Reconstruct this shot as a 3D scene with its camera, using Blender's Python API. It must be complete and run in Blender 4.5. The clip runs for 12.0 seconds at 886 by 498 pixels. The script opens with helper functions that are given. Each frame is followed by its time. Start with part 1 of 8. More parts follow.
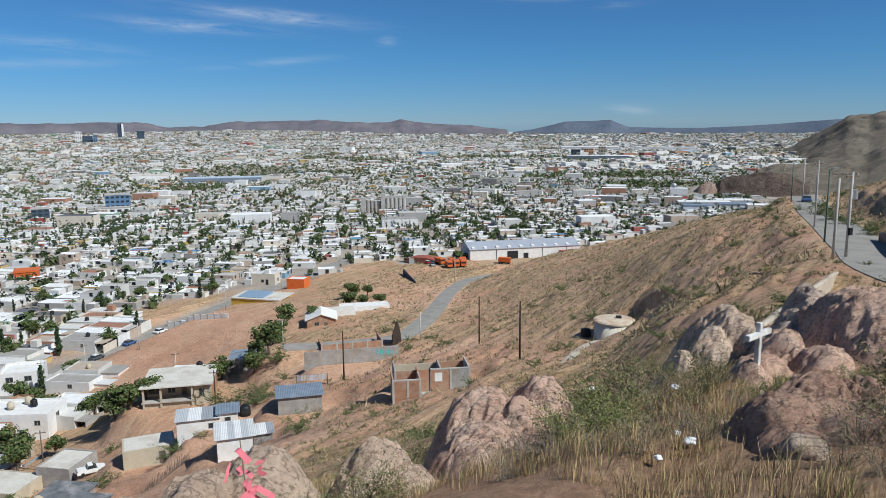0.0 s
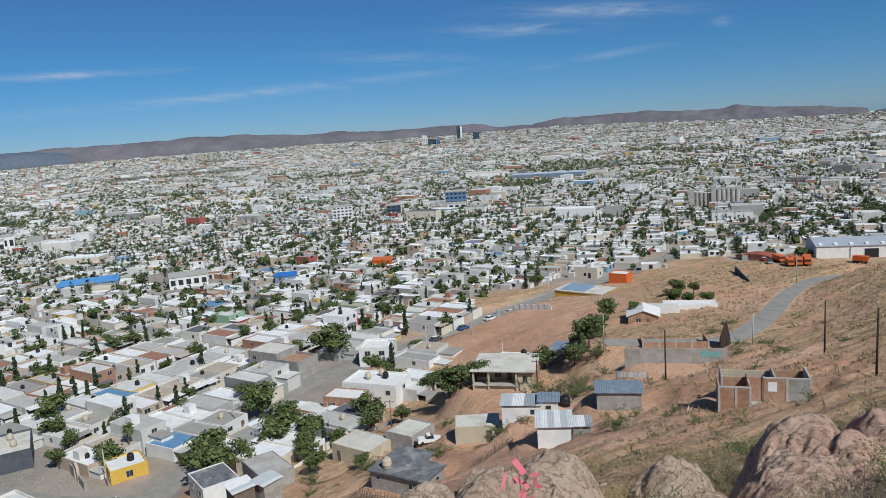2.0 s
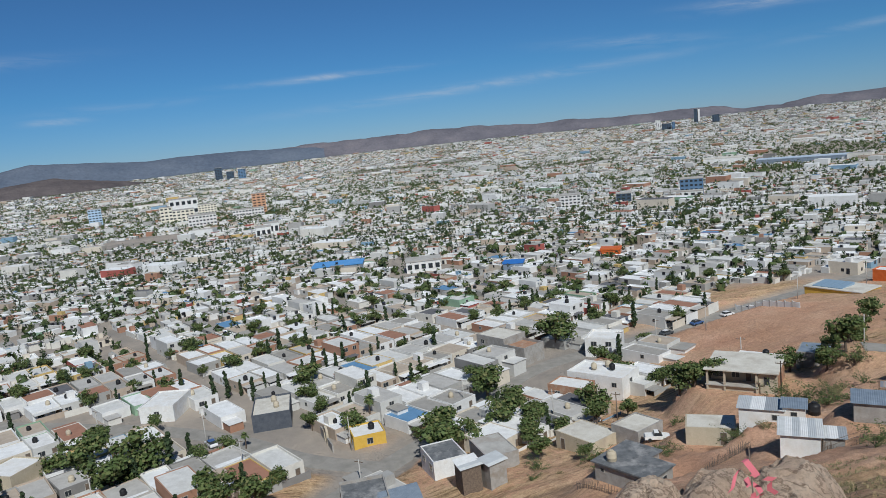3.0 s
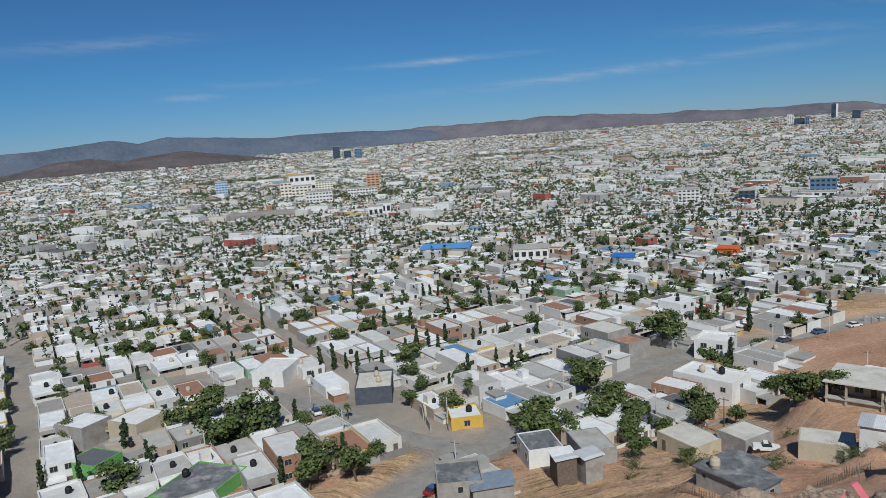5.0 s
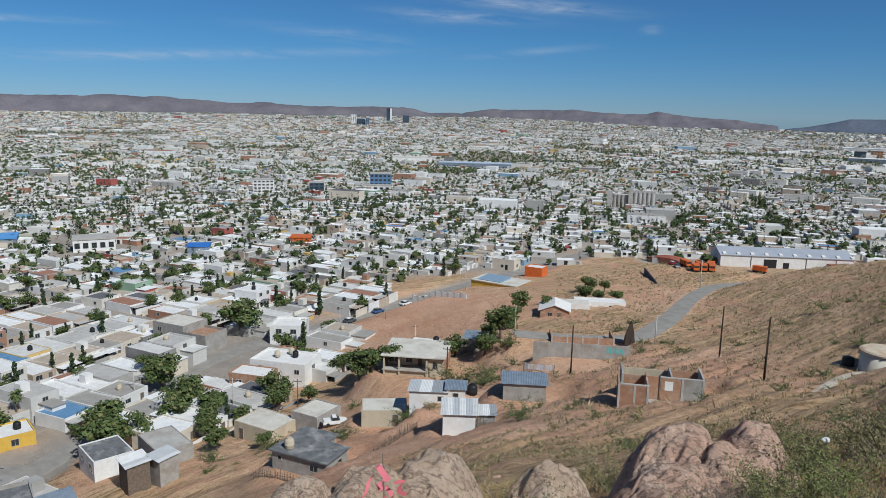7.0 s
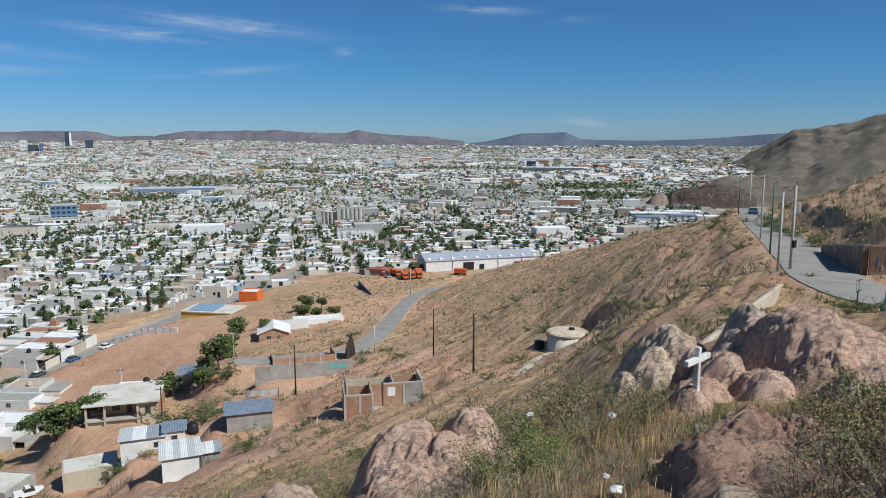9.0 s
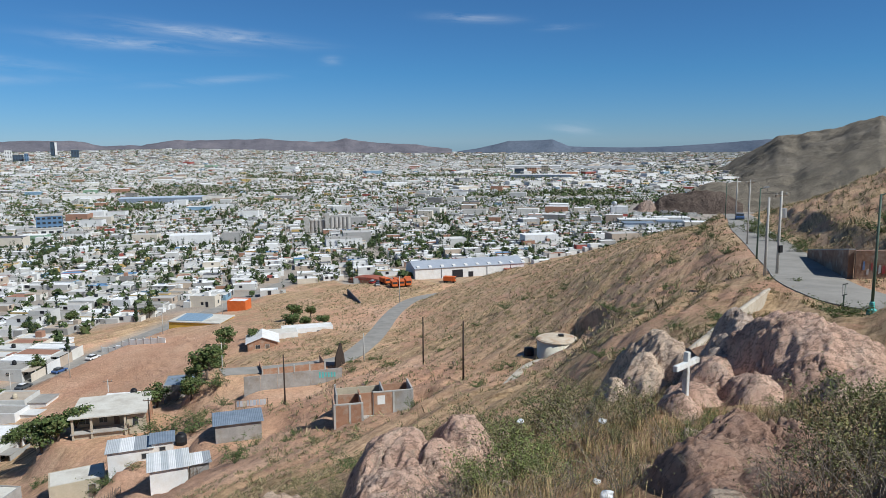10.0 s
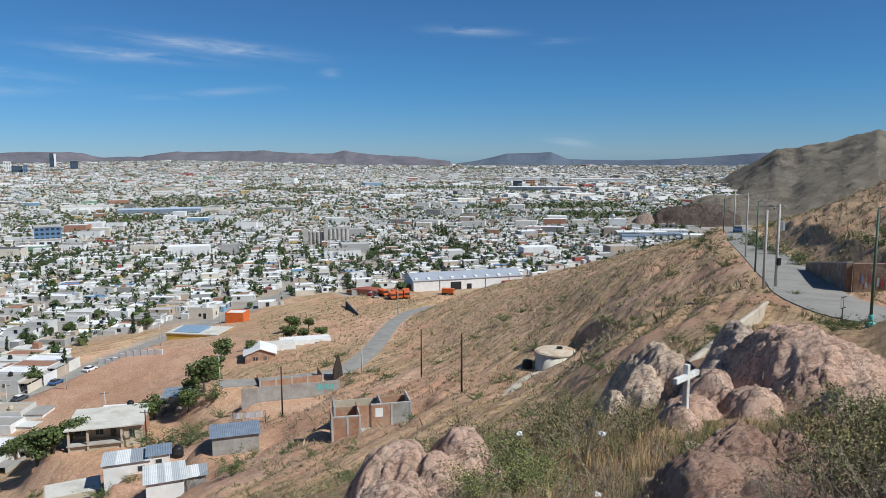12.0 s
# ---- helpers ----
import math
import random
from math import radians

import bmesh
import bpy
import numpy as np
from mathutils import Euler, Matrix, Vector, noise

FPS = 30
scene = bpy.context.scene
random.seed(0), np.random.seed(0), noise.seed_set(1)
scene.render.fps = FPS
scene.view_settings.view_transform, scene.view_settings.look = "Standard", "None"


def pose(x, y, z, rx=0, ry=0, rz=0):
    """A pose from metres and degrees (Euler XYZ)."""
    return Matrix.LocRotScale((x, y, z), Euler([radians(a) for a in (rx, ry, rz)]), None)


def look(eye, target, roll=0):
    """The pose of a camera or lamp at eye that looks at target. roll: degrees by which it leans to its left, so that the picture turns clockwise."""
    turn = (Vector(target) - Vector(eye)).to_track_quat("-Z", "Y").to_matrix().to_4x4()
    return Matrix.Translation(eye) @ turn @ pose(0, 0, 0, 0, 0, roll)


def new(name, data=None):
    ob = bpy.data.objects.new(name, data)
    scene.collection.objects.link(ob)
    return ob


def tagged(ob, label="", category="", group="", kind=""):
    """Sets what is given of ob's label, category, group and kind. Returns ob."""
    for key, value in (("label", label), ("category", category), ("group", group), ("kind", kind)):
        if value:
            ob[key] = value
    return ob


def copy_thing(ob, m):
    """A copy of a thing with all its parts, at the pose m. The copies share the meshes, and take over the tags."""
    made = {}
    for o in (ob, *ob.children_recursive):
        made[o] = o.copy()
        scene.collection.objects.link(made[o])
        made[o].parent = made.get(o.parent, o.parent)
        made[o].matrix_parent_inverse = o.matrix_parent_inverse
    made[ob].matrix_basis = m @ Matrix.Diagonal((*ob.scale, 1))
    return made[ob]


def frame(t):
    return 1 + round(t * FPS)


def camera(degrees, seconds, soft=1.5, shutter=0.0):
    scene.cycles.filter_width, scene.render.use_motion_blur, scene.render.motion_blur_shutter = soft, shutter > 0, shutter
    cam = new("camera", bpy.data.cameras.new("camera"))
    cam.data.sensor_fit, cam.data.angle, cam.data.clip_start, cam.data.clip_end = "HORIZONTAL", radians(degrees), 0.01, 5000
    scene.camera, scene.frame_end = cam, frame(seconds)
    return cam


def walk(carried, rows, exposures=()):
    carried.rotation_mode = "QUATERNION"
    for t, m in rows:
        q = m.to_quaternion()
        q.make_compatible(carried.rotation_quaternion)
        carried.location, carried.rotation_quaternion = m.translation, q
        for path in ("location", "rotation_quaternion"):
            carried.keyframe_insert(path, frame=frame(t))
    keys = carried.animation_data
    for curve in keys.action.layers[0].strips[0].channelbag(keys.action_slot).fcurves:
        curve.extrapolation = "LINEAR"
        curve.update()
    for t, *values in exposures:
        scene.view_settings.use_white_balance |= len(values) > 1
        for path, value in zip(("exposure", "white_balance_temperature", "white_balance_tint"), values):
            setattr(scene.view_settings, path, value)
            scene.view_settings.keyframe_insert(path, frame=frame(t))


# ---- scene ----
cam = camera(62.79, 12.0, soft=0.8)
EYE = 64.0   # height of the eye over the near edge of the plain
ROWS = [
    (0.0, -0.0, -0.0, -0.0, 80.115, 0.484, -0.003),
    (0.5, 0.176, 0.034, 0.071, 80.566, 0.711, 3.635),
    (1.0, 0.235, 0.144, 0.079, 80.442, 1.417, 8.581),
    (1.5, 0.231, 0.279, 0.102, 80.437, 2.13, 14.719),
    (2.0, 0.357, 0.254, 0.147, 80.588, 3.957, 24.929),
    (2.5, 0.393, 0.214, 0.146, 80.931, 5.508, 35.173),
    (3.0, 0.432, 0.19, 0.129, 81.213, 5.847, 42.725),
    (3.5, 0.486, 0.154, 0.07, 81.29, 5.116, 48.572),
    (3.7, 0.489, 0.154, 0.076, 81.301, 5.042, 50.209),
    (5.3, 0.517, 0.183, 0.206, 80.806, 3.793, 51.61),
    (5.5, 0.512, 0.206, 0.228, 80.587, 3.279, 49.25),
    (6.0, 0.474, 0.235, 0.235, 79.861, 1.501, 39.062),
    (6.5, 0.499, 0.429, 0.243, 79.384, -0.022, 28.476),
    (7.0, 0.59, 0.638, 0.222, 79.22, -1.176, 19.523),
    (7.5, 0.635, 0.817, 0.196, 79.505, -0.765, 11.758),
    (7.7, 0.648, 0.848, 0.195, 79.678, -0.699, 9.217),
    (9.3, 0.568, 0.804, 0.063, 81.142, 0.267, -4.178),
    (9.5, 0.568, 0.804, 0.066, 81.236, 0.328, -4.21),
    (10.0, 0.571, 0.8, 0.067, 81.563, 0.366, -4.299),
    (10.5, 0.561, 0.814, 0.074, 81.869, 0.399, -4.383),
    (11.0, 0.548, 0.815, 0.067, 82.15, 0.35, -4.44),
    (11.5, 0.551, 0.806, 0.07, 82.339, 0.314, -4.433),
    (12.0, 0.549, 0.805, 0.058, 82.517, 0.202, -4.403),
]
walk(cam, [(t, pose(x, y, EYE + z, a, b, c)) for t, x, y, z, a, b, c in ROWS],
     [(t, e - 0.03, 6150, 7) for t, e in ((0.0, 0.18), (1.5, 0.02), (2.5, -0.12), (3.5, -0.2), (5.5, -0.25), (6.5, -0.15), (7.5, 0.0), (9.5, 0.2), (12.0, 0.22))])
# ---------------------------------------------------------------- sky and sun
SUN_AZ, SUN_EL = 122.0, 46.0          # clockwise from +y, degrees
world = bpy.data.worlds.new("world")
scene.world = world
world.use_nodes = True
wn, wl = world.node_tree.nodes, world.node_tree.links
sky = wn.new("ShaderNodeTexSky")
sky.sky_type, sky.sun_disc = "NISHITA", False
sky.sun_elevation, sky.sun_rotation = radians(SUN_EL), radians(SUN_AZ)
sky.altitude, sky.air_density, sky.dust_density, sky.ozone_density = 2200, 1.0, 0.08, 5.0
bg = wn["Background"]
bg.inputs["Strength"].default_value = 0.069
coord = wn.new("ShaderNodeTexCoord")
split = wn.new("ShaderNodeSeparateXYZ")
wl.new(coord.outputs["Generated"], split.inputs[0])


def wmath(op, a, b=0.0):
    n = wn.new("ShaderNodeMath")
    n.operation = op
    for sock, v in zip(n.inputs, (a, b)):
        if isinstance(v, (int, float)):
            sock.default_value = v
        else:
            wl.new(v, sock)
    return n.outputs[0]


def wmix(fac, a, b, mode="MIX"):
    n = wn.new("ShaderNodeMix")
    n.data_type, n.blend_type = "RGBA", mode
    for sock, v in ((n.inputs[0], fac), (n.inputs[6], a), (n.inputs[7], b)):
        if isinstance(v, (int, float)):
            sock.default_value = v
        elif isinstance(v, tuple):
            sock.default_value = (*v, 1)
        else:
            wl.new(v, sock)
    return n.outputs[2]


# clear dry highland air: deep blue overhead, paler and hazier low down
air = wn.new("ShaderNodeValToRGB")
wl.new(split.outputs[2], air.inputs[0])
for e, (p, c) in zip((air.color_ramp.elements[0], air.color_ramp.elements[1], air.color_ramp.elements.new(0.09)),
                     ((0.0, (0.50, 0.69, 0.98, 1)), (0.35, (0.47, 0.98, 1.16, 1)), (0.09, (0.42, 0.76, 1.0, 1)))):
    e.position, e.color = p, c
clear = wmix(1.0, sky.outputs[0], air.outputs[0], "MULTIPLY")
# thin cirrus: long wisps at their bearings and heights in the sky
bearing = wmath("MULTIPLY", wmath("ARCTAN2", split.outputs[0], split.outputs[1]), 57.2958)
height = wmath("MULTIPLY", wmath("ARCSINE", split.outputs[2]), 57.2958)
flat = wn.new("ShaderNodeCombineXYZ")
wl.new(wmath("MULTIPLY", bearing, 0.16), flat.inputs[0])
wl.new(wmath("ADD", height, wmath("MULTIPLY", bearing, 0.05)), flat.inputs[1])
curl = wn.new("ShaderNodeTexNoise")
curl.inputs["Scale"].default_value, curl.inputs["Detail"].default_value, curl.inputs["Roughness"].default_value = 1.5, 7, 0.62
curl.inputs["Distortion"].default_value = 0.6
wl.new(flat.outputs[0], curl.inputs["Vector"])
wisps = None
for b0, h0, long, thick, tilt, much in ((-13, 7.8, 5.4, 0.42, -0.07, 0.75), (-18, 7.0, 4.6, 0.34, -0.05, 0.65), (-13, 4.5, 4.4, 0.25, 0.09, 0.3), (6.5, 9.2, 2.6, 0.3, -0.05, 0.5), (-4.2, 6.1, 0.7, 0.3, 0, 0.3),
                                        (13.5, 8.4, 1.6, 0.2, 0.03, 0.25), (-51.5, 5.35, 5.5, 0.22, 0.02, 0.6), (-39, 3.6, 13, 0.32, 0.05, 0.5), (-70.2, 3.7, 1.6, 0.22, 0, 0.6), (-28, 5.5, 5, 0.4, -0.08, 0.3),
                                        (-20, 6.8, 3, 0.3, 0, 0.3), (14.3, 0.9, 1.6, 0.4, -0.1, 0.35), (-66, 4.4, 5, 0.3, 0.03, 0.18), (-76, 7.5, 6, 0.4, 0.06, 0.35)):
    dx = wmath("DIVIDE", wmath("SUBTRACT", bearing, b0), long)
    dy = wmath("DIVIDE", wmath("SUBTRACT", wmath("SUBTRACT", height, h0), wmath("MULTIPLY", wmath("SUBTRACT", bearing, b0), tilt)), thick)
    r2 = wmath("ADD", wmath("MULTIPLY", dx, dx), wmath("MULTIPLY", dy, dy))
    one = wmath("MULTIPLY", wmath("POWER", 2.718, wmath("MULTIPLY", r2, -1.0)), much)
    wisps = one if wisps is None else wmath("MAXIMUM", wisps, one)
veil = wmath("MULTIPLY", wisps, wmath("MULTIPLY", wmath("MAXIMUM", wmath("SUBTRACT", curl.outputs["Fac"], 0.33), 0.0), 2.6))
cloudy = wmix(wmath("MINIMUM", veil, 0.7), clear, (8.0, 8.6, 9.6))
wl.new(cloudy, bg.inputs[0])
sun_data = bpy.data.lights.new("sun", "SUN")
sun_data.energy, sun_data.angle, sun_data.color = 4.5, radians(0.53), (1.0, 0.98, 0.935)
sun = new("sun", sun_data)
sa, se = radians(SUN_AZ), radians(SUN_EL)
sun.matrix_world = look((math.sin(sa) * math.cos(se) * 300, math.cos(sa) * math.cos(se) * 300, EYE + math.sin(se) * 300), (0, 0, EYE))
# ---------------------------------------------------------------- materials
def ramp(nt, fac, stops, mode="LINEAR"):
    n = nt.nodes.new("ShaderNodeValToRGB")
    n.color_ramp.interpolation = mode
    el = n.color_ramp.elements
    while len(el) < len(stops):
        el.new(0.5)
    for e, (p, c) in zip(el, stops):
        e.position, e.color = p, (*c, 1)
    nt.links.new(fac, n.inputs[0])
    return n.outputs[0]


def noise_tex(nt, scale, detail=6, rough=0.6, stretch=None):
    n = nt.nodes.new("ShaderNodeTexNoise")
    n.inputs["Scale"].default_value, n.inputs["Detail"].default_value, n.inputs["Roughness"].default_value = scale, detail, rough
    geo = nt.nodes.new("ShaderNodeNewGeometry")
    out = geo.outputs["Position"]
    if stretch:
        m = nt.nodes.new("ShaderNodeMapping")
        m.inputs["Scale"].default_value = stretch
        nt.links.new(out, m.inputs[0])
        out = m.outputs[0]
    nt.links.new(out, n.inputs["Vector"])
    return n.outputs["Fac"]


def mix(nt, fac, a, b, mode="MIX"):
    n = nt.nodes.new("ShaderNodeMix")
    n.data_type, n.blend_type = "RGBA", mode
    for sock, v in ((n.inputs[0], fac), (n.inputs[6], a), (n.inputs[7], b)):
        if isinstance(v, bpy.types.NodeSocket):
            nt.links.new(v, sock)
        elif isinstance(v, (int, float)):
            sock.default_value = v
        else:
            sock.default_value = (*v, 1)
    return n.outputs[2]


def material(name, rough=0.9, metal=0.0):
    m = bpy.data.materials.new(name)
    m.use_nodes = True
    b = m.node_tree.nodes["Principled BSDF"]
    b.inputs["Roughness"].default_value, b.inputs["Metallic"].default_value = rough, metal
    b.inputs["Specular IOR Level"].default_value = 0.25
    return m, m.node_tree, b


def bumped(nt, b, height, strength, distance):
    n = nt.nodes.new("ShaderNodeBump")
    n.inputs["Strength"].default_value, n.inputs["Distance"].default_value = strength, distance
    nt.links.new(height, n.inputs["Height"])
    nt.links.new(n.outputs[0], b.inputs["Normal"])


def surface(name, lo, hi, scale, rough=0.9, metal=0.0, fine=None, bump=0.3, dist=0.02, dirt=None):
    """A paint, stone or earth: two scales of noise between two colours, fine grain, stains and relief."""
    m, nt, b = material(name, rough, metal)
    col = ramp(nt, noise_tex(nt, scale), [(0.3, lo), (0.7, hi)])
    f = noise_tex(nt, fine or scale * 9, 4, 0.7)
    col = mix(nt, 0.45, col, ramp(nt, f, [(0.25, (0.55, 0.55, 0.55)), (0.75, (1.0, 1.0, 1.0))]), "MULTIPLY")
    if dirt:
        col = mix(nt, ramp(nt, noise_tex(nt, scale * 0.45, 5, 0.7), [(0.5, (0, 0, 0)), (0.68, (1, 1, 1))]), col, dirt)
    nt.links.new(col, b.inputs["Base Color"])
    bumped(nt, b, f, bump, dist)
    return m


def by_island(name, stops, rough=0.9, scale=0.5, per_object=False, amount=0.3):
    """Paint or sheet that differs from piece to piece, worn and stained."""
    m, nt, b = material(name, rough)
    if per_object:
        src = nt.nodes.new("ShaderNodeObjectInfo").outputs["Random"]
    else:
        src = nt.nodes.new("ShaderNodeNewGeometry").outputs["Random Per Island"]
    col = ramp(nt, src, stops, "CONSTANT")
    col = mix(nt, amount, col, ramp(nt, noise_tex(nt, scale, 6, 0.7), [(0.3, (0.5, 0.48, 0.45)), (0.62, (1, 1, 1))]), "MULTIPLY")
    col = mix(nt, amount * 0.6, col, ramp(nt, noise_tex(nt, scale * 7, 3, 0.6), [(0.3, (0.6, 0.6, 0.6)), (0.7, (1, 1, 1))]), "MULTIPLY")
    nt.links.new(col, b.inputs["Base Color"])
    return m


def plain(name, col, rough=0.6, metal=0.0):
    m, nt, b = material(name, rough, metal)
    c = mix(nt, 0.35, col, ramp(nt, noise_tex(nt, 6.0, 4), [(0.3, (0.6, 0.6, 0.6)), (0.7, (1, 1, 1))]), "MULTIPLY")
    nt.links.new(c, b.inputs["Base Color"])
    return m


WALL_STOPS = [(0.0, (0.74, 0.73, 0.71)), (0.26, (0.58, 0.57, 0.54)), (0.42, (0.38, 0.37, 0.35)), (0.54, (0.64, 0.57, 0.47)),
              (0.64, (0.47, 0.38, 0.30)), (0.71, (0.38, 0.21, 0.14)), (0.77, (0.68, 0.65, 0.59)), (0.88, (0.56, 0.40, 0.16)),
              (0.90, (0.22, 0.34, 0.44)), (0.915, (0.38, 0.11, 0.09)), (0.93, (0.74, 0.73, 0.71)), (0.97, (0.24, 0.23, 0.22)),
              (0.99, (0.27, 0.40, 0.28))]
ROOF_STOPS = [(0.0, (0.82, 0.82, 0.81)), (0.26, (0.66, 0.65, 0.62)), (0.46, (0.50, 0.48, 0.45)), (0.62, (0.36, 0.34, 0.31)),
              (0.74, (0.48, 0.40, 0.32)), (0.82, (0.36, 0.19, 0.13)), (0.86, (0.78, 0.77, 0.75)), (0.94, (0.15, 0.15, 0.16)),
              (0.985, (0.14, 0.28, 0.46))]
M_WALLS = by_island("painted_walls", WALL_STOPS, 0.9, 0.25)
M_ROOFS = by_island("roof_coats", ROOF_STOPS, 0.85, 0.3)
# near-black: painted shade inside openings, and the black of small roof tanks
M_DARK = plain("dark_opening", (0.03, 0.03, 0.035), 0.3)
M_ASPHALT = surface("asphalt", (0.25, 0.235, 0.21), (0.36, 0.335, 0.30), 0.35, 0.9, fine=14, bump=0.3)
M_LEAF = by_island("leaves", [(0.0, (0.07, 0.10, 0.035)), (0.3, (0.06, 0.09, 0.032)), (0.6, (0.09, 0.12, 0.042)), (0.85, (0.125, 0.135, 0.055))], 0.75, 3.0)
# ---------------------------------------------------------------- the ground
def quads(name, v, f, mats, index=None, smooth=False):
    me = bpy.data.meshes.new(name)
    v, f = np.asarray(v, float).reshape(-1, 3), np.asarray(f, int)
    k = f.shape[1]
    me.vertices.add(len(v))
    me.vertices.foreach_set("co", v.ravel())
    me.loops.add(f.size)
    me.loops.foreach_set("vertex_index", f.ravel())
    me.polygons.add(len(f))
    me.polygons.foreach_set("loop_start", np.arange(0, f.size, k))
    for m in mats:
        me.materials.append(m)
    if index is not None:
        me.polygons.foreach_set("material_index", np.asarray(index, np.int32))
    me.polygons.foreach_set("use_smooth", np.full(len(f), smooth))
    me.update(calc_edges=True)
    me.validate()
    return me


def hash2(i, j, seed=0):
    h = np.sin(i * 127.1 + j * 311.7 + seed * 74.7) * 43758.5453
    return h - np.floor(h)


def vnoise(x, y, seed=0):
    """Smooth value noise, -1 to 1, for arrays."""
    i, j = np.floor(x), np.floor(y)
    u, w = x - i, y - j
    u, w = u * u * (3 - 2 * u), w * w * (3 - 2 * w)
    a = hash2(i, j, seed) * (1 - u) + hash2(i + 1, j, seed) * u
    b = hash2(i, j + 1, seed) * (1 - u) + hash2(i + 1, j + 1, seed) * u
    return (a * (1 - w) + b * w) * 2 - 1


def fbm(x, y, scale, octaves=4, seed=0, gain=0.5):
    t, a = 0.0, 1.0
    for o in range(octaves):
        t = t + a * vnoise(x * scale * 2 ** o + o * 17.3, y * scale * 2 ** o - o * 9.1, seed + o)
        a *= gain
    return t


# the hill: fall below the eye along bearings, at these distances
FAR = (0, 8, 25, 60, 100, 160, 290, 350)
HILL = {
    -90: (-1.7, -4.2, -14, -38, -60, -64, -64, -64),
    -50: (-1.7, -4.8, -14.5, -38, -60, -64, -64, -64),
    -30: (-1.7, -4.8, -14, -33.5, -52, -63.5, -64, -64),
    -20: (-1.7, -4.7, -13.5, -31.5, -46.5, -56.5, -64, -64),
    -12: (-1.7, -4.6, -13, -28.5, -41.8, -49.5, -63.5, -64),
    -3: (-1.7, -4.3, -12.3, -26.3, -37, -47.5, -60, -64),
    2: (-1.7, -4.1, -11.5, -24.5, -34.5, -46.5, -60, -64),
    13: (-1.7, -3.8, -9.8, -21, -31.2, -34, -46.5, -64),
    20: (-1.7, -3.6, -7.9, -15.5, -20.5, -21.8, -36, -61),
    26: (-1.7, -3.4, -6.9, -12.8, -15.3, -16.8, -29, -58),
    30: (-1.7, -3.2, -6.7, -12.6, -13.6, -13.6, -24, -54),
    36: (-1.7, -3.1, -6.4, -12, -9.2, -4.6, -10, -45)}
for back in (-180, 60, 180):              # behind, the hill goes on rising gently
    HILL[back] = tuple(-1.7 + 27 * (1 - math.exp(-q / 90)) for q in FAR)
ANG = np.array(sorted(HILL))
RAW = np.array([HILL[a] for a in ANG], float)
DEG = np.arange(-180, 181)
ROOT = np.linspace(0, math.sqrt(350), 188)       # square root of the distance, evenly stepped


def soften(t, width, axis):
    """Rounds the creases of the profile table."""
    k = np.exp(-0.5 * (np.arange(-3 * width, 3 * width + 1) / width) ** 2)
    k /= k.sum()
    pad = [(0, 0), (0, 0)]
    pad[axis] = (3 * width, 3 * width)
    u = np.pad(t, pad, mode="edge")
    return np.apply_along_axis(lambda r: np.convolve(r, k, mode="valid"), axis, u)


DENSE = np.stack([np.interp(ROOT ** 2, FAR, row) for row in RAW])
DENSE = np.stack([np.interp(DEG, ANG, DENSE[:, j]) for j in range(DENSE.shape[1])], 1)
DENSE = soften(soften(DENSE, 2, 0), 2, 1)

# roads: centre lines (x, y, z under the eye), half width
ROAD_TOP = [(60, 24, -9.5), (48, 34, -10.3), (39, 43.5, -11.2), (36.2, 50, -11.8), (36.8, 56, -12.2), (39.4, 64, -12.8), (43, 72, -13.3), (47, 82, -13.7), (55.5, 102, -14.8), (67, 130, -16.2), (78, 154, -17.3), (92, 186, -19.5), (116, 236, -27)]
ROAD_LOW = [(-34, 146, -46), (-22, 151, -47), (-10.5, 158, -47.6), (-5.5, 171, -48), (-2.6, 190, -49.8), (0.0, 213, -52), (3.4, 237, -54.6), (9.5, 262, -57.2), (22, 282, -59.5), (46, 298, -61.5)]

STREET = [(-92, 20, -63.9), (-99, 52, -63.9), (-105, 80, -63.9), (-108, 110, -63.9), (-113.5, 150, -63.9), (-101, 186, -63.6), (-91, 216, -63.4), (-79, 250, -63.6), (-64, 290, -63.8), (-48, 335, -63.9), (-30, 390, -65)]
CROSS_STREET = [(-106, 88, -63.9), (-124, 82, -63.9), (-145, 80, -63.9), (-166, 74.5, -63.9), (-192, 63, -63.9), (-238, 40, -63.9), (-300, 12, -63.9)]


def smooth_line(pts, n=14):
    p = np.array(pts, float)
    p = np.vstack([2 * p[0] - p[1], p, 2 * p[-1] - p[-2]])
    out = []
    for k in range(1, len(p) - 2):
        for s in np.arange(n) / n:
            a, b, c, d = p[k - 1], p[k], p[k + 1], p[k + 2]
            out.append(0.5 * (2 * b + (c - a) * s + (2 * a - 5 * b + 4 * c - d) * s ** 2 + (3 * b - 3 * c + d - a) * s ** 3))
    out.append(p[-2])
    return np.array(out)


ROADS = [(smooth_line(ROAD_TOP), 3.2), (smooth_line(ROAD_LOW), 2.6),
         (smooth_line(STREET), 2.9), (smooth_line(CROSS_STREET), 2.7)]


# levelled building plots: x, y, height under the eye, radius
PLOTS = [(25.1, 103.9, -31.7, 4.5), (-2.2, 91.5, -35.4, 6.0), (-28, 93, -44.0, 4.5), (-37, 108, -46.6, 6.0), (-22, 105, -42.3, 5.5), (-46.6, 107, -51.8, 5.5), (-51.3, 134, -52.3, 9.5),
         (-48.8, 86.6, -50.5, 6.5), (-18, 129, -45.0, 6.0), (-19.5, 149, -48.2, 7.0), (36, 342, -63.0, 30.0), (2, 312, -61.2, 13.0), (-9, 331, -64.0, 10.0), (44, 59, -12.5, 6.0)]


RILL = -0.65                          # depth of the paths and rills that run along the slope


def plain_fall(d):
    return np.interp(d, (0, 350, 620, 1000, 2500, 5000), (-64, -64, -75, -79, -80, -75))


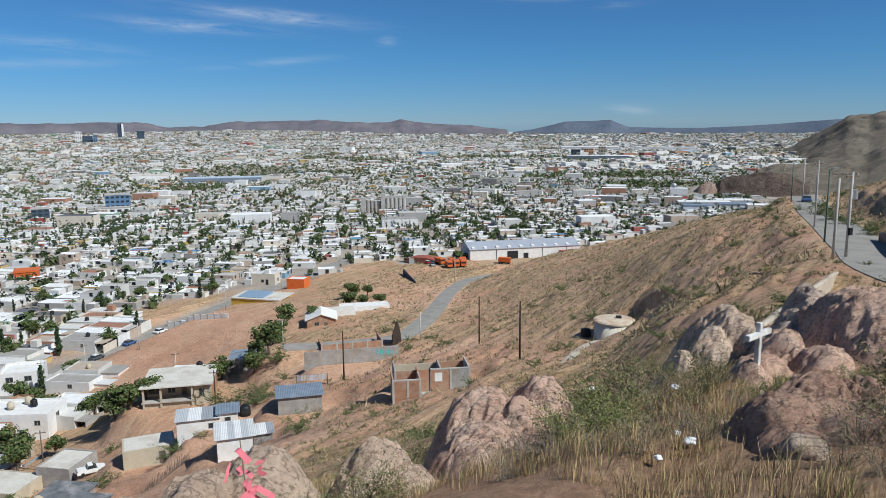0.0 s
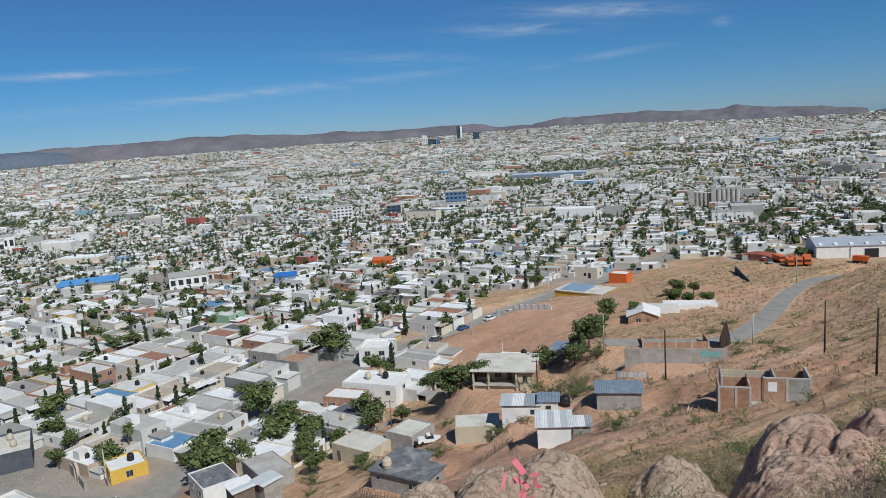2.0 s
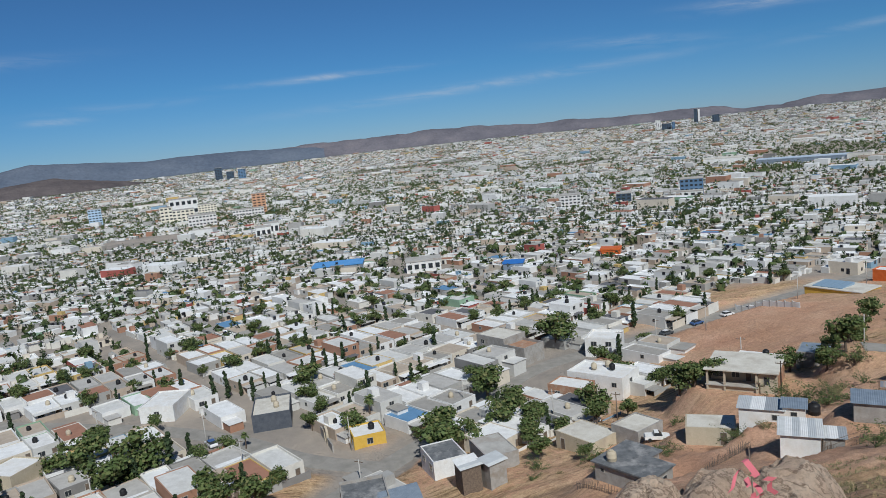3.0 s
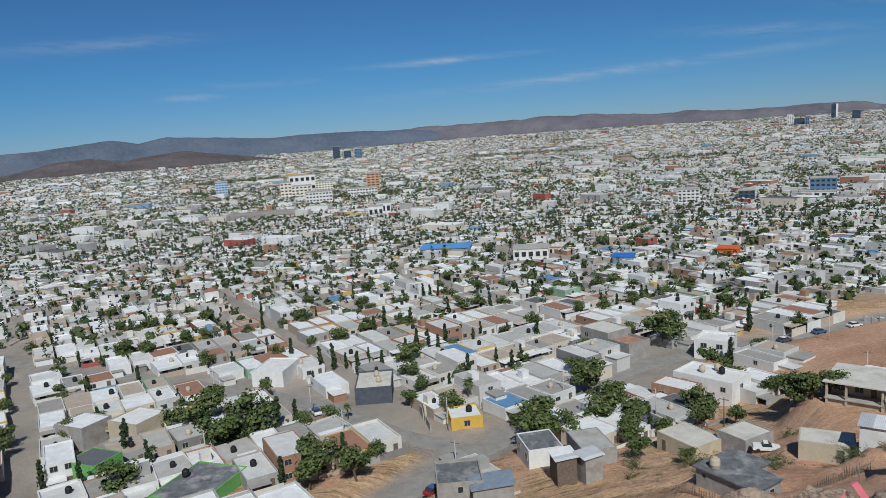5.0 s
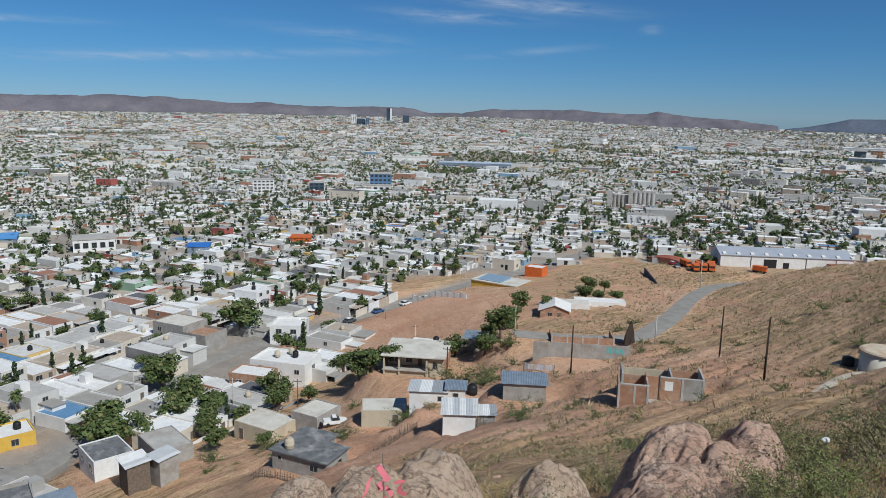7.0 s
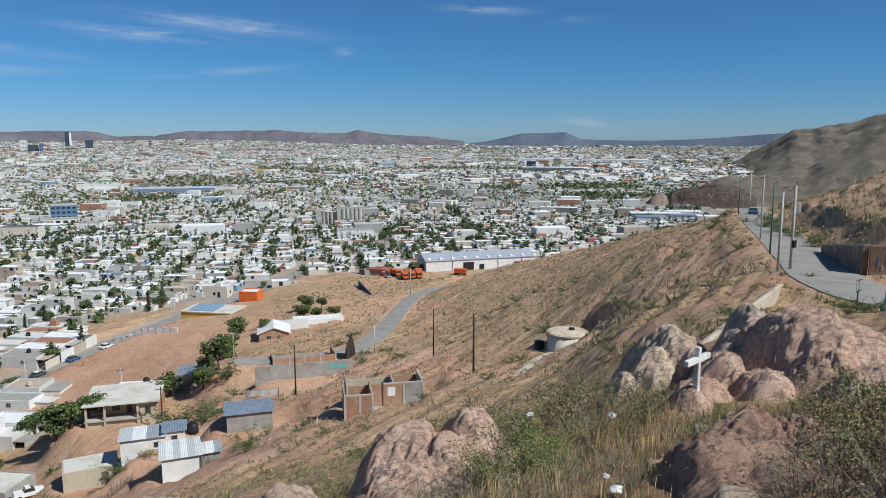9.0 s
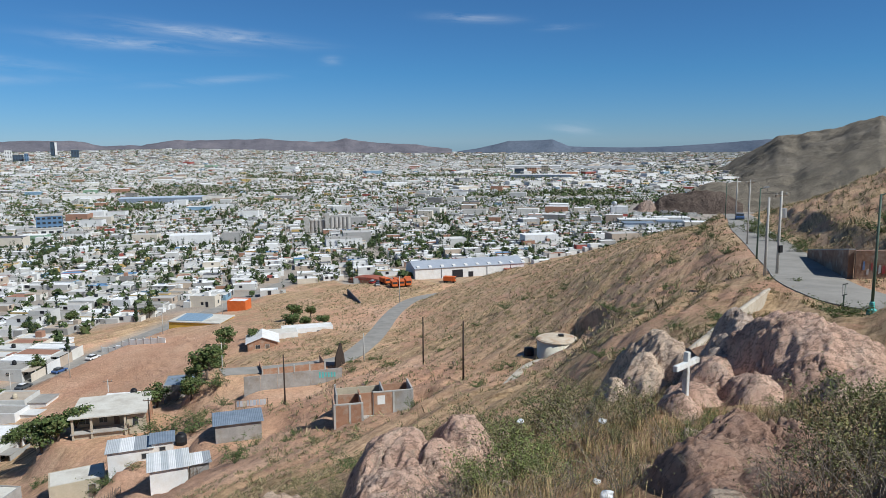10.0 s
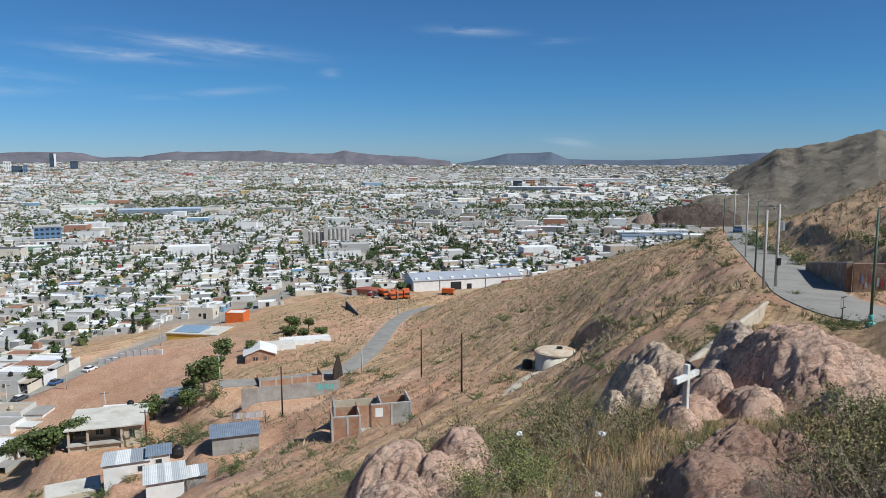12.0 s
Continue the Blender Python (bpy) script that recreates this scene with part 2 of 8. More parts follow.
def ground(x, y, rough=True):
    """Height of the ground, for arrays of places."""
    x, y = np.asarray(x, float), np.asarray(y, float)
    d, az = np.hypot(x, y), np.degrees(np.arctan2(x, y))
    fi = np.clip(az + 180, 0, 359.999)
    fj = np.clip(np.sqrt(d) / ROOT[-1] * (len(ROOT) - 1), 0, len(ROOT) - 1.001)
    i, j = fi.astype(int), fj.astype(int)
    u, v = fi - i, fj - j
    z = (DENSE[i, j] * (1 - u) + DENSE[i + 1, j] * u) * (1 - v) + (DENSE[i, j + 1] * (1 - u) + DENSE[i + 1, j + 1] * u) * v
    w = np.clip((d - 350) / 220, 0, 1)
    w = w * w * (3 - 2 * w)
    z = z * (1 - w) + plain_fall(d) * w
    if rough:
        slope = np.clip((z + 62.5) / 6, 0, 1)
        z = z + slope * ((0.42 * fbm(x, y, 0.045, 5, 3, 0.6) + 0.2 * np.abs(fbm(x * 0.6 + y * 0.5, y * 0.2 - x * 0.7, 0.09, 3, 29)) + RILL * np.abs(fbm((x * 0.53 + y * 0.848) * 0.09, x * 0.848 - y * 0.53, 0.28, 3, 19, 0.6))) * np.clip(d / 60, 0, 1) + 0.16 * fbm(x, y, 0.5, 3, 8) * np.clip((d - 1) / 4, 0, 1))
    for px, py, pz, r in PLOTS:
        w = np.clip((np.hypot(x - px, y - py) - r) / (0.6 * r), 0, 1)
        z = pz * (1 - w) + z * w
    for line, half in ROADS:
        near = np.full(x.shape, 1e9)
        hz = np.zeros(x.shape)
        for px, py, pz in line:
            q = (x - px) ** 2 + (y - py) ** 2
            m = q < near
            near, hz = np.where(m, q, near), np.where(m, pz, hz)
        near = np.sqrt(near)
        w = np.clip((near - half - 0.6) / 5.0, 0, 1)
        z = (hz - 0.08) * (1 - w) + z * w
    return z + EYE


def spot(x, y):
    return float(ground(np.array([x]), np.array([y]))[0])


def polar(turns, radii, seam=False):
    az = np.radians(turns)
    A, R = np.meshgrid(az, radii, indexing="ij")
    x, y = R * np.sin(A), R * np.cos(A)
    n, m = A.shape
    i, j = np.meshgrid(np.arange(n if seam else n - 1), np.arange(m - 1), indexing="ij")
    i2 = (i + 1) % n
    f = np.stack([i * m + j, i2 * m + j, i2 * m + j + 1, i * m + j + 1], -1).reshape(-1, 4)[:, ::-1]
    return x.ravel(), y.ravel(), f


def along(nt, turn, long, across):
    """Place drawn out along a bearing, for streaks."""
    pos = nt.nodes.new("ShaderNodeNewGeometry").outputs["Position"]
    out = nt.nodes.new("ShaderNodeCombineXYZ")
    sn, cs = math.sin(radians(turn)), math.cos(radians(turn))
    for k, v in enumerate(((sn * long, cs * long, 0.0), (cs * across, -sn * across, across * 0.6))):
        d = nt.nodes.new("ShaderNodeVectorMath")
        d.operation = "DOT_PRODUCT"
        d.inputs[1].default_value = v
        nt.links.new(pos, d.inputs[0])
        nt.links.new(d.outputs["Value"], out.inputs[k])
    n = nt.nodes.new("ShaderNodeTexNoise")
    n.inputs["Scale"].default_value, n.inputs["Detail"].default_value, n.inputs["Roughness"].default_value = 1.0, 8, 0.7
    nt.links.new(out.outputs[0], n.inputs["Vector"])
    return n.outputs["Fac"]


def lot_mask(nt, x, y, z, r0, r1):
    """1 inside a cleared lot, 0 outside."""
    d = nt.nodes.new("ShaderNodeVectorMath")
    d.operation = "DISTANCE"
    d.inputs[1].default_value = (x, y, z)
    nt.links.new(nt.nodes.new("ShaderNodeNewGeometry").outputs["Position"], d.inputs[0])
    m = nt.nodes.new("ShaderNodeMapRange")
    m.inputs["From Min"].default_value, m.inputs["From Max"].default_value = r1, r0
    nt.links.new(d.outputs["Value"], m.inputs["Value"])
    return m.outputs[0]


def earth():
    """Red soil with pale scree and dry scrub on the slopes; grey dust and paving down in the town."""
    m, nt, b = material("red_earth_and_scrub", 0.95)
    soil = ramp(nt, noise_tex(nt, 0.05, 8, 0.65), [(0.3, (0.56, 0.30, 0.185)), (0.5, (0.67, 0.395, 0.26)), (0.7, (0.75, 0.50, 0.35))])
    soil = mix(nt, 0.8, soil, ramp(nt, noise_tex(nt, 1.6, 10, 0.8), [(0.36, (0.55, 0.50, 0.46)), (0.54, (1, 1, 1))]), "MULTIPLY")
    dry = ramp(nt, noise_tex(nt, 0.06, 12, 0.82), [(0.42, (0.1, 0.1, 0.1)), (0.52, (0.95, 0.95, 0.95))])
    for lot in ((-70, 200, 4, 24, 42), (-24, 104, 20, 30, 52), (-8, 215, 9, 14, 26), (-4, 6, 60, 2, 16)):
        dry = mix(nt, lot_mask(nt, *lot), dry, mix(nt, 0.78, dry, (0, 0, 0)))
    turf = ramp(nt, noise_tex(nt, 0.9, 8, 0.82), [(0.36, (0.19, 0.135, 0.065)), (0.46, (0.37, 0.255, 0.13)), (0.6, (0.60, 0.43, 0.245))])
    turf = mix(nt, ramp(nt, along(nt, 32, 0.03, 0.42), [(0.42, (0, 0, 0)), (0.56, (0.85, 0.85, 0.85))]), turf, ramp(nt, noise_tex(nt, 1.3, 8, 0.8), [(0.38, (0.44, 0.27, 0.155)), (0.58, (0.76, 0.55, 0.345))]))
    turf = mix(nt, 0.85, turf, ramp(nt, along(nt, 34, 0.12, 1.5), [(0.38, (0.28, 0.25, 0.21)), (0.52, (1, 1, 1))]), "MULTIPLY")
    base = mix(nt, dry, soil, turf)
    base = mix(nt, 0.65, base, ramp(nt, noise_tex(nt, 7.0, 8, 0.8), [(0.34, (0.45, 0.42, 0.40)), (0.55, (1, 1, 1))]), "MULTIPLY")
    town = ramp(nt, noise_tex(nt, 0.05, 8, 0.7), [(0.35, (0.25, 0.225, 0.20)), (0.65, (0.40, 0.34, 0.28))])
    geo = nt.nodes.new("ShaderNodeSeparateXYZ")
    nt.links.new(nt.nodes.new("ShaderNodeNewGeometry").outputs["Position"], geo.inputs[0])
    low = nt.nodes.new("ShaderNodeMapRange")
    low.inputs["From Min"].default_value, low.inputs["From Max"].default_value = 1.2, 0.3
    nt.links.new(geo.outputs["Z"], low.inputs["Value"])
    base = mix(nt, low.outputs[0], base, town)
    nt.links.new(base, b.inputs["Base Color"])
    bumped(nt, b, noise_tex(nt, 1.2, 12, 0.8), 1.0, 0.35)
    return m


M_EARTH = earth()
radii = np.concatenate([[0.02], np.geomspace(0.6, 60, 120), np.geomspace(61.0, 350, 165), np.geomspace(356, 480, 20), np.geomspace(500, 4900, 28)])
turns = np.concatenate([np.arange(-180, -30, 1.2), np.arange(-30, 42, 0.24), np.arange(42, 180, 1.2)])
gx, gy, gf = polar(turns, radii, True)
land = new("ground", quads("ground", np.stack([gx, gy, ground(gx, gy)], 1), gf, [M_EARTH], None, True))
tagged(land, "red earth hillside falling to a wide plain", "ground", kind="structure")


def ribbon(name, line, half, mat, lift=0.0, thick=0.25, label=""):
    """A road deck with sides, along a centre line."""
    p = line.copy()
    t = np.gradient(p[:, :2], axis=0)
    t /= np.linalg.norm(t, axis=1)[:, None]
    nrm = np.stack([t[:, 1], -t[:, 0]], 1)
    rows = []
    for s, dz in ((-half, -thick), (-half, 0), (-half * 0.5, 0.04), (0, 0.06), (half * 0.5, 0.04), (half, 0), (half, -thick)):
        rows.append(np.column_stack([p[:, :2] + nrm * s, p[:, 2] + EYE + lift + dz]))
    v = np.stack(rows, 1)
    n, m = v.shape[:2]
    i, j = np.meshgrid(np.arange(n - 1), np.arange(m - 1), indexing="ij")
    f = np.stack([i * m + j, i * m + j + 1, (i + 1) * m + j + 1, (i + 1) * m + j], -1).reshape(-1, 4)[:, ::-1]
    return tagged(new(name, quads(name, v, f, [mat])), label, "road", kind="structure")


ribbon("road", ROADS[0][0], 3.2, M_ASPHALT, label="worn grey asphalt road along the hill crest")
ribbon("road", ROADS[1][0], 2.5, M_ASPHALT, label="narrow grey asphalt road curving down the slope")
ribbon("road", ROADS[2][0], 2.9, M_ASPHALT, label="grey town street beside the bare field")
ribbon("road", ROADS[3][0], 2.7, M_ASPHALT, 0.02, label="grey cross street between low houses")
# ---------------------------------------------------------------- building blocks
class Geo:
    """Gathers boxes, tubes and sheets into one mesh."""
    def __init__(self):
        self.v, self.f = [], []

    def add(self, v, f):
        o = len(self.v)
        self.v += [tuple(p) for p in v]
        self.f += [tuple(i + o for i in q) for q in f]
        return self

    def box(self, x0, y0, z0, x1, y1, z1):
        v = [(x0, y0, z0), (x1, y0, z0), (x1, y1, z0), (x0, y1, z0), (x0, y0, z1), (x1, y0, z1), (x1, y1, z1), (x0, y1, z1)]
        return self.add(v, [(3, 2, 1, 0), (4, 5, 6, 7), (0, 1, 5, 4), (1, 2, 6, 5), (2, 3, 7, 6), (3, 0, 4, 7)])

    def tube(self, a, b, r0, r1=None, n=8):
        a, b = Vector(a), Vector(b)
        r1 = r0 if r1 is None else r1
        q = (b - a).to_track_quat("Z", "Y").to_matrix()
        v = []
        for p, r in ((a, r0), (b, r1)):
            v += [p + q @ Vector((r * math.cos(k * 2 * math.pi / n), r * math.sin(k * 2 * math.pi / n), 0)) for k in range(n)]
        f = [(k, (k + 1) % n, n + (k + 1) % n, n + k) for k in range(n)]
        return self.add(v, f + [tuple(range(n))[::-1], tuple(range(n, 2 * n))])

    def prism(self, ring, depth):
        """A ring of (x, z) extruded along y from -depth/2 to depth/2."""
        n = len(ring)
        v = [(x, -depth / 2, z) for x, z in ring] + [(x, depth / 2, z) for x, z in ring]
        f = [(k, (k + 1) % n, n + (k + 1) % n, n + k) for k in range(n)]
        return self.add(v, f + [tuple(range(n))[::-1], tuple(range(n, 2 * n))])

    def lathe(self, profile, n=20):
        v = [(r * math.cos(k * 2 * math.pi / n), r * math.sin(k * 2 * math.pi / n), z) for r, z in profile for k in range(n)]
        f = [(i * n + k, i * n + (k + 1) % n, (i + 1) * n + (k + 1) % n, (i + 1) * n + k) for i in range(len(profile) - 1) for k in range(n)]
        return self.add(v, f + [tuple(range((len(profile) - 1) * n, len(profile) * n))])

    def mesh(self, name, mat, smooth=False):
        me = bpy.data.meshes.new(name)
        me.from_pydata(self.v, [], self.f)
        me.materials.append(mat)
        if smooth:
            me.polygons.foreach_set("use_smooth", [True] * len(me.polygons))
        me.update()
        return me


def thing(name, x, y, z, rz=0.0, label="", category="", group=""):
    ob = new(name)
    ob.empty_display_size = 0.5
    ob.matrix_basis = pose(x, y, z, 0, 0, rz)
    return tagged(ob, label, category, group)


def part(name, geo, mat, parent, label="", smooth=False):
    ob = new(name, geo.mesh(name, mat, smooth) if isinstance(geo, Geo) else geo)
    ob.parent = parent
    return tagged(ob, label)


M_WALL_OBJ = by_island("house_paint", WALL_STOPS, 0.9, 0.5, True)
M_ROOF_OBJ = by_island("house_roof", ROOF_STOPS, 0.85, 0.45, True, 0.42)
M_WHITE = surface("whitewash", (0.72, 0.71, 0.68), (0.84, 0.83, 0.81), 0.8, dirt=(0.64, 0.60, 0.54))
M_CREAM = surface("cream_plaster", (0.48, 0.41, 0.30), (0.56, 0.49, 0.37), 0.7, dirt=(0.38, 0.32, 0.25))
M_BLOCK = surface("bare_concrete_block", (0.30, 0.28, 0.26), (0.42, 0.40, 0.37), 0.9, dirt=(0.26, 0.22, 0.18))
M_CONCRETE = surface("concrete", (0.40, 0.38, 0.35), (0.52, 0.50, 0.46), 0.5, dirt=(0.33, 0.29, 0.25))
M_BRICK = surface("red_clay_brick", (0.34, 0.18, 0.11), (0.44, 0.26, 0.17), 1.5, fine=9, dirt=(0.40, 0.31, 0.24))
M_TAR = surface("tar_roof", (0.10, 0.105, 0.11), (0.22, 0.225, 0.23), 0.6, dirt=(0.35, 0.34, 0.33))
M_PALE_ROOF = surface("pale_sealed_roof", (0.60, 0.56, 0.48), (0.70, 0.67, 0.60), 0.5, dirt=(0.45, 0.41, 0.35))
M_SHEET = by_island("metal_roof_sheet", [(0, (0.75, 0.75, 0.74)), (0.3, (0.62, 0.63, 0.62)), (0.55, (0.50, 0.52, 0.53)), (0.75, (0.34, 0.36, 0.38)), (0.9, (0.42, 0.30, 0.24))], 0.55, 1.0, True)
M_BLUE_SHEET = surface("blue_grey_sheet", (0.17, 0.21, 0.26), (0.27, 0.32, 0.38), 0.7, 0.5)
M_RED_ROOF = surface("red_oxide_roof", (0.30, 0.08, 0.05), (0.38, 0.12, 0.08), 0.6, dirt=(0.28, 0.16, 0.12))
M_ORANGE = surface("orange_paint", (0.62, 0.13, 0.03), (0.72, 0.18, 0.05), 1.0, 0.5)
M_GREEN = surface("green_paint", (0.14, 0.38, 0.10), (0.20, 0.48, 0.15), 0.8)
M_YELLOW = surface("ochre_paint", (0.62, 0.38, 0.06), (0.70, 0.46, 0.10), 0.8)
M_TEAL = surface("teal_paint", (0.10, 0.42, 0.40), (0.16, 0.50, 0.48), 2.0, 0.6)
M_SLATE = surface("dark_grey_paint", (0.07, 0.08, 0.10), (0.12, 0.13, 0.15), 0.8)
M_GLASS = plain("window_glass", (0.04, 0.045, 0.05), 0.12)
M_BLACK = plain("black_plastic", (0.02, 0.02, 0.022), 0.5)
M_WOOD = surface("weathered_wood", (0.12, 0.09, 0.07), (0.22, 0.17, 0.13), 3.0)
M_CREOSOTE = surface("dark_pole_timber", (0.035, 0.025, 0.02), (0.07, 0.05, 0.04), 3.0)
M_GALV = surface("galvanised_steel", (0.45, 0.46, 0.47), (0.6, 0.6, 0.6), 4.0, 0.45, 0.6)
M_POLE_GREEN = surface("dull_green_paint", (0.07, 0.12, 0.09), (0.12, 0.17, 0.13), 2.0, 0.6)
M_TYRE = plain("tyre_rubber", (0.025, 0.025, 0.025), 0.8)
M_CARS = by_island("car_paint", [(0, (0.75, 0.75, 0.75)), (0.35, (0.08, 0.09, 0.10)), (0.55, (0.35, 0.36, 0.38)), (0.75, (0.30, 0.03, 0.03)), (0.88, (0.06, 0.12, 0.28))], 0.3, 2.0, True, 0.15)
M_LEAF_OBJ = by_island("tree_leaves", [(0.0, (0.075, 0.11, 0.035)), (0.3, (0.095, 0.135, 0.042)), (0.6, (0.12, 0.15, 0.05)), (0.85, (0.165, 0.17, 0.065))], 0.7, 2.5)
M_CYPRESS = by_island("cypress_leaves", [(0.0, (0.035, 0.058, 0.026)), (0.5, (0.048, 0.075, 0.032)), (0.85, (0.065, 0.085, 0.04))], 0.8, 2.5)
M_BARK = surface("bark", (0.10, 0.075, 0.055), (0.17, 0.13, 0.10), 4.0)


def window(parent, x, y, z, w, h, face=0.0, mat=None, name="window"):
    """A framed window on a wall: local place of its middle, turned by face degrees about z; frame proud, pane set back."""
    fr = Geo()
    t = 0.07
    fr.box(-w / 2 - t, -0.06, -h / 2 - t, w / 2 + t, 0.03, -h / 2).box(-w / 2 - t, -0.06, h / 2, w / 2 + t, 0.03, h / 2 + t)
    fr.box(-w / 2 - t, -0.06, -h / 2, -w / 2, 0.03, h / 2).box(w / 2, -0.06, -h / 2, w / 2 + t, 0.03, h / 2)
    if w > 0.9:
        fr.box(-0.03, -0.045, -h / 2, 0.03, 0.03, h / 2)
    ob = part(name, fr, mat or M_CONCRETE, parent)
    ob.matrix_basis = pose(x, y, z, 0, 0, face)
    part("pane", Geo().box(-w / 2, -0.012, -h / 2, w / 2, 0.02, h / 2), M_GLASS, ob)
    return ob


def door(parent, x, y, z, w=0.95, h=2.05, face=0.0, mat=None):
    fr = Geo().box(-w / 2 - 0.08, -0.06, 0, -w / 2, 0.03, h + 0.08).box(w / 2, -0.06, 0, w / 2 + 0.08, 0.03, h + 0.08).box(-w / 2, -0.06, h, w / 2, 0.03, h + 0.08)
    ob = part("door_frame", fr, M_CONCRETE, parent)
    ob.matrix_basis = pose(x, y, z, 0, 0, face)
    part("door", Geo().box(-w / 2, -0.015, 0, w / 2, 0.02, h), mat or M_WOOD, ob)
    return ob


def flat_shell(w, d, h, below=1.5, wall=0.22, rise=0.4):
    g = Geo().box(-w / 2, -d / 2, -below, w / 2, d / 2, h - 0.06)
    g.box(-w / 2, -d / 2, h - 0.06, w / 2, -d / 2 + wall, h + rise).box(-w / 2, d / 2 - wall, h - 0.06, w / 2, d / 2, h + rise)
    g.box(-w / 2, -d / 2 + wall, h - 0.06, -w / 2 + wall, d / 2 - wall, h + rise).box(w / 2 - wall, -d / 2 + wall, h - 0.06, w / 2, d / 2 - wall, h + rise)
    return g


def house(x, y, rz, w, d, h, wall=None, roof=None, label="", below=1.5, wins=(), doors=(), rise=0.35, lift=0.0, z=None, frame_mat=None, group="", category="house"):
    """Flat-roofed house: wins and doors are (side, along, up, w, h); side 0 front (-y), 1 right, 2 back, 3 left."""
    z = spot(x, y) + lift if z is None else z
    t = thing("house", x, y, z, rz, label, category, group)
    part("wall", flat_shell(w, d, h, below, 0.22, rise), wall or M_WALL_OBJ, t)
    part("roof", Geo().box(-w / 2 + 0.224, -d / 2 + 0.224, h - 0.056, w / 2 - 0.224, d / 2 - 0.224, h + 0.06), roof or M_ROOF_OBJ, t)
    for k, (side, along, up, ww, wh) in enumerate(list(wins) + list(doors)):
        px, py, face = ((along, -d / 2, 0), (w / 2, along, 90), (-along, d / 2, 180), (-w / 2, -along, 270))[side]
        if k < len(wins):
            window(t, px, py, up, ww, wh, face, frame_mat)
        else:
            door(t, px, py, up, ww, wh, face)
    return t


def sheet_roof(parent, w, d, z_front, z_back, over=0.35, mat=None, pitch=0.95):
    """Sheets of ribbed metal laid side by side from the front eave to the back."""
    n = max(2, round((w + 2 * over) / pitch))
    sw = (w + 2 * over) / n
    y0, y1 = -d / 2 - over, d / 2 + over
    dz = (z_back - z_front) / d * over
    g = Geo()
    ribs = 4
    top = []
    for k in range(ribs * 2 + 1):
        top.append((k * sw / (ribs * 2) - 0.0, 0.05 if k % 2 else 0.015))
    ring = top + [(sw, 0.0), (0.0, 0.0)]
    m = len(ring)
    v = [(a, y0, z_front - dz + b) for a, b in ring] + [(a, y1, z_back + dz + b) for a, b in ring]
    f = [(i, (i + 1) % m, m + (i + 1) % m, m + i) for i in range(m)] + [tuple(range(m))[::-1], tuple(range(m, 2 * m))]
    me = g.add(v, f).mesh("roof_sheet", mat or M_SHEET)
    for k in range(n):
        ob = part("roof_sheet", me, None, parent)
        ob.location = (-w / 2 - over + k * sw, 0, 0.012 * (k % 2))


def shed_house(x, y, rz, w, d, hf, hb, wall, label, sheet=None, below=1.5, wins=(), doors=(), z=None, pitch=0.95):
    """A one-pitch hut with a metal sheet roof; hf, hb: height at the front and the back."""
    z = spot(x, y) if z is None else z
    t = thing("house", x, y, z, rz, label, "house")
    g = Geo()
    g.add([(-w / 2, -d / 2, -below), (w / 2, -d / 2, -below), (w / 2, d / 2, -below), (-w / 2, d / 2, -below),
           (-w / 2, -d / 2, hf), (w / 2, -d / 2, hf), (w / 2, d / 2, hb), (-w / 2, d / 2, hb)],
          [(3, 2, 1, 0), (4, 5, 6, 7), (0, 1, 5, 4), (1, 2, 6, 5), (2, 3, 7, 6), (3, 0, 4, 7)])
    part("wall", g, wall, t)
    sheet_roof(t, w, d, hf + 0.01, hb + 0.01, 0.35, sheet, pitch)
    for side, along, up, ww, wh in wins:
        px, py, face = ((along, -d / 2, 0), (w / 2, along, 90), (-along, d / 2, 180), (-w / 2, -along, 270))[side]
        window(t, px, py, up, ww, wh, face)
    for side, along, up, ww, wh in doors:
        px, py, face = ((along, -d / 2, 0), (w / 2, along, 90), (-along, d / 2, 180), (-w / 2, -along, 270))[side]
        door(t, px, py, up, ww, wh, face)
    return t


def water_tank(x, y, z, mat, label, s=1.0):
    t = thing("water_tank", x, y, z, 0, label, "water tank", "rooftop water tanks")
    prof = [(0.52, 0), (0.55, 0.05), (0.55, 0.35), (0.57, 0.38), (0.55, 0.41), (0.55, 0.8), (0.5, 0.95), (0.3, 1.1)]
    part("body", Geo().lathe([(r * s, q * s) for r, q in prof], 14), mat, t, smooth=True)
    part("lid", Geo().lathe([(0.28 * s, 1.1 * s), (0.29 * s, 1.16 * s), (0.2 * s, 1.2 * s)], 12), mat, t)
    return t


# trees: crowns of many small leaf clumps round several lobes
def leaf_cloud(rng, lobes, n, size):
    c = np.array([l[:3] for l in lobes]); r = np.array([l[3:] for l in lobes])
    k = rng.integers(0, len(lobes), n)
    u = rng.normal(size=(n, 3)); u /= np.linalg.norm(u, axis=1)[:, None]
    p = c[k] + u * r[k] * (rng.random(n)[:, None] ** 0.45) * rng.uniform(0.8, 1.12, (n, 1))
    a = rng.normal(size=(n, 3))
    a -= 0.75 * np.sum(a * u, axis=1, keepdims=True) * u
    a /= np.linalg.norm(a, axis=1)[:, None]
    b = np.cross(a, u + 0.6 * rng.normal(size=(n, 3))); b /= np.linalg.norm(b, axis=1)[:, None] + 1e-9
    s = size * rng.uniform(0.55, 1.3, (n, 1))
    v = np.stack([p - a * s, p - b * s * 0.75, p + a * s, p + b * s * 0.75], 1).reshape(-1, 3)
    return v, np.arange(4 * n).reshape(-1, 4)


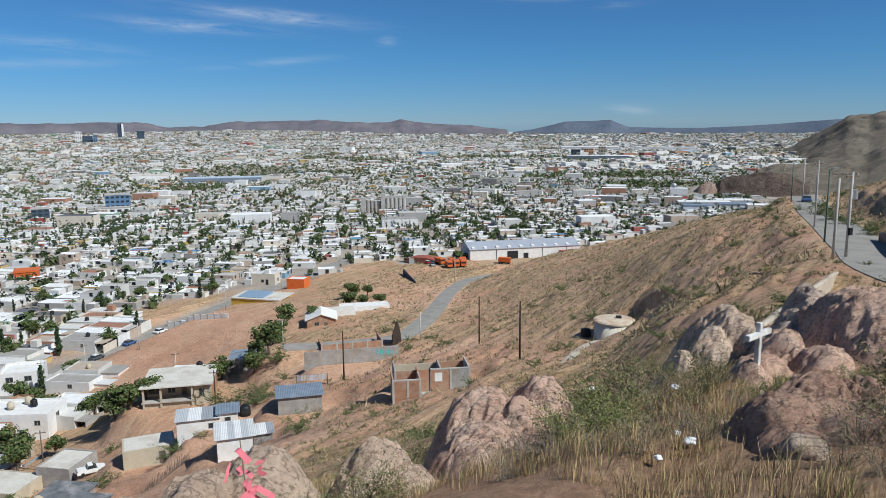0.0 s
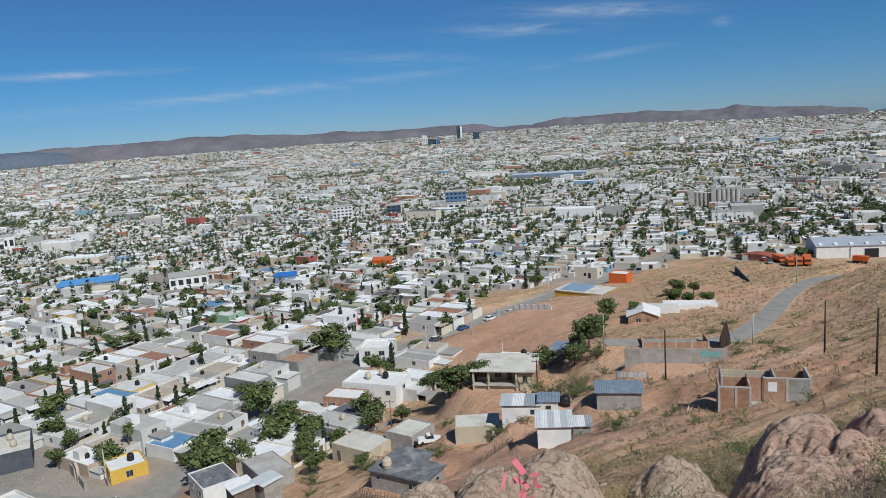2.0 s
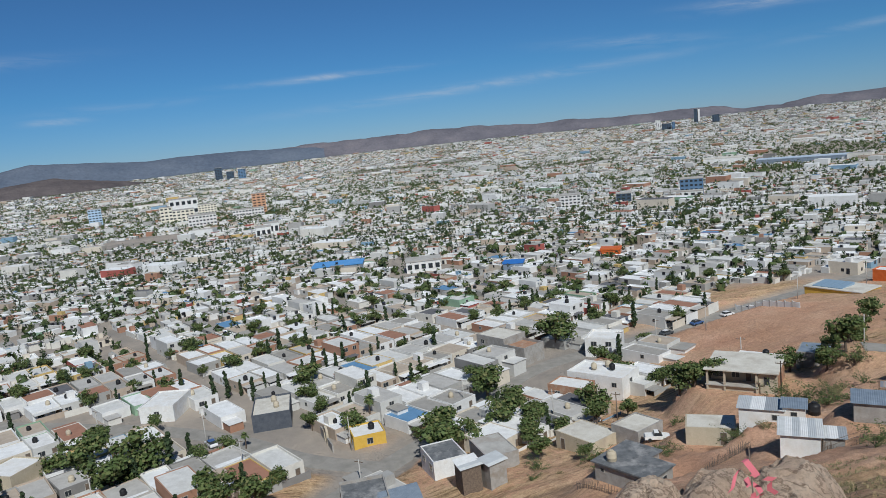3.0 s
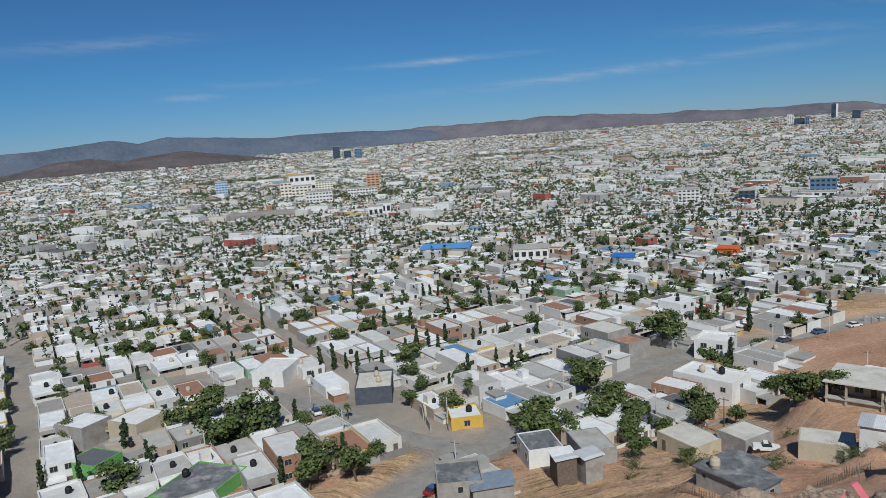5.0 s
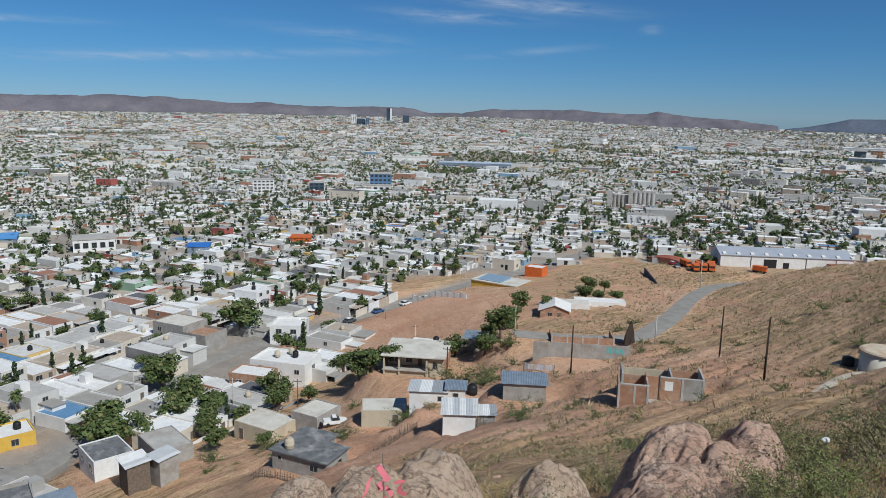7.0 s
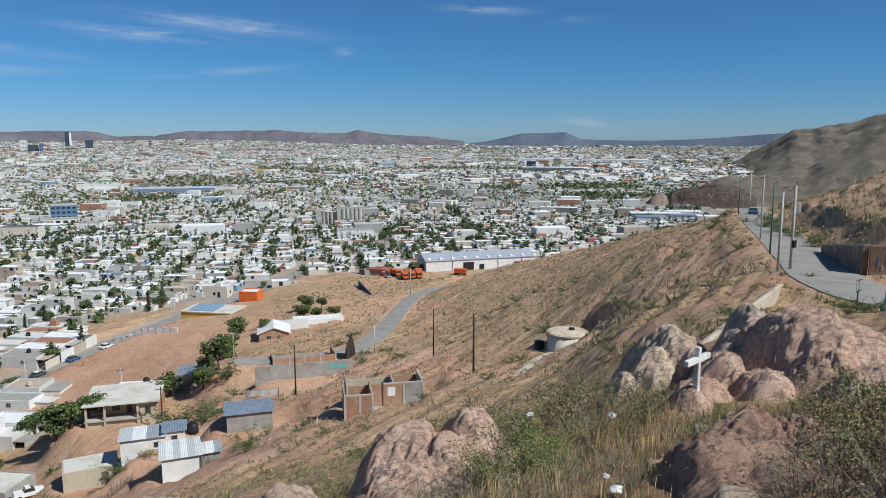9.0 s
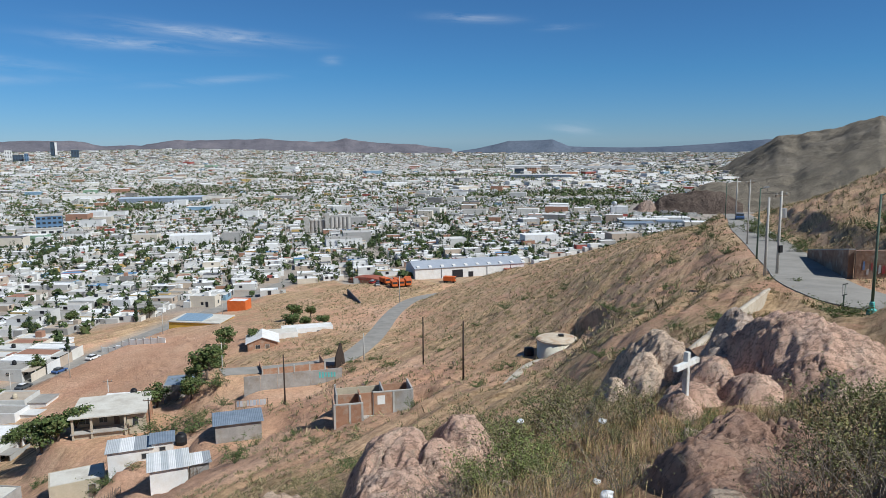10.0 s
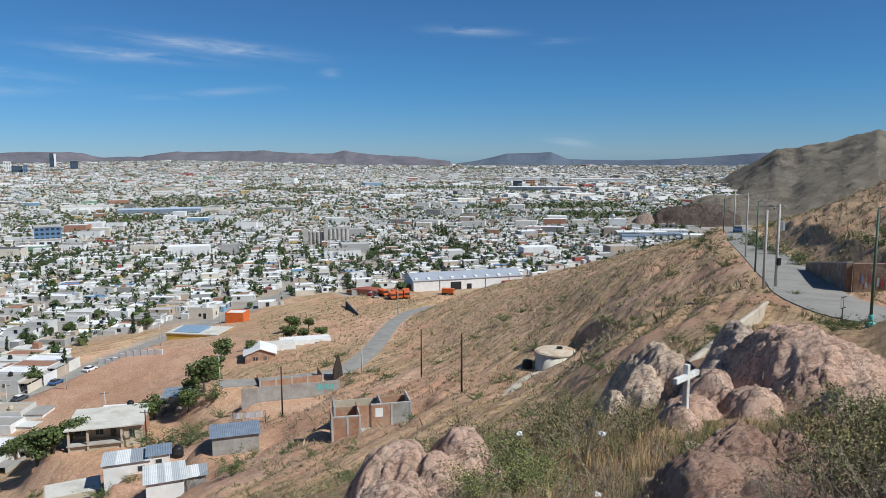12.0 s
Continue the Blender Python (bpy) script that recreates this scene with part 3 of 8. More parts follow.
def limbs(rng, h, r, lobes, trunk):
    g = Geo().tube((0, 0, -0.5), (0.05 * h, 0.02 * h, trunk), r, r * 0.75, 8)
    for l in lobes[:7]:
        mid = Vector((l[0] * 0.45, l[1] * 0.45, trunk + (l[2] - trunk) * 0.4))
        g.tube((0.05 * h, 0.02 * h, trunk - 0.1), mid, r * 0.6, r * 0.4, 6)
        g.tube(mid, (l[0], l[1], l[2]), r * 0.4, r * 0.12, 5)
    return g


def broad_tree(seed, h, spread, n, size, leaf=None):
    rng = np.random.default_rng(seed)
    lobes = []
    for k in range(9):
        a = k * 2.4 + rng.uniform(-0.4, 0.4)
        q = spread * rng.uniform(0.25, 0.62) * (0.2 if k == 0 else 1)
        s = spread * rng.uniform(0.32, 0.52)
        lobes.append((q * math.cos(a), q * math.sin(a), h * rng.uniform(0.42, 0.82), s, s, s * 0.75))
    t = thing("tree", 0, 0, 0)
    part("trunk", limbs(rng, h, 0.035 * h, lobes, h * 0.3), M_BARK, t)
    v, f = leaf_cloud(rng, lobes, n, size)
    part("crown", quads("crown", v, f, [leaf or M_LEAF_OBJ]), None, t)
    return t


def cypress_tree(seed, h, n):
    rng = np.random.default_rng(seed)
    lobes = []
    for k in range(10):
        q = (k + 0.5) / 10
        s = h * 0.105 * (1.0 - abs(q - 0.35) ** 1.6 * 1.35) * rng.uniform(0.85, 1.15)
        lobes.append((rng.normal(0, 0.012) * h, rng.normal(0, 0.012) * h, h * (0.06 + 0.9 * q), s, s, h * 0.075))
    t = thing("cypress_tree", 0, 0, 0)
    part("trunk", Geo().tube((0, 0, -0.5), (0, 0, h * 0.8), 0.16, 0.04, 6), M_BARK, t)
    v, f = leaf_cloud(rng, lobes, n, 0.4)
    part("crown", quads("crown", v, f, [M_CYPRESS]), None, t)
    return t


def palm_tree(seed, h):
    rng = np.random.default_rng(seed)
    t = thing("palm_tree", 0, 0, 0)
    part("trunk", Geo().tube((0, 0, -0.4), (0.15, 0, h * 0.5), 0.24, 0.2, 9).tube((0.15, 0, h * 0.5), (0.1, 0.1, h), 0.2, 0.22, 9), M_BARK, t)
    g = Geo()
    for k in range(46):
        a, up = k * 2.399, rng.uniform(-1.0, 1.1)
        L = rng.uniform(1.3, 1.9)
        o = Vector((0.1, 0.1, h))
        prev = o
        for s in range(1, 6):
            q = s / 5
            nx = o + Vector((math.cos(a) * L * q * math.cos(up * 0.7), math.sin(a) * L * q * math.cos(up * 0.7), L * (math.sin(up) * q - 0.45 * q * q)))
            side = Vector((-math.sin(a), math.cos(a), 0)) * 0.34 * math.sin(math.pi * (q * 0.85 + 0.1))
            b = len(g.v)
            g.v += [tuple(prev - side * 0.8), tuple(prev + side * 0.8), tuple(nx + side), tuple(nx - side)]
            g.f.append((b, b + 1, b + 2, b + 3))
            prev = nx
    part("crown", g, M_LEAF_OBJ, t)
    return t


def place(proto, m, label, category, group):
    return tagged(copy_thing(proto, m), label, category, group)


def scaled(x, y, z, rz, s, sz=None):
    return pose(x, y, z, 0, 0, rz) @ Matrix.Diagonal((s, s, sz or s, 1))


USED = set()


def put(proto, m, label, category, group):
    """Sets a prototype at its first place, and copies of it at the next ones."""
    if proto.name not in USED:
        USED.add(proto.name)
        proto.matrix_basis = m
        return tagged(proto, label, category, group)
    return place(proto, m, label, category, group)
# ---------------------------------------------------------------- houses at the foot of the slope, one by one
TAKEN = []                            # (x, y, radius) kept free of further houses


def claim(x, y, r):
    TAKEN.append((x, y, r))


# two-storey cream house with an open porch
def porch_house():
    x, y, rz = -51.3, 134, 12
    claim(x, y, 11)
    t = thing("house", x, y, EYE - 52.2, rz, "cream house with open porch and pale flat roof", "house")
    part("wall", Geo().box(-6.2, -1.5, -3, 6.2, 6.2, 3.9).box(3.0, -4.2, -3, 6.2, -1.5, 3.9).box(-6.2, -4.2, -3, 3.0, -1.5, 0.9), M_CREAM, t)
    part("roof", Geo().box(-6.6, -5.0, 3.904, 6.5, 6.6, 4.12), M_PALE_ROOF, t)
    for px in (-6.0, -2.9, 2.7):
        part("column", Geo().box(px - 0.18, -4.6, -2.5, px + 0.18, -4.24, 3.9), M_CREAM, t)
    part("porch_floor", Geo().box(-6.4, -4.7, 0.904, 3.0, -1.5, 1.1), M_CONCRETE, t)
    window(t, -4.4, -1.5, 2.4, 2.2, 1.4)
    window(t, -1.4, -1.5, 2.4, 1.3, 1.4)
    door(t, 0.9, -1.5, 1.1)
    window(t, 4.4, -4.2, 2.3, 0.9, 1.5)
    for k in range(4):
        part("pilaster", Geo().box(6.2, -3.9 + k * 2.9, -3, 6.36, -3.5 + k * 2.9, 3.9), M_BRICK, t)
    part("panel", Geo().box(6.2, -3.3, -2.5, 6.26, 5.2, 3.7), M_BRICK, t, "bare brick infill")


porch_house()
# white hut with one-pitch roof and lean-to
claim(-27, 92, 7)
shed_house(-28.6, 92.5, 18, 4.6, 5.2, 3.1, 3.2, M_WHITE, "small whitewashed hut with a pale metal sheet roof", below=2.5, z=EYE - 43.8)
shed_house(-25.0, 93.4, 18, 2.4, 3.0, 2.0, 2.1, M_BLOCK, "low grey lean-to shed beside the white hut", below=2.5, z=EYE - 43.0)
# whitewashed shack with mixed sheets
claim(-36.5, 107, 8)
shed_house(-38.8, 107.8, 16, 6.2, 4.8, 2.9, 2.9, M_WHITE, "whitewashed shack with mixed metal roof sheets", below=3, z=EYE - 47.6, wins=[(0, 2.0, 1.7, 0.9, 0.8)])
shed_house(-34.4, 108.6, 16, 3.0, 3.6, 2.5, 2.6, M_WHITE, "white shack annex with a dark sheet roof", M_BLUE_SHEET, 3, z=EYE - 46.7, wins=[(0, 0.0, 1.5, 0.8, 0.6)])
water_tank(-32.5, 111.6, spot(-32.5, 111.6), M_BLACK, "black plastic water tank behind the shack", 1.6)
# grey block hut with blue-grey sheets
claim(-21.5, 104.5, 7)
shed_house(-22.0, 104, 14, 6.4, 4.6, 2.6, 2.7, M_BLOCK, "bare grey block hut under a blue-grey metal roof", M_BLUE_SHEET, 3, z=EYE - 42.2)
# patched little house
claim(-46, 107, 6.5)
house(-46.6, 107, 24, 7.6, 5.4, 2.7, M_CREAM, M_PALE_ROOF, "small worn plaster house with a patched pale roof", 3, [(1, 0.3, 1.5, 0.9, 0.8)], [(0, 1.8, 0, 0.9, 2.0)], 0.05, z=EYE - 51.6)
# L-shaped house with tar roof, on the bank below
claim(-48.8, 87, 8)


def tar_house():
    t = thing("house", -48.8, 86.4, EYE - 50.4, -6, "low grey block house under a dark sealed roof", "house")
    part("wall", Geo().box(-4.6, -3.2, -3, 4.6, 2.2, 2.6).box(-4.6, 2.2, -3, 0.8, 4.8, 2.6), M_BLOCK, t)
    part("roof", Geo().box(-5.0, -3.6, 2.604, 5.0, 2.4, 2.82).box(-5.0, 2.4, 2.604, 1.2, 5.2, 2.82), M_TAR, t)
    window(t, 2.6, -3.2, 1.4, 1.3, 0.9)
    window(t, -3.3, -3.2, 1.7, 0.6, 0.5)
    window(t, 4.6, 0.2, 1.5, 0.9, 0.7, 90)
    m = pose(-48.8, 86.4, EYE - 50.4, 0, 0, -6) @ Vector((-2.6, -1.8, 2.82))
    water_tank(m.x, m.y, m.z, M_CREAM, "pale drum water tank on the dark roof", 1.3)


tar_house()
# grey block two-storey shell with open roof terrace
claim(-88, 66, 9)
house(-88.5, 69, -35, 8.5, 7.5, 4.9, M_BLOCK, M_TAR, "unfinished grey block two-storey house with dark roof", 5, [(0, -2.6, 3.9, 1.0, 0.9), (0, 0.6, 3.9, 1.0, 1.4), (1, 0.0, 4.2, 0.8, 1.0)], [(1, 2.2, 3.0, 0.9, 2.1)], 0.6, z=EYE - 60.5)
shed_house(-82.5, 71, -35, 5, 6.5, 3.4, 3.9, M_BLOCK, "blue-grey sheet roof annex beside the block house", M_BLUE_SHEET, 4, z=EYE - 59)
# white house with black roof
claim(-90, 89, 7)
house(-90, 89.5, -28, 8.0, 6.5, 3.0, M_WHITE, M_TAR, "small white house with a black sealed roof", 4, [(0, -1.8, 1.7, 1.3, 1.0), (0, 2.2, 1.5, 1.6, 1.3)], (), 0.2, z=EYE - 60.0)
house(-82, 94.5, -28, 9, 6.0, 2.6, M_BLOCK, M_CONCRETE, "grey block house with bare concrete roof", 5, rise=0.12, z=EYE - 58.6)
claim(-82, 94.5, 7)
# green house with big dark roof, white-green gabled house, ochre terrace
claim(-128, 38, 11)
house(-127, 39, -58, 14, 11, 3.2, M_GREEN, M_TAR, "green house with a wide black roof", 5, [(0, -3, 2.4, 1.4, 1.0)], [(0, 3, 0, 2.4, 2.6)], 0.25, z=EYE - 63)
claim(-153, 26, 8)
house(-153, 27, -62, 7, 8, 4.6, M_GREEN, M_ROOF_OBJ, "white and green two-storey house with pale roof", 3, [(0, -1.6, 4.2, 1.8, 1.1), (0, -1.6, 1.5, 1.4, 1.1)], [(0, 2.2, 0, 1.0, 2.1)], 0.2, z=EYE - 64)
claim(-172, 34, 10)
house(-176, 30, -64, 8, 9, 4.8, M_BLOCK, M_ROOF_OBJ, "brick two-storey house with railed balcony", 2, [(0, -2, 4.2, 1.4, 1.2), (0, 2, 4.2, 1.4, 1.2)], [(0, 0, 0, 1.0, 2.1)], z=EYE - 64)
house(-169, 40, -64, 9, 9, 4.8, M_CREAM, M_WHITE, "ochre two-storey house with long balcony", 2, [(0, -2.6, 4.2, 1.5, 1.3), (0, 0, 4.2, 1.5, 1.3), (0, 2.6, 4.2, 1.5, 1.3)], [(0, 0, 0, 1.0, 2.1)], z=EYE - 64)
balcony = thing("balcony", -169, 40, EYE - 64, -64, "long ochre balcony front on a house", "balcony")
part("slab", Geo().box(-4.4, -5.7, 2.3, 4.4, -4.512, 2.45), M_CONCRETE, balcony)
part("parapet", Geo().box(-4.4, -5.8, 2.2, 4.4, -5.704, 3.2), M_YELLOW, balcony)
# dark grey corner house, arched house, ochre house
claim(-150, 91, 10)
house(-150, 92, -36, 13, 9, 3.8, M_SLATE, M_PALE_ROOF, "dark grey corner house with a pale cluttered roof", 2, [(0, 3.0, 1.8, 1.0, 1.6), (0, -3.5, 2.9, 1.2, 0.7)], [(0, 0.4, 0, 1.2, 2.4)], 0.5, z=EYE - 64)
claim(-118, 93, 8)
house(-118.5, 95, -30, 7, 7, 3.0, M_YELLOW, M_WHITE, "ochre house with whitewashed roof", 2, [(0, -2, 1.9, 1.2, 1.2), (1, 0, 1.9, 1.2, 1.2)], [(0, 1.8, 0, 1.0, 2.1)], z=EYE - 64)


def arch_gate():
    x, y = -126.5, 90
    claim(x, y, 5)
    t = thing("garden_wall", x, y, EYE - 64, -25, "block garden wall with a rounded entrance arch", "wall")
    part("wall", Geo().box(-5, -0.15, -1, -1.2, 0.15, 2.4).box(1.2, -0.15, -1, 6, 0.15, 2.0), M_BLOCK, t)
    ring = [(1.5 * math.cos(a), 2.6 + 1.6 * math.sin(a)) for a in np.linspace(0, math.pi, 12)]
    inner = [(0.95 * math.cos(a), 2.6 + 1.05 * math.sin(a)) for a in np.linspace(math.pi, 0, 12)]
    part("arch", Geo().prism([(1.5, -1)] + ring + [(-1.5, -1), (-0.95, -1)] + inner + [(0.95, -1)], 0.5), M_CREAM, t)


arch_gate()
house(-181, 80, -50, 12, 9, 4.0, M_WHITE, M_WHITE, "large white house with arched windows", 2, [(0, -4, 2.2, 1.0, 1.5), (0, -1.5, 2.2, 1.0, 1.5), (0, 1.5, 2.2, 1.0, 1.5), (1, 0, 2.2, 1.2, 1.4)], z=EYE - 64)
claim(-181, 80, 9)
# bare block three-storey shell at the street corner, white cubes beside it
claim(-129, 157, 10)
house(-130.5, 158, -6, 11, 9, 6.2, M_BLOCK, M_PALE_ROOF, "bare grey block two-storey house", 2, [(0, -3, 4.6, 1.3, 1.2), (0, -3, 1.8, 1.3, 1.2), (1, 0, 4.6, 1.2, 1.2)], [(0, 2, 0, 1.0, 2.1)], 0.3, z=EYE - 64)
house(-121, 156, -6, 8, 8, 4.4, M_BLOCK, M_BRICK, "grey block house with brick parapet", 2, [(0, 0, 3.5, 1.6, 1.0), (0, 0, 1.3, 2.2, 1.6)], (), 0.8, z=EYE - 64)
claim(-121, 156, 7)
house(-104, 171, 18, 9, 9, 4.9, M_WHITE, M_WHITE, "white two-storey cube house with open terrace", 2, [(0, -2, 3.9, 1.5, 1.2), (0, 2, 3.9, 1.5, 1.2), (1, 0, 3.9, 1.5, 1.2)], [(0, 0, 0, 1.0, 2.1)], 0.6, z=EYE - 63.9)
claim(-104, 171, 8)
house(-88, 143, 4, 14, 9, 4.6, M_WHITE, M_WHITE, "white two-storey house with roof tanks", 3, [(0, -4, 3.2, 1.3, 1.1), (0, 2, 1.3, 1.3, 1.1), (0, 5, 3.2, 1.1, 1.0), (1, 0, 3.2, 1.3, 1.1)], [(0, 0, 0, 1.0, 2.1)], 0.5, z=EYE - 62.5)
house(-91, 134, 4, 9, 6, 3.4, M_BRICK, M_WHITE, "brick house with white roof edge", 3, [(0, -2, 1.7, 1.3, 1.1)], (), 0.3, z=EYE - 62)
claim(-89, 139, 10)
# whitewashed and block houses by the bare lot
house(-63, 139, 6, 7, 7, 5.4, M_CREAM, M_SHEET, "pale block two-storey house with sheet roof", 4, [(0, -1.2, 3.6, 1.4, 0.9)], (), 0.15, z=EYE - 58.3)
house(-56.5, 141, 6, 6, 6, 4.6, M_WHITE, M_WHITE, "white plastered house with a bright roof", 4, (), (), 0.25, z=EYE - 57.5)
claim(-60, 140, 9)
house(-59.5, 130.5, 6, 7, 4, 2.4, M_BRICK, M_WHITE, "low brick store with white roof", 3, rise=0.15, z=EYE - 57.3)
claim(-59.5, 130, 5)
house(-55, 152, 6, 10, 7, 3.2, M_BRICK, M_WHITE, "brick house with a white sealed roof", 3, [(0, -2, 1.8, 1.2, 1.0)], (), 0.2, z=EYE - 56)
house(-43, 154, 8, 9, 7, 2.8, M_BLOCK, M_BLUE_SHEET, "low grey house with blue-grey roof", 3, [(0, 2, 1.6, 1.1, 0.9)], (), 0.1, z=EYE - 52.8)
claim(-49, 153, 12)
house(-70, 107, -10, 9, 7, 3.0, M_CREAM, M_PALE_ROOF, "cream house with rust-brown wooden door", 4, [(0, 2.4, 1.6, 1.2, 1.0)], [(0, -2.8, 0, 0.95, 2.05)], 0.15, z=EYE - 58.6)
house(-62.5, 112, -10, 6, 7, 3.0, M_BLOCK, M_PALE_ROOF, "grey house with patched pale roof", 4, [(1, 0, 1.6, 1.0, 0.9)], (), 0.25, z=EYE - 57.3)
claim(-67, 109, 10)
shed_house(-79, 84, -30, 4.2, 3.4, 2.2, 2.5, M_WOOD, "patched timber and sheet metal shack", None, 3, z=EYE - 56.5)
shed_house(-75.5, 86.5, -20, 3.4, 3.2, 2.1, 2.4, M_BLOCK, "little shack of rusty metal sheets", None, 3, z=EYE - 56)
claim(-77, 85, 5)

# long white low wall round the field's far side, hall with blue panels, row behind the bare lot
t = thing("boundary_wall", -78, 227, EYE - 63, 0, "long low white boundary wall at the edge of the field", "wall")
for k in range(9):
    wx0, wy0 = -10.3 + k * 2.4, -2.6 - k * 0.8
    wz0 = spot(-78 + wx0, 227 + wy0) - EYE + 63
    for nm, geo, mt in (("wall_panel", Geo().box(0.12, -0.12, -1.5, 2.38, 0.12, 1.7), M_WHITE), ("post", Geo().box(-0.15, -0.18, -1.5, 0.116, 0.18, 2.0), M_CONCRETE)):
        part(nm, geo, mt, t).matrix_basis = pose(wx0, wy0, wz0, 0, 0, -18.4)
claim(-77, 221, 6)


def panel_hall():
    x, y = -63.5, 246
    claim(x, y, 12)
    t = thing("hall", x, y, EYE - 62.6, -14, "ochre hall with blue solar panels on a pale roof", "building")
    part("wall", Geo().box(-9, -5, -1.5, 9, 6, 3.6), M_YELLOW, t)
    part("roof", Geo().box(-9.3, -5.3, 3.604, 9.3, 6.3, 3.9), M_PALE_ROOF, t)
    blue = surface("blue_solar_panel", (0.22, 0.32, 0.42), (0.28, 0.38, 0.48), 2.0, 0.5)
    for k in range(4):
        part("solar_panel", Geo().add([(-7 + k * 2.4, -4, 4.1), (-4.8 + k * 2.4, -4, 4.1), (-4.8 + k * 2.4, 3.6, 4.7), (-7 + k * 2.4, 3.6, 4.7),
                                       (-7 + k * 2.4, -4, 3.9), (-4.8 + k * 2.4, -4, 3.9), (-4.8 + k * 2.4, 3.6, 3.9), (-7 + k * 2.4, 3.6, 3.9)],
                                      [(0, 1, 2, 3), (7, 6, 5, 4), (0, 4, 5, 1), (1, 5, 6, 2), (2, 6, 7, 3), (3, 7, 4, 0)]), blue, t)
    house(-56, 272, -10, 7, 6, 3.6, M_ORANGE, M_WHITE, "small orange house with a white roof", 2, z=spot(-56, 272))
    claim(-56, 272, 6)


panel_hall()


def gable_house(x, y, rz, w, d, h, top, wall, roof, label, z):
    t = thing("house", x, y, z, rz, label, "house")
    part("wall", Geo().prism([(-w / 2, -2), (w / 2, -2), (w / 2, h), (0, top), (-w / 2, h)], d), wall, t)
    for s in (-1, 1):
        part("roof_slope", Geo().prism([(s * (w / 2 + 0.5), h - (top - h) / w), (0, top + 0.01), (0, top + 0.2), (s * (w / 2 + 0.5), h + 0.2 - (top - h) / w)][::s], d + 0.8), roof, t)
    window(t, -1.2, -d / 2, 1.5, 1.1, 1.0)
    door(t, 1.2, -d / 2, 0)
    claim(x, y, 7)
    return t


gable_house(-33, 188, 10, 7.5, 8, 2.6, 4.0, M_BRICK, M_WHITE, "red brick house with white gabled roof", EYE - 53.2)
house(-23, 202, 12, 14, 5, 2.8, M_WHITE, M_WHITE, "long low white building beside garden trees", 3, [(0, -4, 1.6, 1.0, 0.9), (0, 3, 1.6, 1.0, 0.9)], (), 0.15, z=EYE - 54)
house(-29, 196, 12, 8, 5, 2.6, M_WHITE, M_PALE_ROOF, "low white house with pale roof", 3, rise=0.1, z=EYE - 53.4)
claim(-25, 200, 10)

# water tanks on the white roofs
for x, y, z, m, lab in ((-86, 144, -57.6, M_BLACK, "black plastic water tank on a white roof"), (-90, 142.5, -57.6, M_CREAM, "beige water tank on a white roof"),
                        (-88, 145.5, -57.6, M_CREAM, "beige water tank on a white roof"), (-54, 153, -52.7, M_BLACK, "black water tank on a sealed roof"),
                        (-43, 155, -49.9, M_BLACK, "black water tank on a blue-grey roof"), (-152, 94, -60.1, M_CREAM, "pale water tank on a cluttered roof"),
                        (-148, 92, -60.1, M_CREAM, "pale water tank on a cluttered roof"), (-131, 38, -59.7, M_BLACK, "black water tank on a dark roof"),
                        (-118, 96, -60.9, M_BLACK, "black water tank on a white roof")):
    water_tank(x, y, EYE + z, m, lab, 1.25)

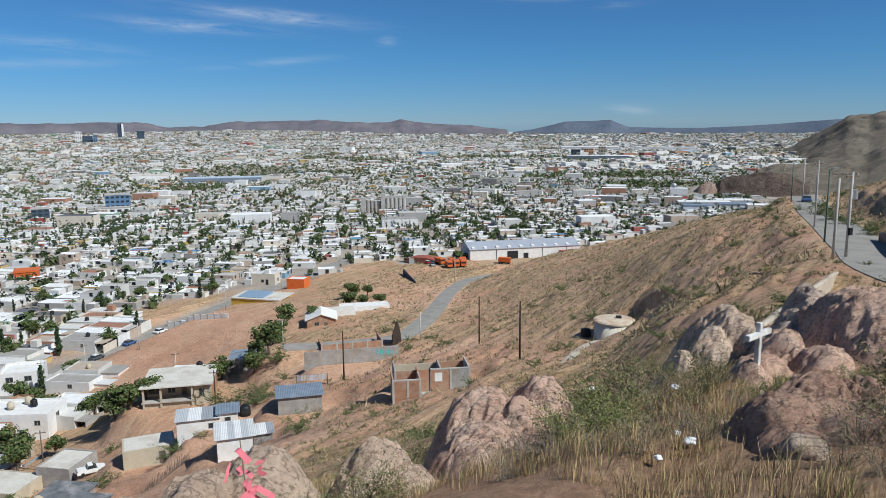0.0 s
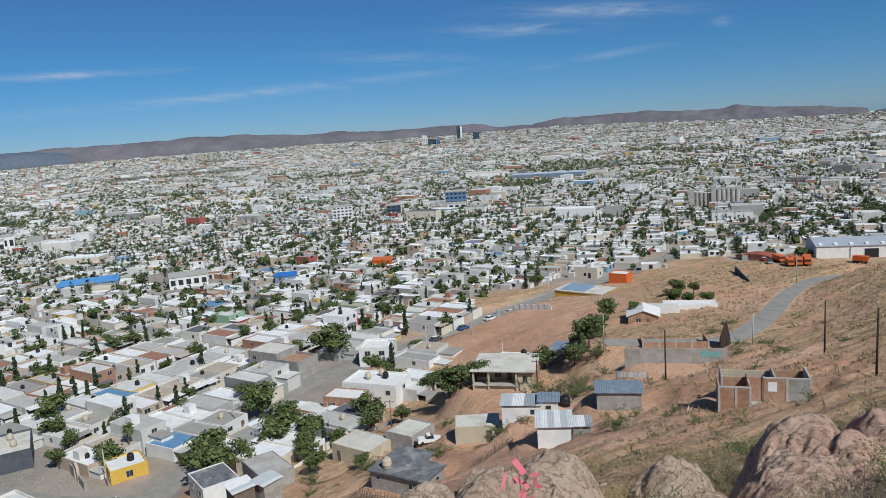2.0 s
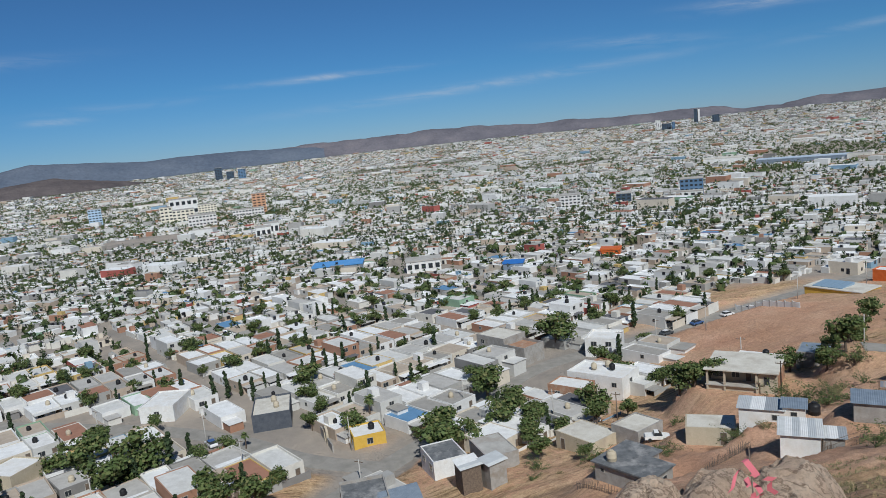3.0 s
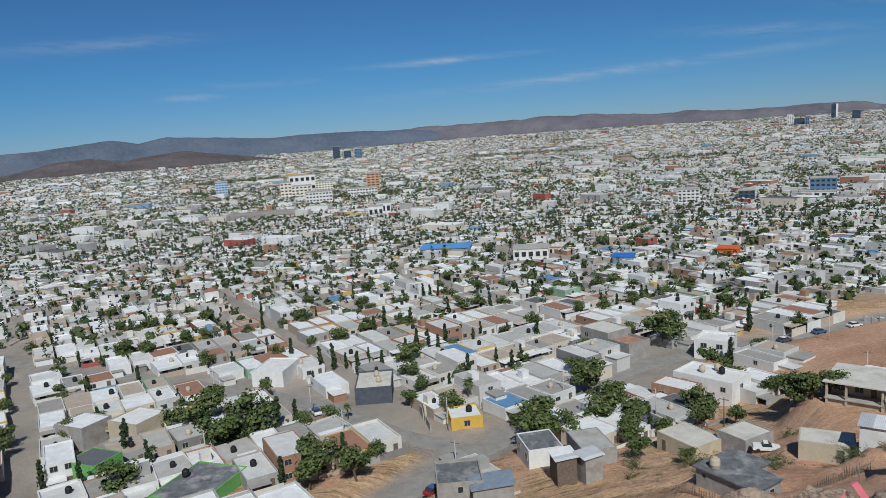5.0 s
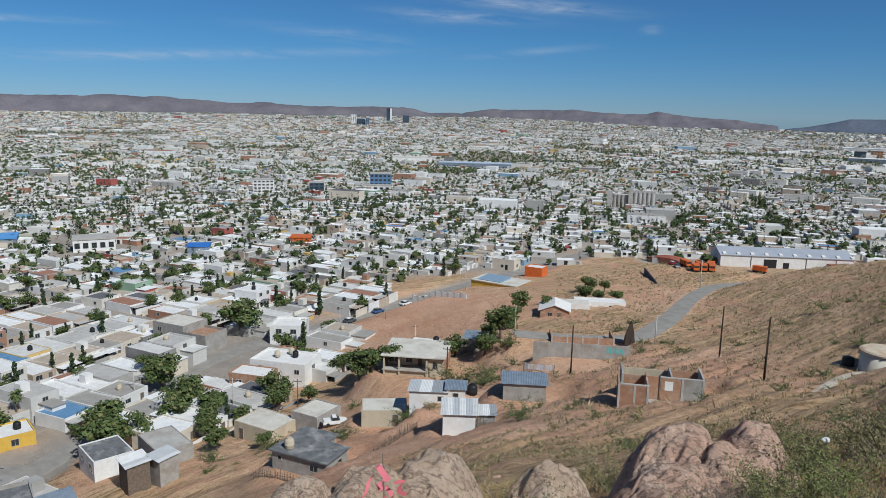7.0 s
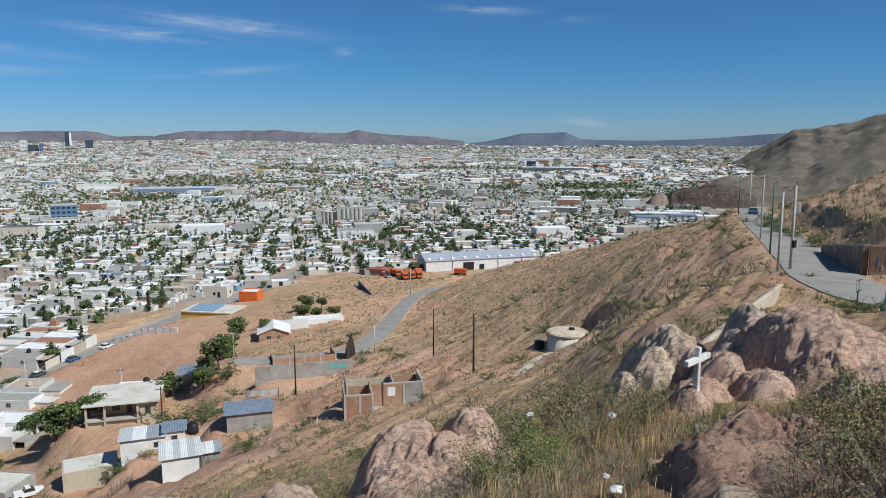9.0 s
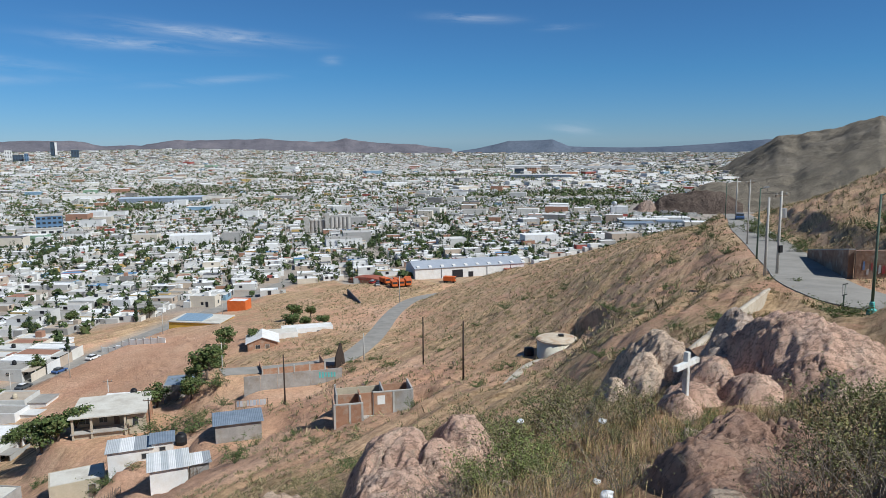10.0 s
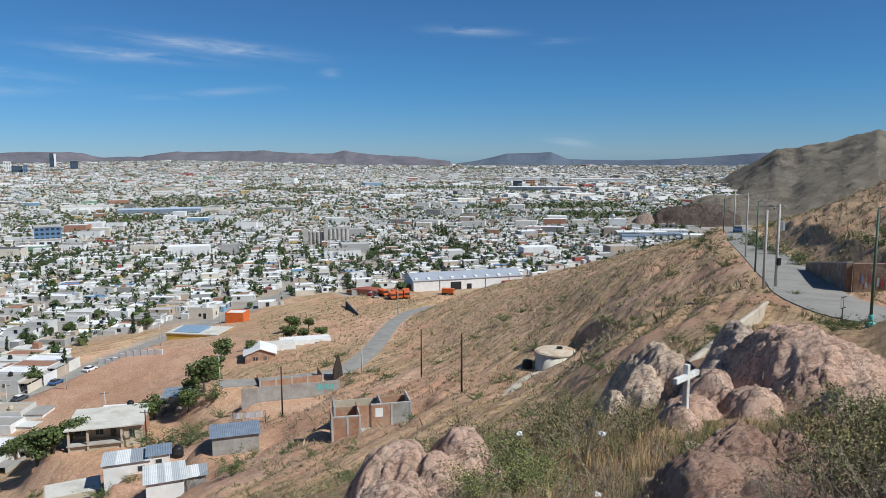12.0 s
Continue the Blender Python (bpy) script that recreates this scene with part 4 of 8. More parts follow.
# ---------------------------------------------------------------- the rest of the town
def lots_all():
    """House lots in blocks; districts differ in the turn of their streets."""
    rng = np.random.default_rng(11)
    cen = [(-150, 130, -8), (30, 480, 8), (-420, 250, 24), (-300, 700, 2), (250, 800, -14), (-800, 500, 38), (-700, 1300, 12), (200, 1500, 20), (-1600, 700, 60),
           (-1500, 2000, 30), (0, 2600, -6), (900, 2400, 10), (-2800, 1300, 48), (-1400, 3500, 5), (600, 3800, 25), (1500, 3300, -12)]
    cc = np.array(cen, float)
    out = []
    for k, (cx, cy, turn) in enumerate(cen):
        a = radians(turn)
        ca, sa_ = math.cos(a), math.sin(a)
        dist = math.hypot(cx, cy)
        bw, st = (23.0, 7.0) if dist < 260 else (21.0, 6.5) if dist < 1000 else (30.0, 8.5)
        bl = (70.0, 95.0, 120.0)[k % 3]
        R = int((500 if dist < 450 else 1000 if dist < 1000 else 2200) / (bw + st))
        Q = int((500 if dist < 450 else 1000 if dist < 1000 else 2200) / (bl + st))
        lw = 6.2 if dist < 260 else 5.2 if dist < 1000 else 8.6 if dist < 1900 else 16.0
        n = int(bl / lw)
        b0, b1, s0, i0 = np.meshgrid(np.arange(-R, R + 1), np.arange(-Q, Q + 1), (0, 1), np.arange(n), indexing="ij")
        u = (b0 * (bw + st) + (s0 - 0.5) * bw * 0.5).ravel()
        v = (b1 * (bl + st) + (i0 + 0.5) * (bl / n) - bl / 2).ravel()
        x, y = cx + u * ca - v * sa_, cy + u * sa_ + v * ca
        own = np.argmin((x[:, None] - cc[None, :, 0]) ** 2 + (y[:, None] - cc[None, :, 1]) ** 2, 1) == k
        q = np.stack([x, y, np.full(x.shape, a), np.full(x.shape, bl / n), np.full(x.shape, bw * 0.5), s0.ravel() * 1.0], 1)[own]
        out.append(q)
    q = np.concatenate(out)
    d, az = np.hypot(q[:, 0], q[:, 1]), np.degrees(np.arctan2(q[:, 0], q[:, 1]))
    keep = (d < 4650) & (az > -96) & (az < 40) & (d > 95)
    q, d, az = q[keep], d[keep], az[keep]
    low = ground(q[:, 0], q[:, 1], False) < np.where(az < -24, EYE - 60.5, EYE - 63.0)
    ok = low | (d > 420)
    ok &= ~((az > 18.6) & (d < 920) & (d > 790)) & ~((az > 23.4) & (d > 700) & (d < 1290)) & ~((az > 26.5) & (d > 1200) & (d < 2700))
    for line, half in ROADS[2:]:
        for px, py, _ in line[::4]:
            ok &= (q[:, 0] - px) ** 2 + (q[:, 1] - py) ** 2 > 52
    for x, y, r in TAKEN + [(-70, 195, 30), (-55, 190, 26), (-60, 170, 22), (36, 345, 36), (0, 312, 22), (62, 352, 24), (-50, 607, 32), (-289, 640, 26), (-380, 560, 22), (-252, 250, 16), (-760, 330, 70)]:
        ok &= (q[:, 0] - x) ** 2 + (q[:, 1] - y) ** 2 > (r * 0.85 + 1.0) ** 2
    return q[ok], d[ok]


LOTS, LOT_D = lots_all()
order = np.argsort(LOT_D)
LOTS, LOT_D = LOTS[order], LOT_D[order]
rng = np.random.default_rng(21)
NEAR = 262
KINDS = ["white-painted flat-roofed town house", "plain low town house with flat roof", "two-storey flat-roofed town house", "narrow town house with barred windows"]
for k in range(NEAR):
    x, y, a, lw, ld, side = LOTS[k]
    two = rng.random() < 0.07
    w, d = lw * rng.uniform(0.86, 1.02), ld
    h = rng.uniform(4.8, 5.4) if two else rng.uniform(2.3, 2.8)
    face = math.degrees(a) + (90 if side else -90)
    if rng.random() < 0.3:
        w, d, face = w * 1.25, d * 0.75, face + 4
    f0 = rng.uniform(-0.8, 0.8)
    wins = [(0, -w * 0.24 + f0 * 0.3, 1.5, rng.uniform(1.0, 1.6), 1.1)]
    if two:
        wins += [(0, -w * 0.22, 4.2, 1.3, 1.1), (0, w * 0.25, 4.2, 1.2, 1.1), (2, 0.0, 4.2, 1.2, 1.0)]
    wins += [(1 if rng.random() < 0.5 else 3, rng.uniform(-2, 2), 1.6, 1.0, 0.9)]
    z0 = spot(x, y)
    t = house(x + rng.normal(0, 0.3), y + rng.normal(0, 0.3), face + rng.normal(0, 1.0), w, d, h, None, None, KINDS[2] if two else KINDS[k % 2], 1.6,
          wins, [(0, w * 0.27, 0, 0.95, 2.05)], rng.uniform(0.08, 0.55), z=z0, group="town houses")
    aw, ad = w * rng.uniform(0.45, 0.9), rng.uniform(2.0, 4.5)     # yard annex, garden wall and rooftop room
    ax = rng.uniform(-0.5, 0.5) * (w - aw)
    part("annex", Geo().box(ax - aw / 2, d / 2 + 0.01, -1.5, ax + aw / 2, d / 2 + ad, h * 0.72), M_WALL_OBJ, t)
    part("annex_roof", Geo().box(ax - aw / 2 - 0.2, d / 2 + 0.02, h * 0.72 + 0.004, ax + aw / 2 + 0.2, d / 2 + ad + 0.25, h * 0.72 + 0.12), M_ROOF_OBJ, t)
    part("yard_wall", Geo().box(-w / 2, -d / 2 - 2.6, -1.5, w / 2, -d / 2 - 2.45, rng.uniform(1.2, 2.2)), M_WALL_OBJ, t)
    if rng.random() < 0.5:
        part("carport_roof", Geo().box(-w * 0.5, -d / 2 - 2.5, 2.25, w * rng.uniform(0.0, 0.45), -d / 2 - 0.02, 2.36), M_ROOF_OBJ, t)
    if rng.random() < 0.12:
        rx = rng.uniform(-0.25, 0.25) * w
        part("roof_room", Geo().box(rx - 1.0, -0.7, h + 0.06, rx + 1.0, 1.4, h + 1.9), M_WALL_OBJ, t)
    if rng.random() < 0.36:
        water_tank(x + rng.uniform(-1.5, 1.5), y + rng.uniform(-1.5, 1.5), z0 + h + 0.06, M_BLACK if rng.random() < 0.7 else M_CREAM, "rooftop water tank on a town house", rng.uniform(0.9, 1.2))
# ---------------------------------------------------------------- the city beyond, as a mass of houses
def ring(c, half, rot):
    sx, sy = np.array([-1, 1, 1, -1]), np.array([-1, -1, 1, 1])
    lx, ly = half[:, :1] * sx, half[:, 1:] * sy
    cr, sr = np.cos(rot)[:, None], np.sin(rot)[:, None]
    return c[:, :1] + lx * cr - ly * sr, c[:, 1:] + lx * sr + ly * cr


def lift3(xy, z):
    return np.stack([xy[0], xy[1], np.repeat(z[:, None], 4, 1)], -1)


def mass(name, c, half, rot, z0, h, drop, label, detail, rng):
    """Houses with walls, sunk roofs and, where near, window boxes and rooftop rooms, in one mesh."""
    n = len(c)
    out, inn = ring(c, half, rot), ring(c, half - 0.25, rot)
    V = [np.concatenate([lift3(out, z0 - 1.5), lift3(out, z0 + h)], 1).reshape(-1, 3)]
    o = (np.arange(n) * 8)[:, None, None]
    F = [(o + np.array([[0, 1, 5, 4], [1, 2, 6, 5], [2, 3, 7, 6], [3, 0, 4, 7]])[None]).reshape(-1, 4)]
    M = [np.zeros(4 * n, int)]
    base = 8 * n
    V.append(np.concatenate([lift3(out, z0 + h), lift3(inn, z0 + h), lift3(inn, z0 + h - drop)], 1).reshape(-1, 3))
    o = base + (np.arange(n) * 12)[:, None, None]
    q = [[k, (k + 1) % 4, 4 + (k + 1) % 4, 4 + k] for k in range(4)] + [[4 + k, 4 + (k + 1) % 4, 8 + (k + 1) % 4, 8 + k] for k in range(4)] + [[8, 9, 10, 11]]
    if not detail:
        q = [[0, 1, 2, 3]]
    F.append((o + np.array(q)[None]).reshape(-1, 4))
    M.append(np.ones(len(q) * n, int))
    base += 12 * n
    if detail:
        def small(sel, off, hs, z, hh, mat):
            nonlocal base
            cr, sr = np.cos(rot[sel]), np.sin(rot[sel])
            cc = np.stack([c[sel, 0] + off[:, 0] * cr - off[:, 1] * sr, c[sel, 1] + off[:, 0] * sr + off[:, 1] * cr], 1)
            r = ring(cc, hs, rot[sel])
            m = len(cc)
            V.append(np.concatenate([lift3(r, z), lift3(r, z + hh)], 1).reshape(-1, 3))
            oo = base + (np.arange(m) * 8)[:, None, None]
            F.append((oo + np.array([[0, 1, 5, 4], [1, 2, 6, 5], [2, 3, 7, 6], [3, 0, 4, 7], [4, 5, 6, 7]])[None]).reshape(-1, 4))
            M.append(np.full(5 * m, mat))
            base += 8 * m
        # window and door boxes, near-black in place of the shade within
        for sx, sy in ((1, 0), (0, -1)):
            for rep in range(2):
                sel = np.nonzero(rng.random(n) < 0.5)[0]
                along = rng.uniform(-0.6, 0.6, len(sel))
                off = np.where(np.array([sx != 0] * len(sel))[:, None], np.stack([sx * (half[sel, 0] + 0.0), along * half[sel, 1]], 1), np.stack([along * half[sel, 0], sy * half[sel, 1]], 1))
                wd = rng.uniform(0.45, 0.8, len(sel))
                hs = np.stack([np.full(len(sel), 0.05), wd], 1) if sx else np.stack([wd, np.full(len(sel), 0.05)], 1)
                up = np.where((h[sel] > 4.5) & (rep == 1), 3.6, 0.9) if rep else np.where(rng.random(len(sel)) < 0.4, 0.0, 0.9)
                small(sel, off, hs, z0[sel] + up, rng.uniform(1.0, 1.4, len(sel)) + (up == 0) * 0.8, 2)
        sel = np.nonzero(rng.random(n) < 0.10)[0]
        small(sel, rng.uniform(-0.45, 0.45, (len(sel), 2)) * half[sel], rng.uniform(0.7, 1.3, (len(sel), 2)), z0[sel] + h[sel] - drop[sel] if np.ndim(drop) else z0[sel] + h[sel] - drop, rng.uniform(0.9, 1.8, len(sel)), 0)
        sel = np.nonzero(rng.random(n) < 0.16)[0]
        small(sel, rng.uniform(-0.6, 0.6, (len(sel), 2)) * half[sel], np.full((len(sel), 2), 0.5), z0[sel] + h[sel] - (drop[sel] if np.ndim(drop) else drop), np.full(len(sel), 1.2), 2)
    me = quads(name, np.concatenate(V), np.concatenate(F), [M_WALLS, M_ROOFS, M_DARK], np.concatenate(M))
    return tagged(new(name, me), label, "houses", kind="stuff")


def rise_of(x, y):
    """The far edges of the city climb low hills."""
    d, az = np.hypot(x, y), np.degrees(np.arctan2(x, y))
    w = np.exp(-((az + 38) / 26) ** 2) * np.clip((d - 2300) / 1800, 0, 1) * 34
    return w + np.exp(-((az + 14) / 9) ** 2) * np.clip((d - 3000) / 1500, 0, 1) * 26


# wooded belts (bearing, distance, half width in degrees, half depth) and tree-lined avenues (bearing and distance of both ends)
BELTS = [(-15.3, 1280, 4.6, 150), (16.5, 930, 3.6, 55), (24, 2100, 2.8, 150), (-33, 1500, 4, 60), (-58, 1000, 5, 50), (-45, 2200, 6, 110), (-8, 2300, 5, 90), (3, 1700, 4, 70), (-68, 1700, 5, 90)]
AVENUES = [(6.2, 420, 3.9, 760), (-1.6, 385, 0.3, 640), (-14, 700, -9.0, 1050), (-26, 420, -22, 640), (-48, 330, -43, 520)]


def wooded(x, y, d):
    az = np.degrees(np.arctan2(x, y))
    m = (vnoise(x / 150, y / 150, 5) > 0.70) & (d > 700)
    for b, q, hw, hd in BELTS:
        m |= ((az - b) / hw) ** 2 + ((d - q) / hd) ** 2 < 1 + 0.5 * vnoise(x / 40, y / 40, 7)
    for b0, q0, b1, q1 in AVENUES:
        s = np.clip((d - q0) / (q1 - q0), 0, 1)
        m |= (np.abs(np.radians(az - b0 - (b1 - b0) * s)) * d < 7) & (d > q0) & (d < q1)
    return m


rng = np.random.default_rng(31)
rest = slice(NEAR, None)
c, dd = LOTS[rest, :2], LOT_D[rest]
keep = rng.random(len(c)) < np.where(dd < 1200, 0.9, np.where(dd < 2800, 0.78, 0.5))
# parks and yards without houses
keep &= ~wooded(c[:, 0], c[:, 1], dd)
P = LOTS[rest][keep]
c, dd = P[:, :2], dd[keep]
n = len(c)
half = np.stack([P[:, 4] * rng.uniform(0.30, 0.48, n), P[:, 3] * rng.uniform(0.40, 0.51, n)], 1)
h = np.where(rng.random(n) < 0.07, rng.uniform(4.2, 5.2, n), rng.uniform(2.0, 2.7, n))
big = (rng.random(n) < 0.016) & (dd > 450)
half[big] *= rng.uniform(1.6, 3.0, (big.sum(), 1))
h[big] = rng.uniform(5, 9, big.sum())
c = c + rng.normal(0, 1.0, (n, 2)) * np.where(dd > 1400, 7.0, np.where(dd > 800, 2.2, 0.7))[:, None]
z0 = ground(c[:, 0], c[:, 1], False) + rise_of(c[:, 0], c[:, 1])
drop = rng.uniform(0.05, 0.5, n)
rot = P[:, 2] + rng.normal(0, 0.02, n)
# back rooms, sheds and carports behind and beside the main rooms
near_b = np.nonzero(dd < 1100)[0]
near_b = np.concatenate([near_b, near_b[rng.random(len(near_b)) < 0.7]])
bo = np.stack([rng.choice((-1, 1), len(near_b)) * half[near_b, 0] * rng.uniform(0.8, 1.5, len(near_b)), rng.uniform(-0.8, 0.8, len(near_b)) * half[near_b, 1]], 1)
cr_, sr_ = np.cos(rot[near_b]), np.sin(rot[near_b])
bc = c[near_b] + np.stack([bo[:, 0] * cr_ - bo[:, 1] * sr_, bo[:, 0] * sr_ + bo[:, 1] * cr_], 1)
bh = rng.uniform(1.5, 2.5, len(near_b))
clear_b = np.ones(len(bc), bool)
for x, y, r in TAKEN:
    clear_b &= (bc[:, 0] - x) ** 2 + (bc[:, 1] - y) ** 2 > (r + 2.0) ** 2
for line, half_w in ROADS[2:]:
    for px, py, _ in line[::4]:
        clear_b &= (bc[:, 0] - px) ** 2 + (bc[:, 1] - py) ** 2 > 60
nb = near_b[clear_b]
mass("back_rooms", bc[clear_b], rng.uniform(0.9, 2.4, (len(nb), 2)), rot[nb], z0[nb], bh[clear_b], 0.05, "low sheds and back rooms between the houses", False, rng)
for lo_d, hi_d, det, nm in ((0, 950, True, "town_houses"), (950, 5000, False, "city_houses")):
    s = (dd >= lo_d) & (dd < hi_d)
    mass(nm, c[s], half[s], rot[s], z0[s], h[s], drop[s], "dense low flat-roofed houses in white grey and beige" if det else "far city of pale low houses", det, rng)

# ---------------------------------------------------------------- trees of the town
TREES = [broad_tree(40 + k, 5.6 + 0.5 * k, 2.9 + 0.22 * k, 1250, 0.27) for k in range(5)]
CYPS = [cypress_tree(60 + k, 9.0 + k, 480) for k in range(3)]
PALMS = [palm_tree(70, 6.5), palm_tree(71, 5.0)]


def tree_at(x, y, s, k=0, label="round leafy street tree with dark green crown", sz=None):
    put(TREES[k % 5], scaled(x, y, spot(x, y) - 0.1, (x * 37) % 360, s, sz), label, "tree", "town trees")


def cypress_at(x, y, s, k=0):
    put(CYPS[k % 3], scaled(x, y, spot(x, y) - 0.1, (x * 37) % 360, s), "tall dark columnar cypress tree", "tree", "cypress trees")


for x, y, s, k in ((-62, 129, 1.15, 4), (-57, 131, 1.0, 3), (-39, 141, 1.0, 1), (-36, 143, 1.3, 2), (-47.5, 147, 0.95, 4), (-59, 128.5, 1.35, 0), (-29.5, 227, 0.9, 2), (-24.5, 227, 0.9, 1), (-40, 150, 1.0, 3), (-40, 160, 1.05, 4), (-41, 170, 1.0, 0), (-42, 180, 0.95, 1), (-43, 190, 1.0, 2),
                   (-47, 141, 0.8, 2), (-76, 120, 1.05, 3), (-72, 126, 0.95, 1), (-81, 127, 1.0, 4), (-119, 169, 1.5, 4), (-148, 58.7, 1.5, 4), (-143, 50, 1.2, 2), (-98, 122, 1.2, 3), (-124, 96, 1.1, 1),
                   (-96, 96, 1.2, 0), (-101, 100, 1.1, 2), (-93, 99, 0.9, 4), (-110, 62, 1.2, 1), (-113, 54, 1.1, 3), (-118, 58, 1.0, 2), (-94, 57, 0.8, 0), (-83, 59, 0.8, 1), (-138, 28, 1.2, 3), (-160, 52, 1.2, 2),
                   (-166, 47, 1.1, 1), (-24, 207, 0.9, 1), (-28, 209, 0.9, 2), (-19, 209, 0.8, 0), (-36, 190, 0.8, 3), (-95, 160, 0.7, 1), (-87, 150, 0.8, 2), (-70, 148, 0.7, 0), (-77, 148, 0.75, 4), (-150, 103, 1.1, 1),
                   (-160, 110, 1.0, 2), (-84, 108, 0.9, 3), (-79, 112, 0.9, 1), (-74, 98, 0.7, 2), (-66, 100, 0.6, 3), (-92, 110, 1.0, 2), (-88, 116, 1.0, 0), (-111, 128, 1.1, 2), (-119, 133, 1.0, 3), (-175, 60, 1.0, 0)):
    tree_at(x, y, s * (1.2 if x < -80 else 0.92), k, sz=s * (1.05 if x < -80 else 0.85))
for x, y, s, k in ((-107.6, 194.4, 0.95, 0), (-142.7, 62, 1.0, 1), (-137, 112, 0.8, 2), (-100, 118, 0.75, 0), (-165, 36, 0.8, 2), (-158, 34, 0.8, 1), (-176, 95, 0.8, 1), (-192, 90, 0.9, 0), (-170, 120, 0.9, 2), (-150, 150, 0.85, 1)):
    cypress_at(x, y, s, k)
for x, y, s, k in ((-126, 102.5, 1.0, 0), (-141, 78.5, 0.7, 1), (-152, 38, 0.9, 1), (-38.5, 200, 0.8, 1)):
    put(PALMS[k], scaled(x, y, spot(x, y) - 0.1, 40 * k, s), "fan palm with shaggy crown beside the houses", "palm", "palms")
# more trees and cypresses between the nearer houses
sel = LOTS[(LOT_D > 118) & (LOT_D < 290)]
pick = sel[rng.permutation(len(sel))[:250]]
for k, (x, y, a, lw, ld, side) in enumerate(pick):
    s = (1 if side else -1) * ld * 0.53
    px, py = x + math.cos(a) * s + rng.normal(0, 1), y + math.sin(a) * s + lw * 0.5 * rng.choice((-1, 1))
    if k % 5 < 2:
        cypress_at(px, py, rng.uniform(0.55, 0.9), k)
    else:
        tree_at(px, py, rng.uniform(0.5, 0.95), k)


def far_trees(name, c, z, w, h, blades, mat, label, rng, upright=False):
    """Far crowns: a clump of leafy facets each."""
    n = len(c)
    u = rng.normal(size=(n, blades, 3)); u /= np.linalg.norm(u, axis=2)[:, :, None]
    r = rng.random((n, blades, 1)) ** 0.4
    sc = np.stack([w, w, h], 1)[:, None]
    ctr = np.stack([c[:, 0], c[:, 1], z + h * 1.05], 1)[:, None]
    p = ctr + u * r * sc
    a = rng.normal(size=p.shape)
    if upright:
        a = a * 0.55 + np.array((0, 0, 1.0))
    else:
        a -= 0.8 * np.sum(a * u, axis=2, keepdims=True) * u
    a /= np.linalg.norm(a, axis=2)[:, :, None]
    b = np.cross(a, u); b /= np.linalg.norm(b, axis=2)[:, :, None] + 1e-9
    s = (w[:, None, None] * 0.8) * rng.uniform(0.6, 1.2, (n, blades, 1))
    v = np.stack([p - a * s, p + b * s * (0.22 if upright else 0.8), p + a * s - b * (0.1 if upright else 0.3) * s], 2).reshape(-1, 3)
    me = quads(name, v, np.arange(len(v)).reshape(-1, 3), [mat])
    return tagged(new(name, me), label, "trees", kind="stuff")


L = LOTS[LOT_D > 250]
D = LOT_D[LOT_D > 250]
dens = np.where(D < 900, 1.1, 1.15) * (0.55 + 0.9 * np.clip(vnoise(L[:, 0] / 220, L[:, 1] / 220, 9) + 0.3, 0, 1.2))
park = wooded(L[:, 0], L[:, 1], D)
s = (rng.random(len(L)) < np.where(park, 1.0, dens))
L, D = L[s], D[s]
extra = rng.random(len(D)) < np.where(park[s], 0.95, np.where(D < 1000, 0.45, 0.15))
L, D = np.concatenate([L, L[extra]]), np.concatenate([D, D[extra]])
off = np.where(L[:, 5:6] > 0.5, 1, -1) * L[:, 4:5] * rng.choice((0.5, -0.48), (len(L), 1))
tc = np.stack([L[:, 0] + np.cos(L[:, 2]) * off[:, 0], L[:, 1] + np.sin(L[:, 2]) * off[:, 0]], 1) + rng.normal(0, 1.0, (len(L), 2)) * np.where(D > 1400, 9.0, np.where(D > 800, 5.0, 2.2))[:, None]
tz = ground(tc[:, 0], tc[:, 1], False) + rise_of(tc[:, 0], tc[:, 1])
cy = rng.random(len(tc)) < np.where(D < 700, 0.38, 0.18)
w = np.where(cy, rng.uniform(0.7, 1.0, len(tc)), rng.uniform(1.2, 2.3, len(tc))) * np.where(D > 800, 1.7, 1)
hh = np.where(cy, rng.uniform(2.8, 5.0, len(tc)), rng.uniform(1.3, 2.4, len(tc))) * np.where(D > 800, 1.35, 1)
m = D < 800
far_trees("town_trees", tc[m & ~cy], tz[m & ~cy], w[m & ~cy], hh[m & ~cy], 20, M_LEAF, "scattered green trees between town houses", rng)
far_trees("town_cypresses", tc[m & cy], tz[m & cy], w[m & cy], hh[m & cy], 20, M_CYPRESS, "dark columnar cypresses between town houses", rng)
far_trees("city_trees", tc[~m], tz[~m], w[~m], hh[~m], 3, M_LEAF, "far dark green city trees", rng)
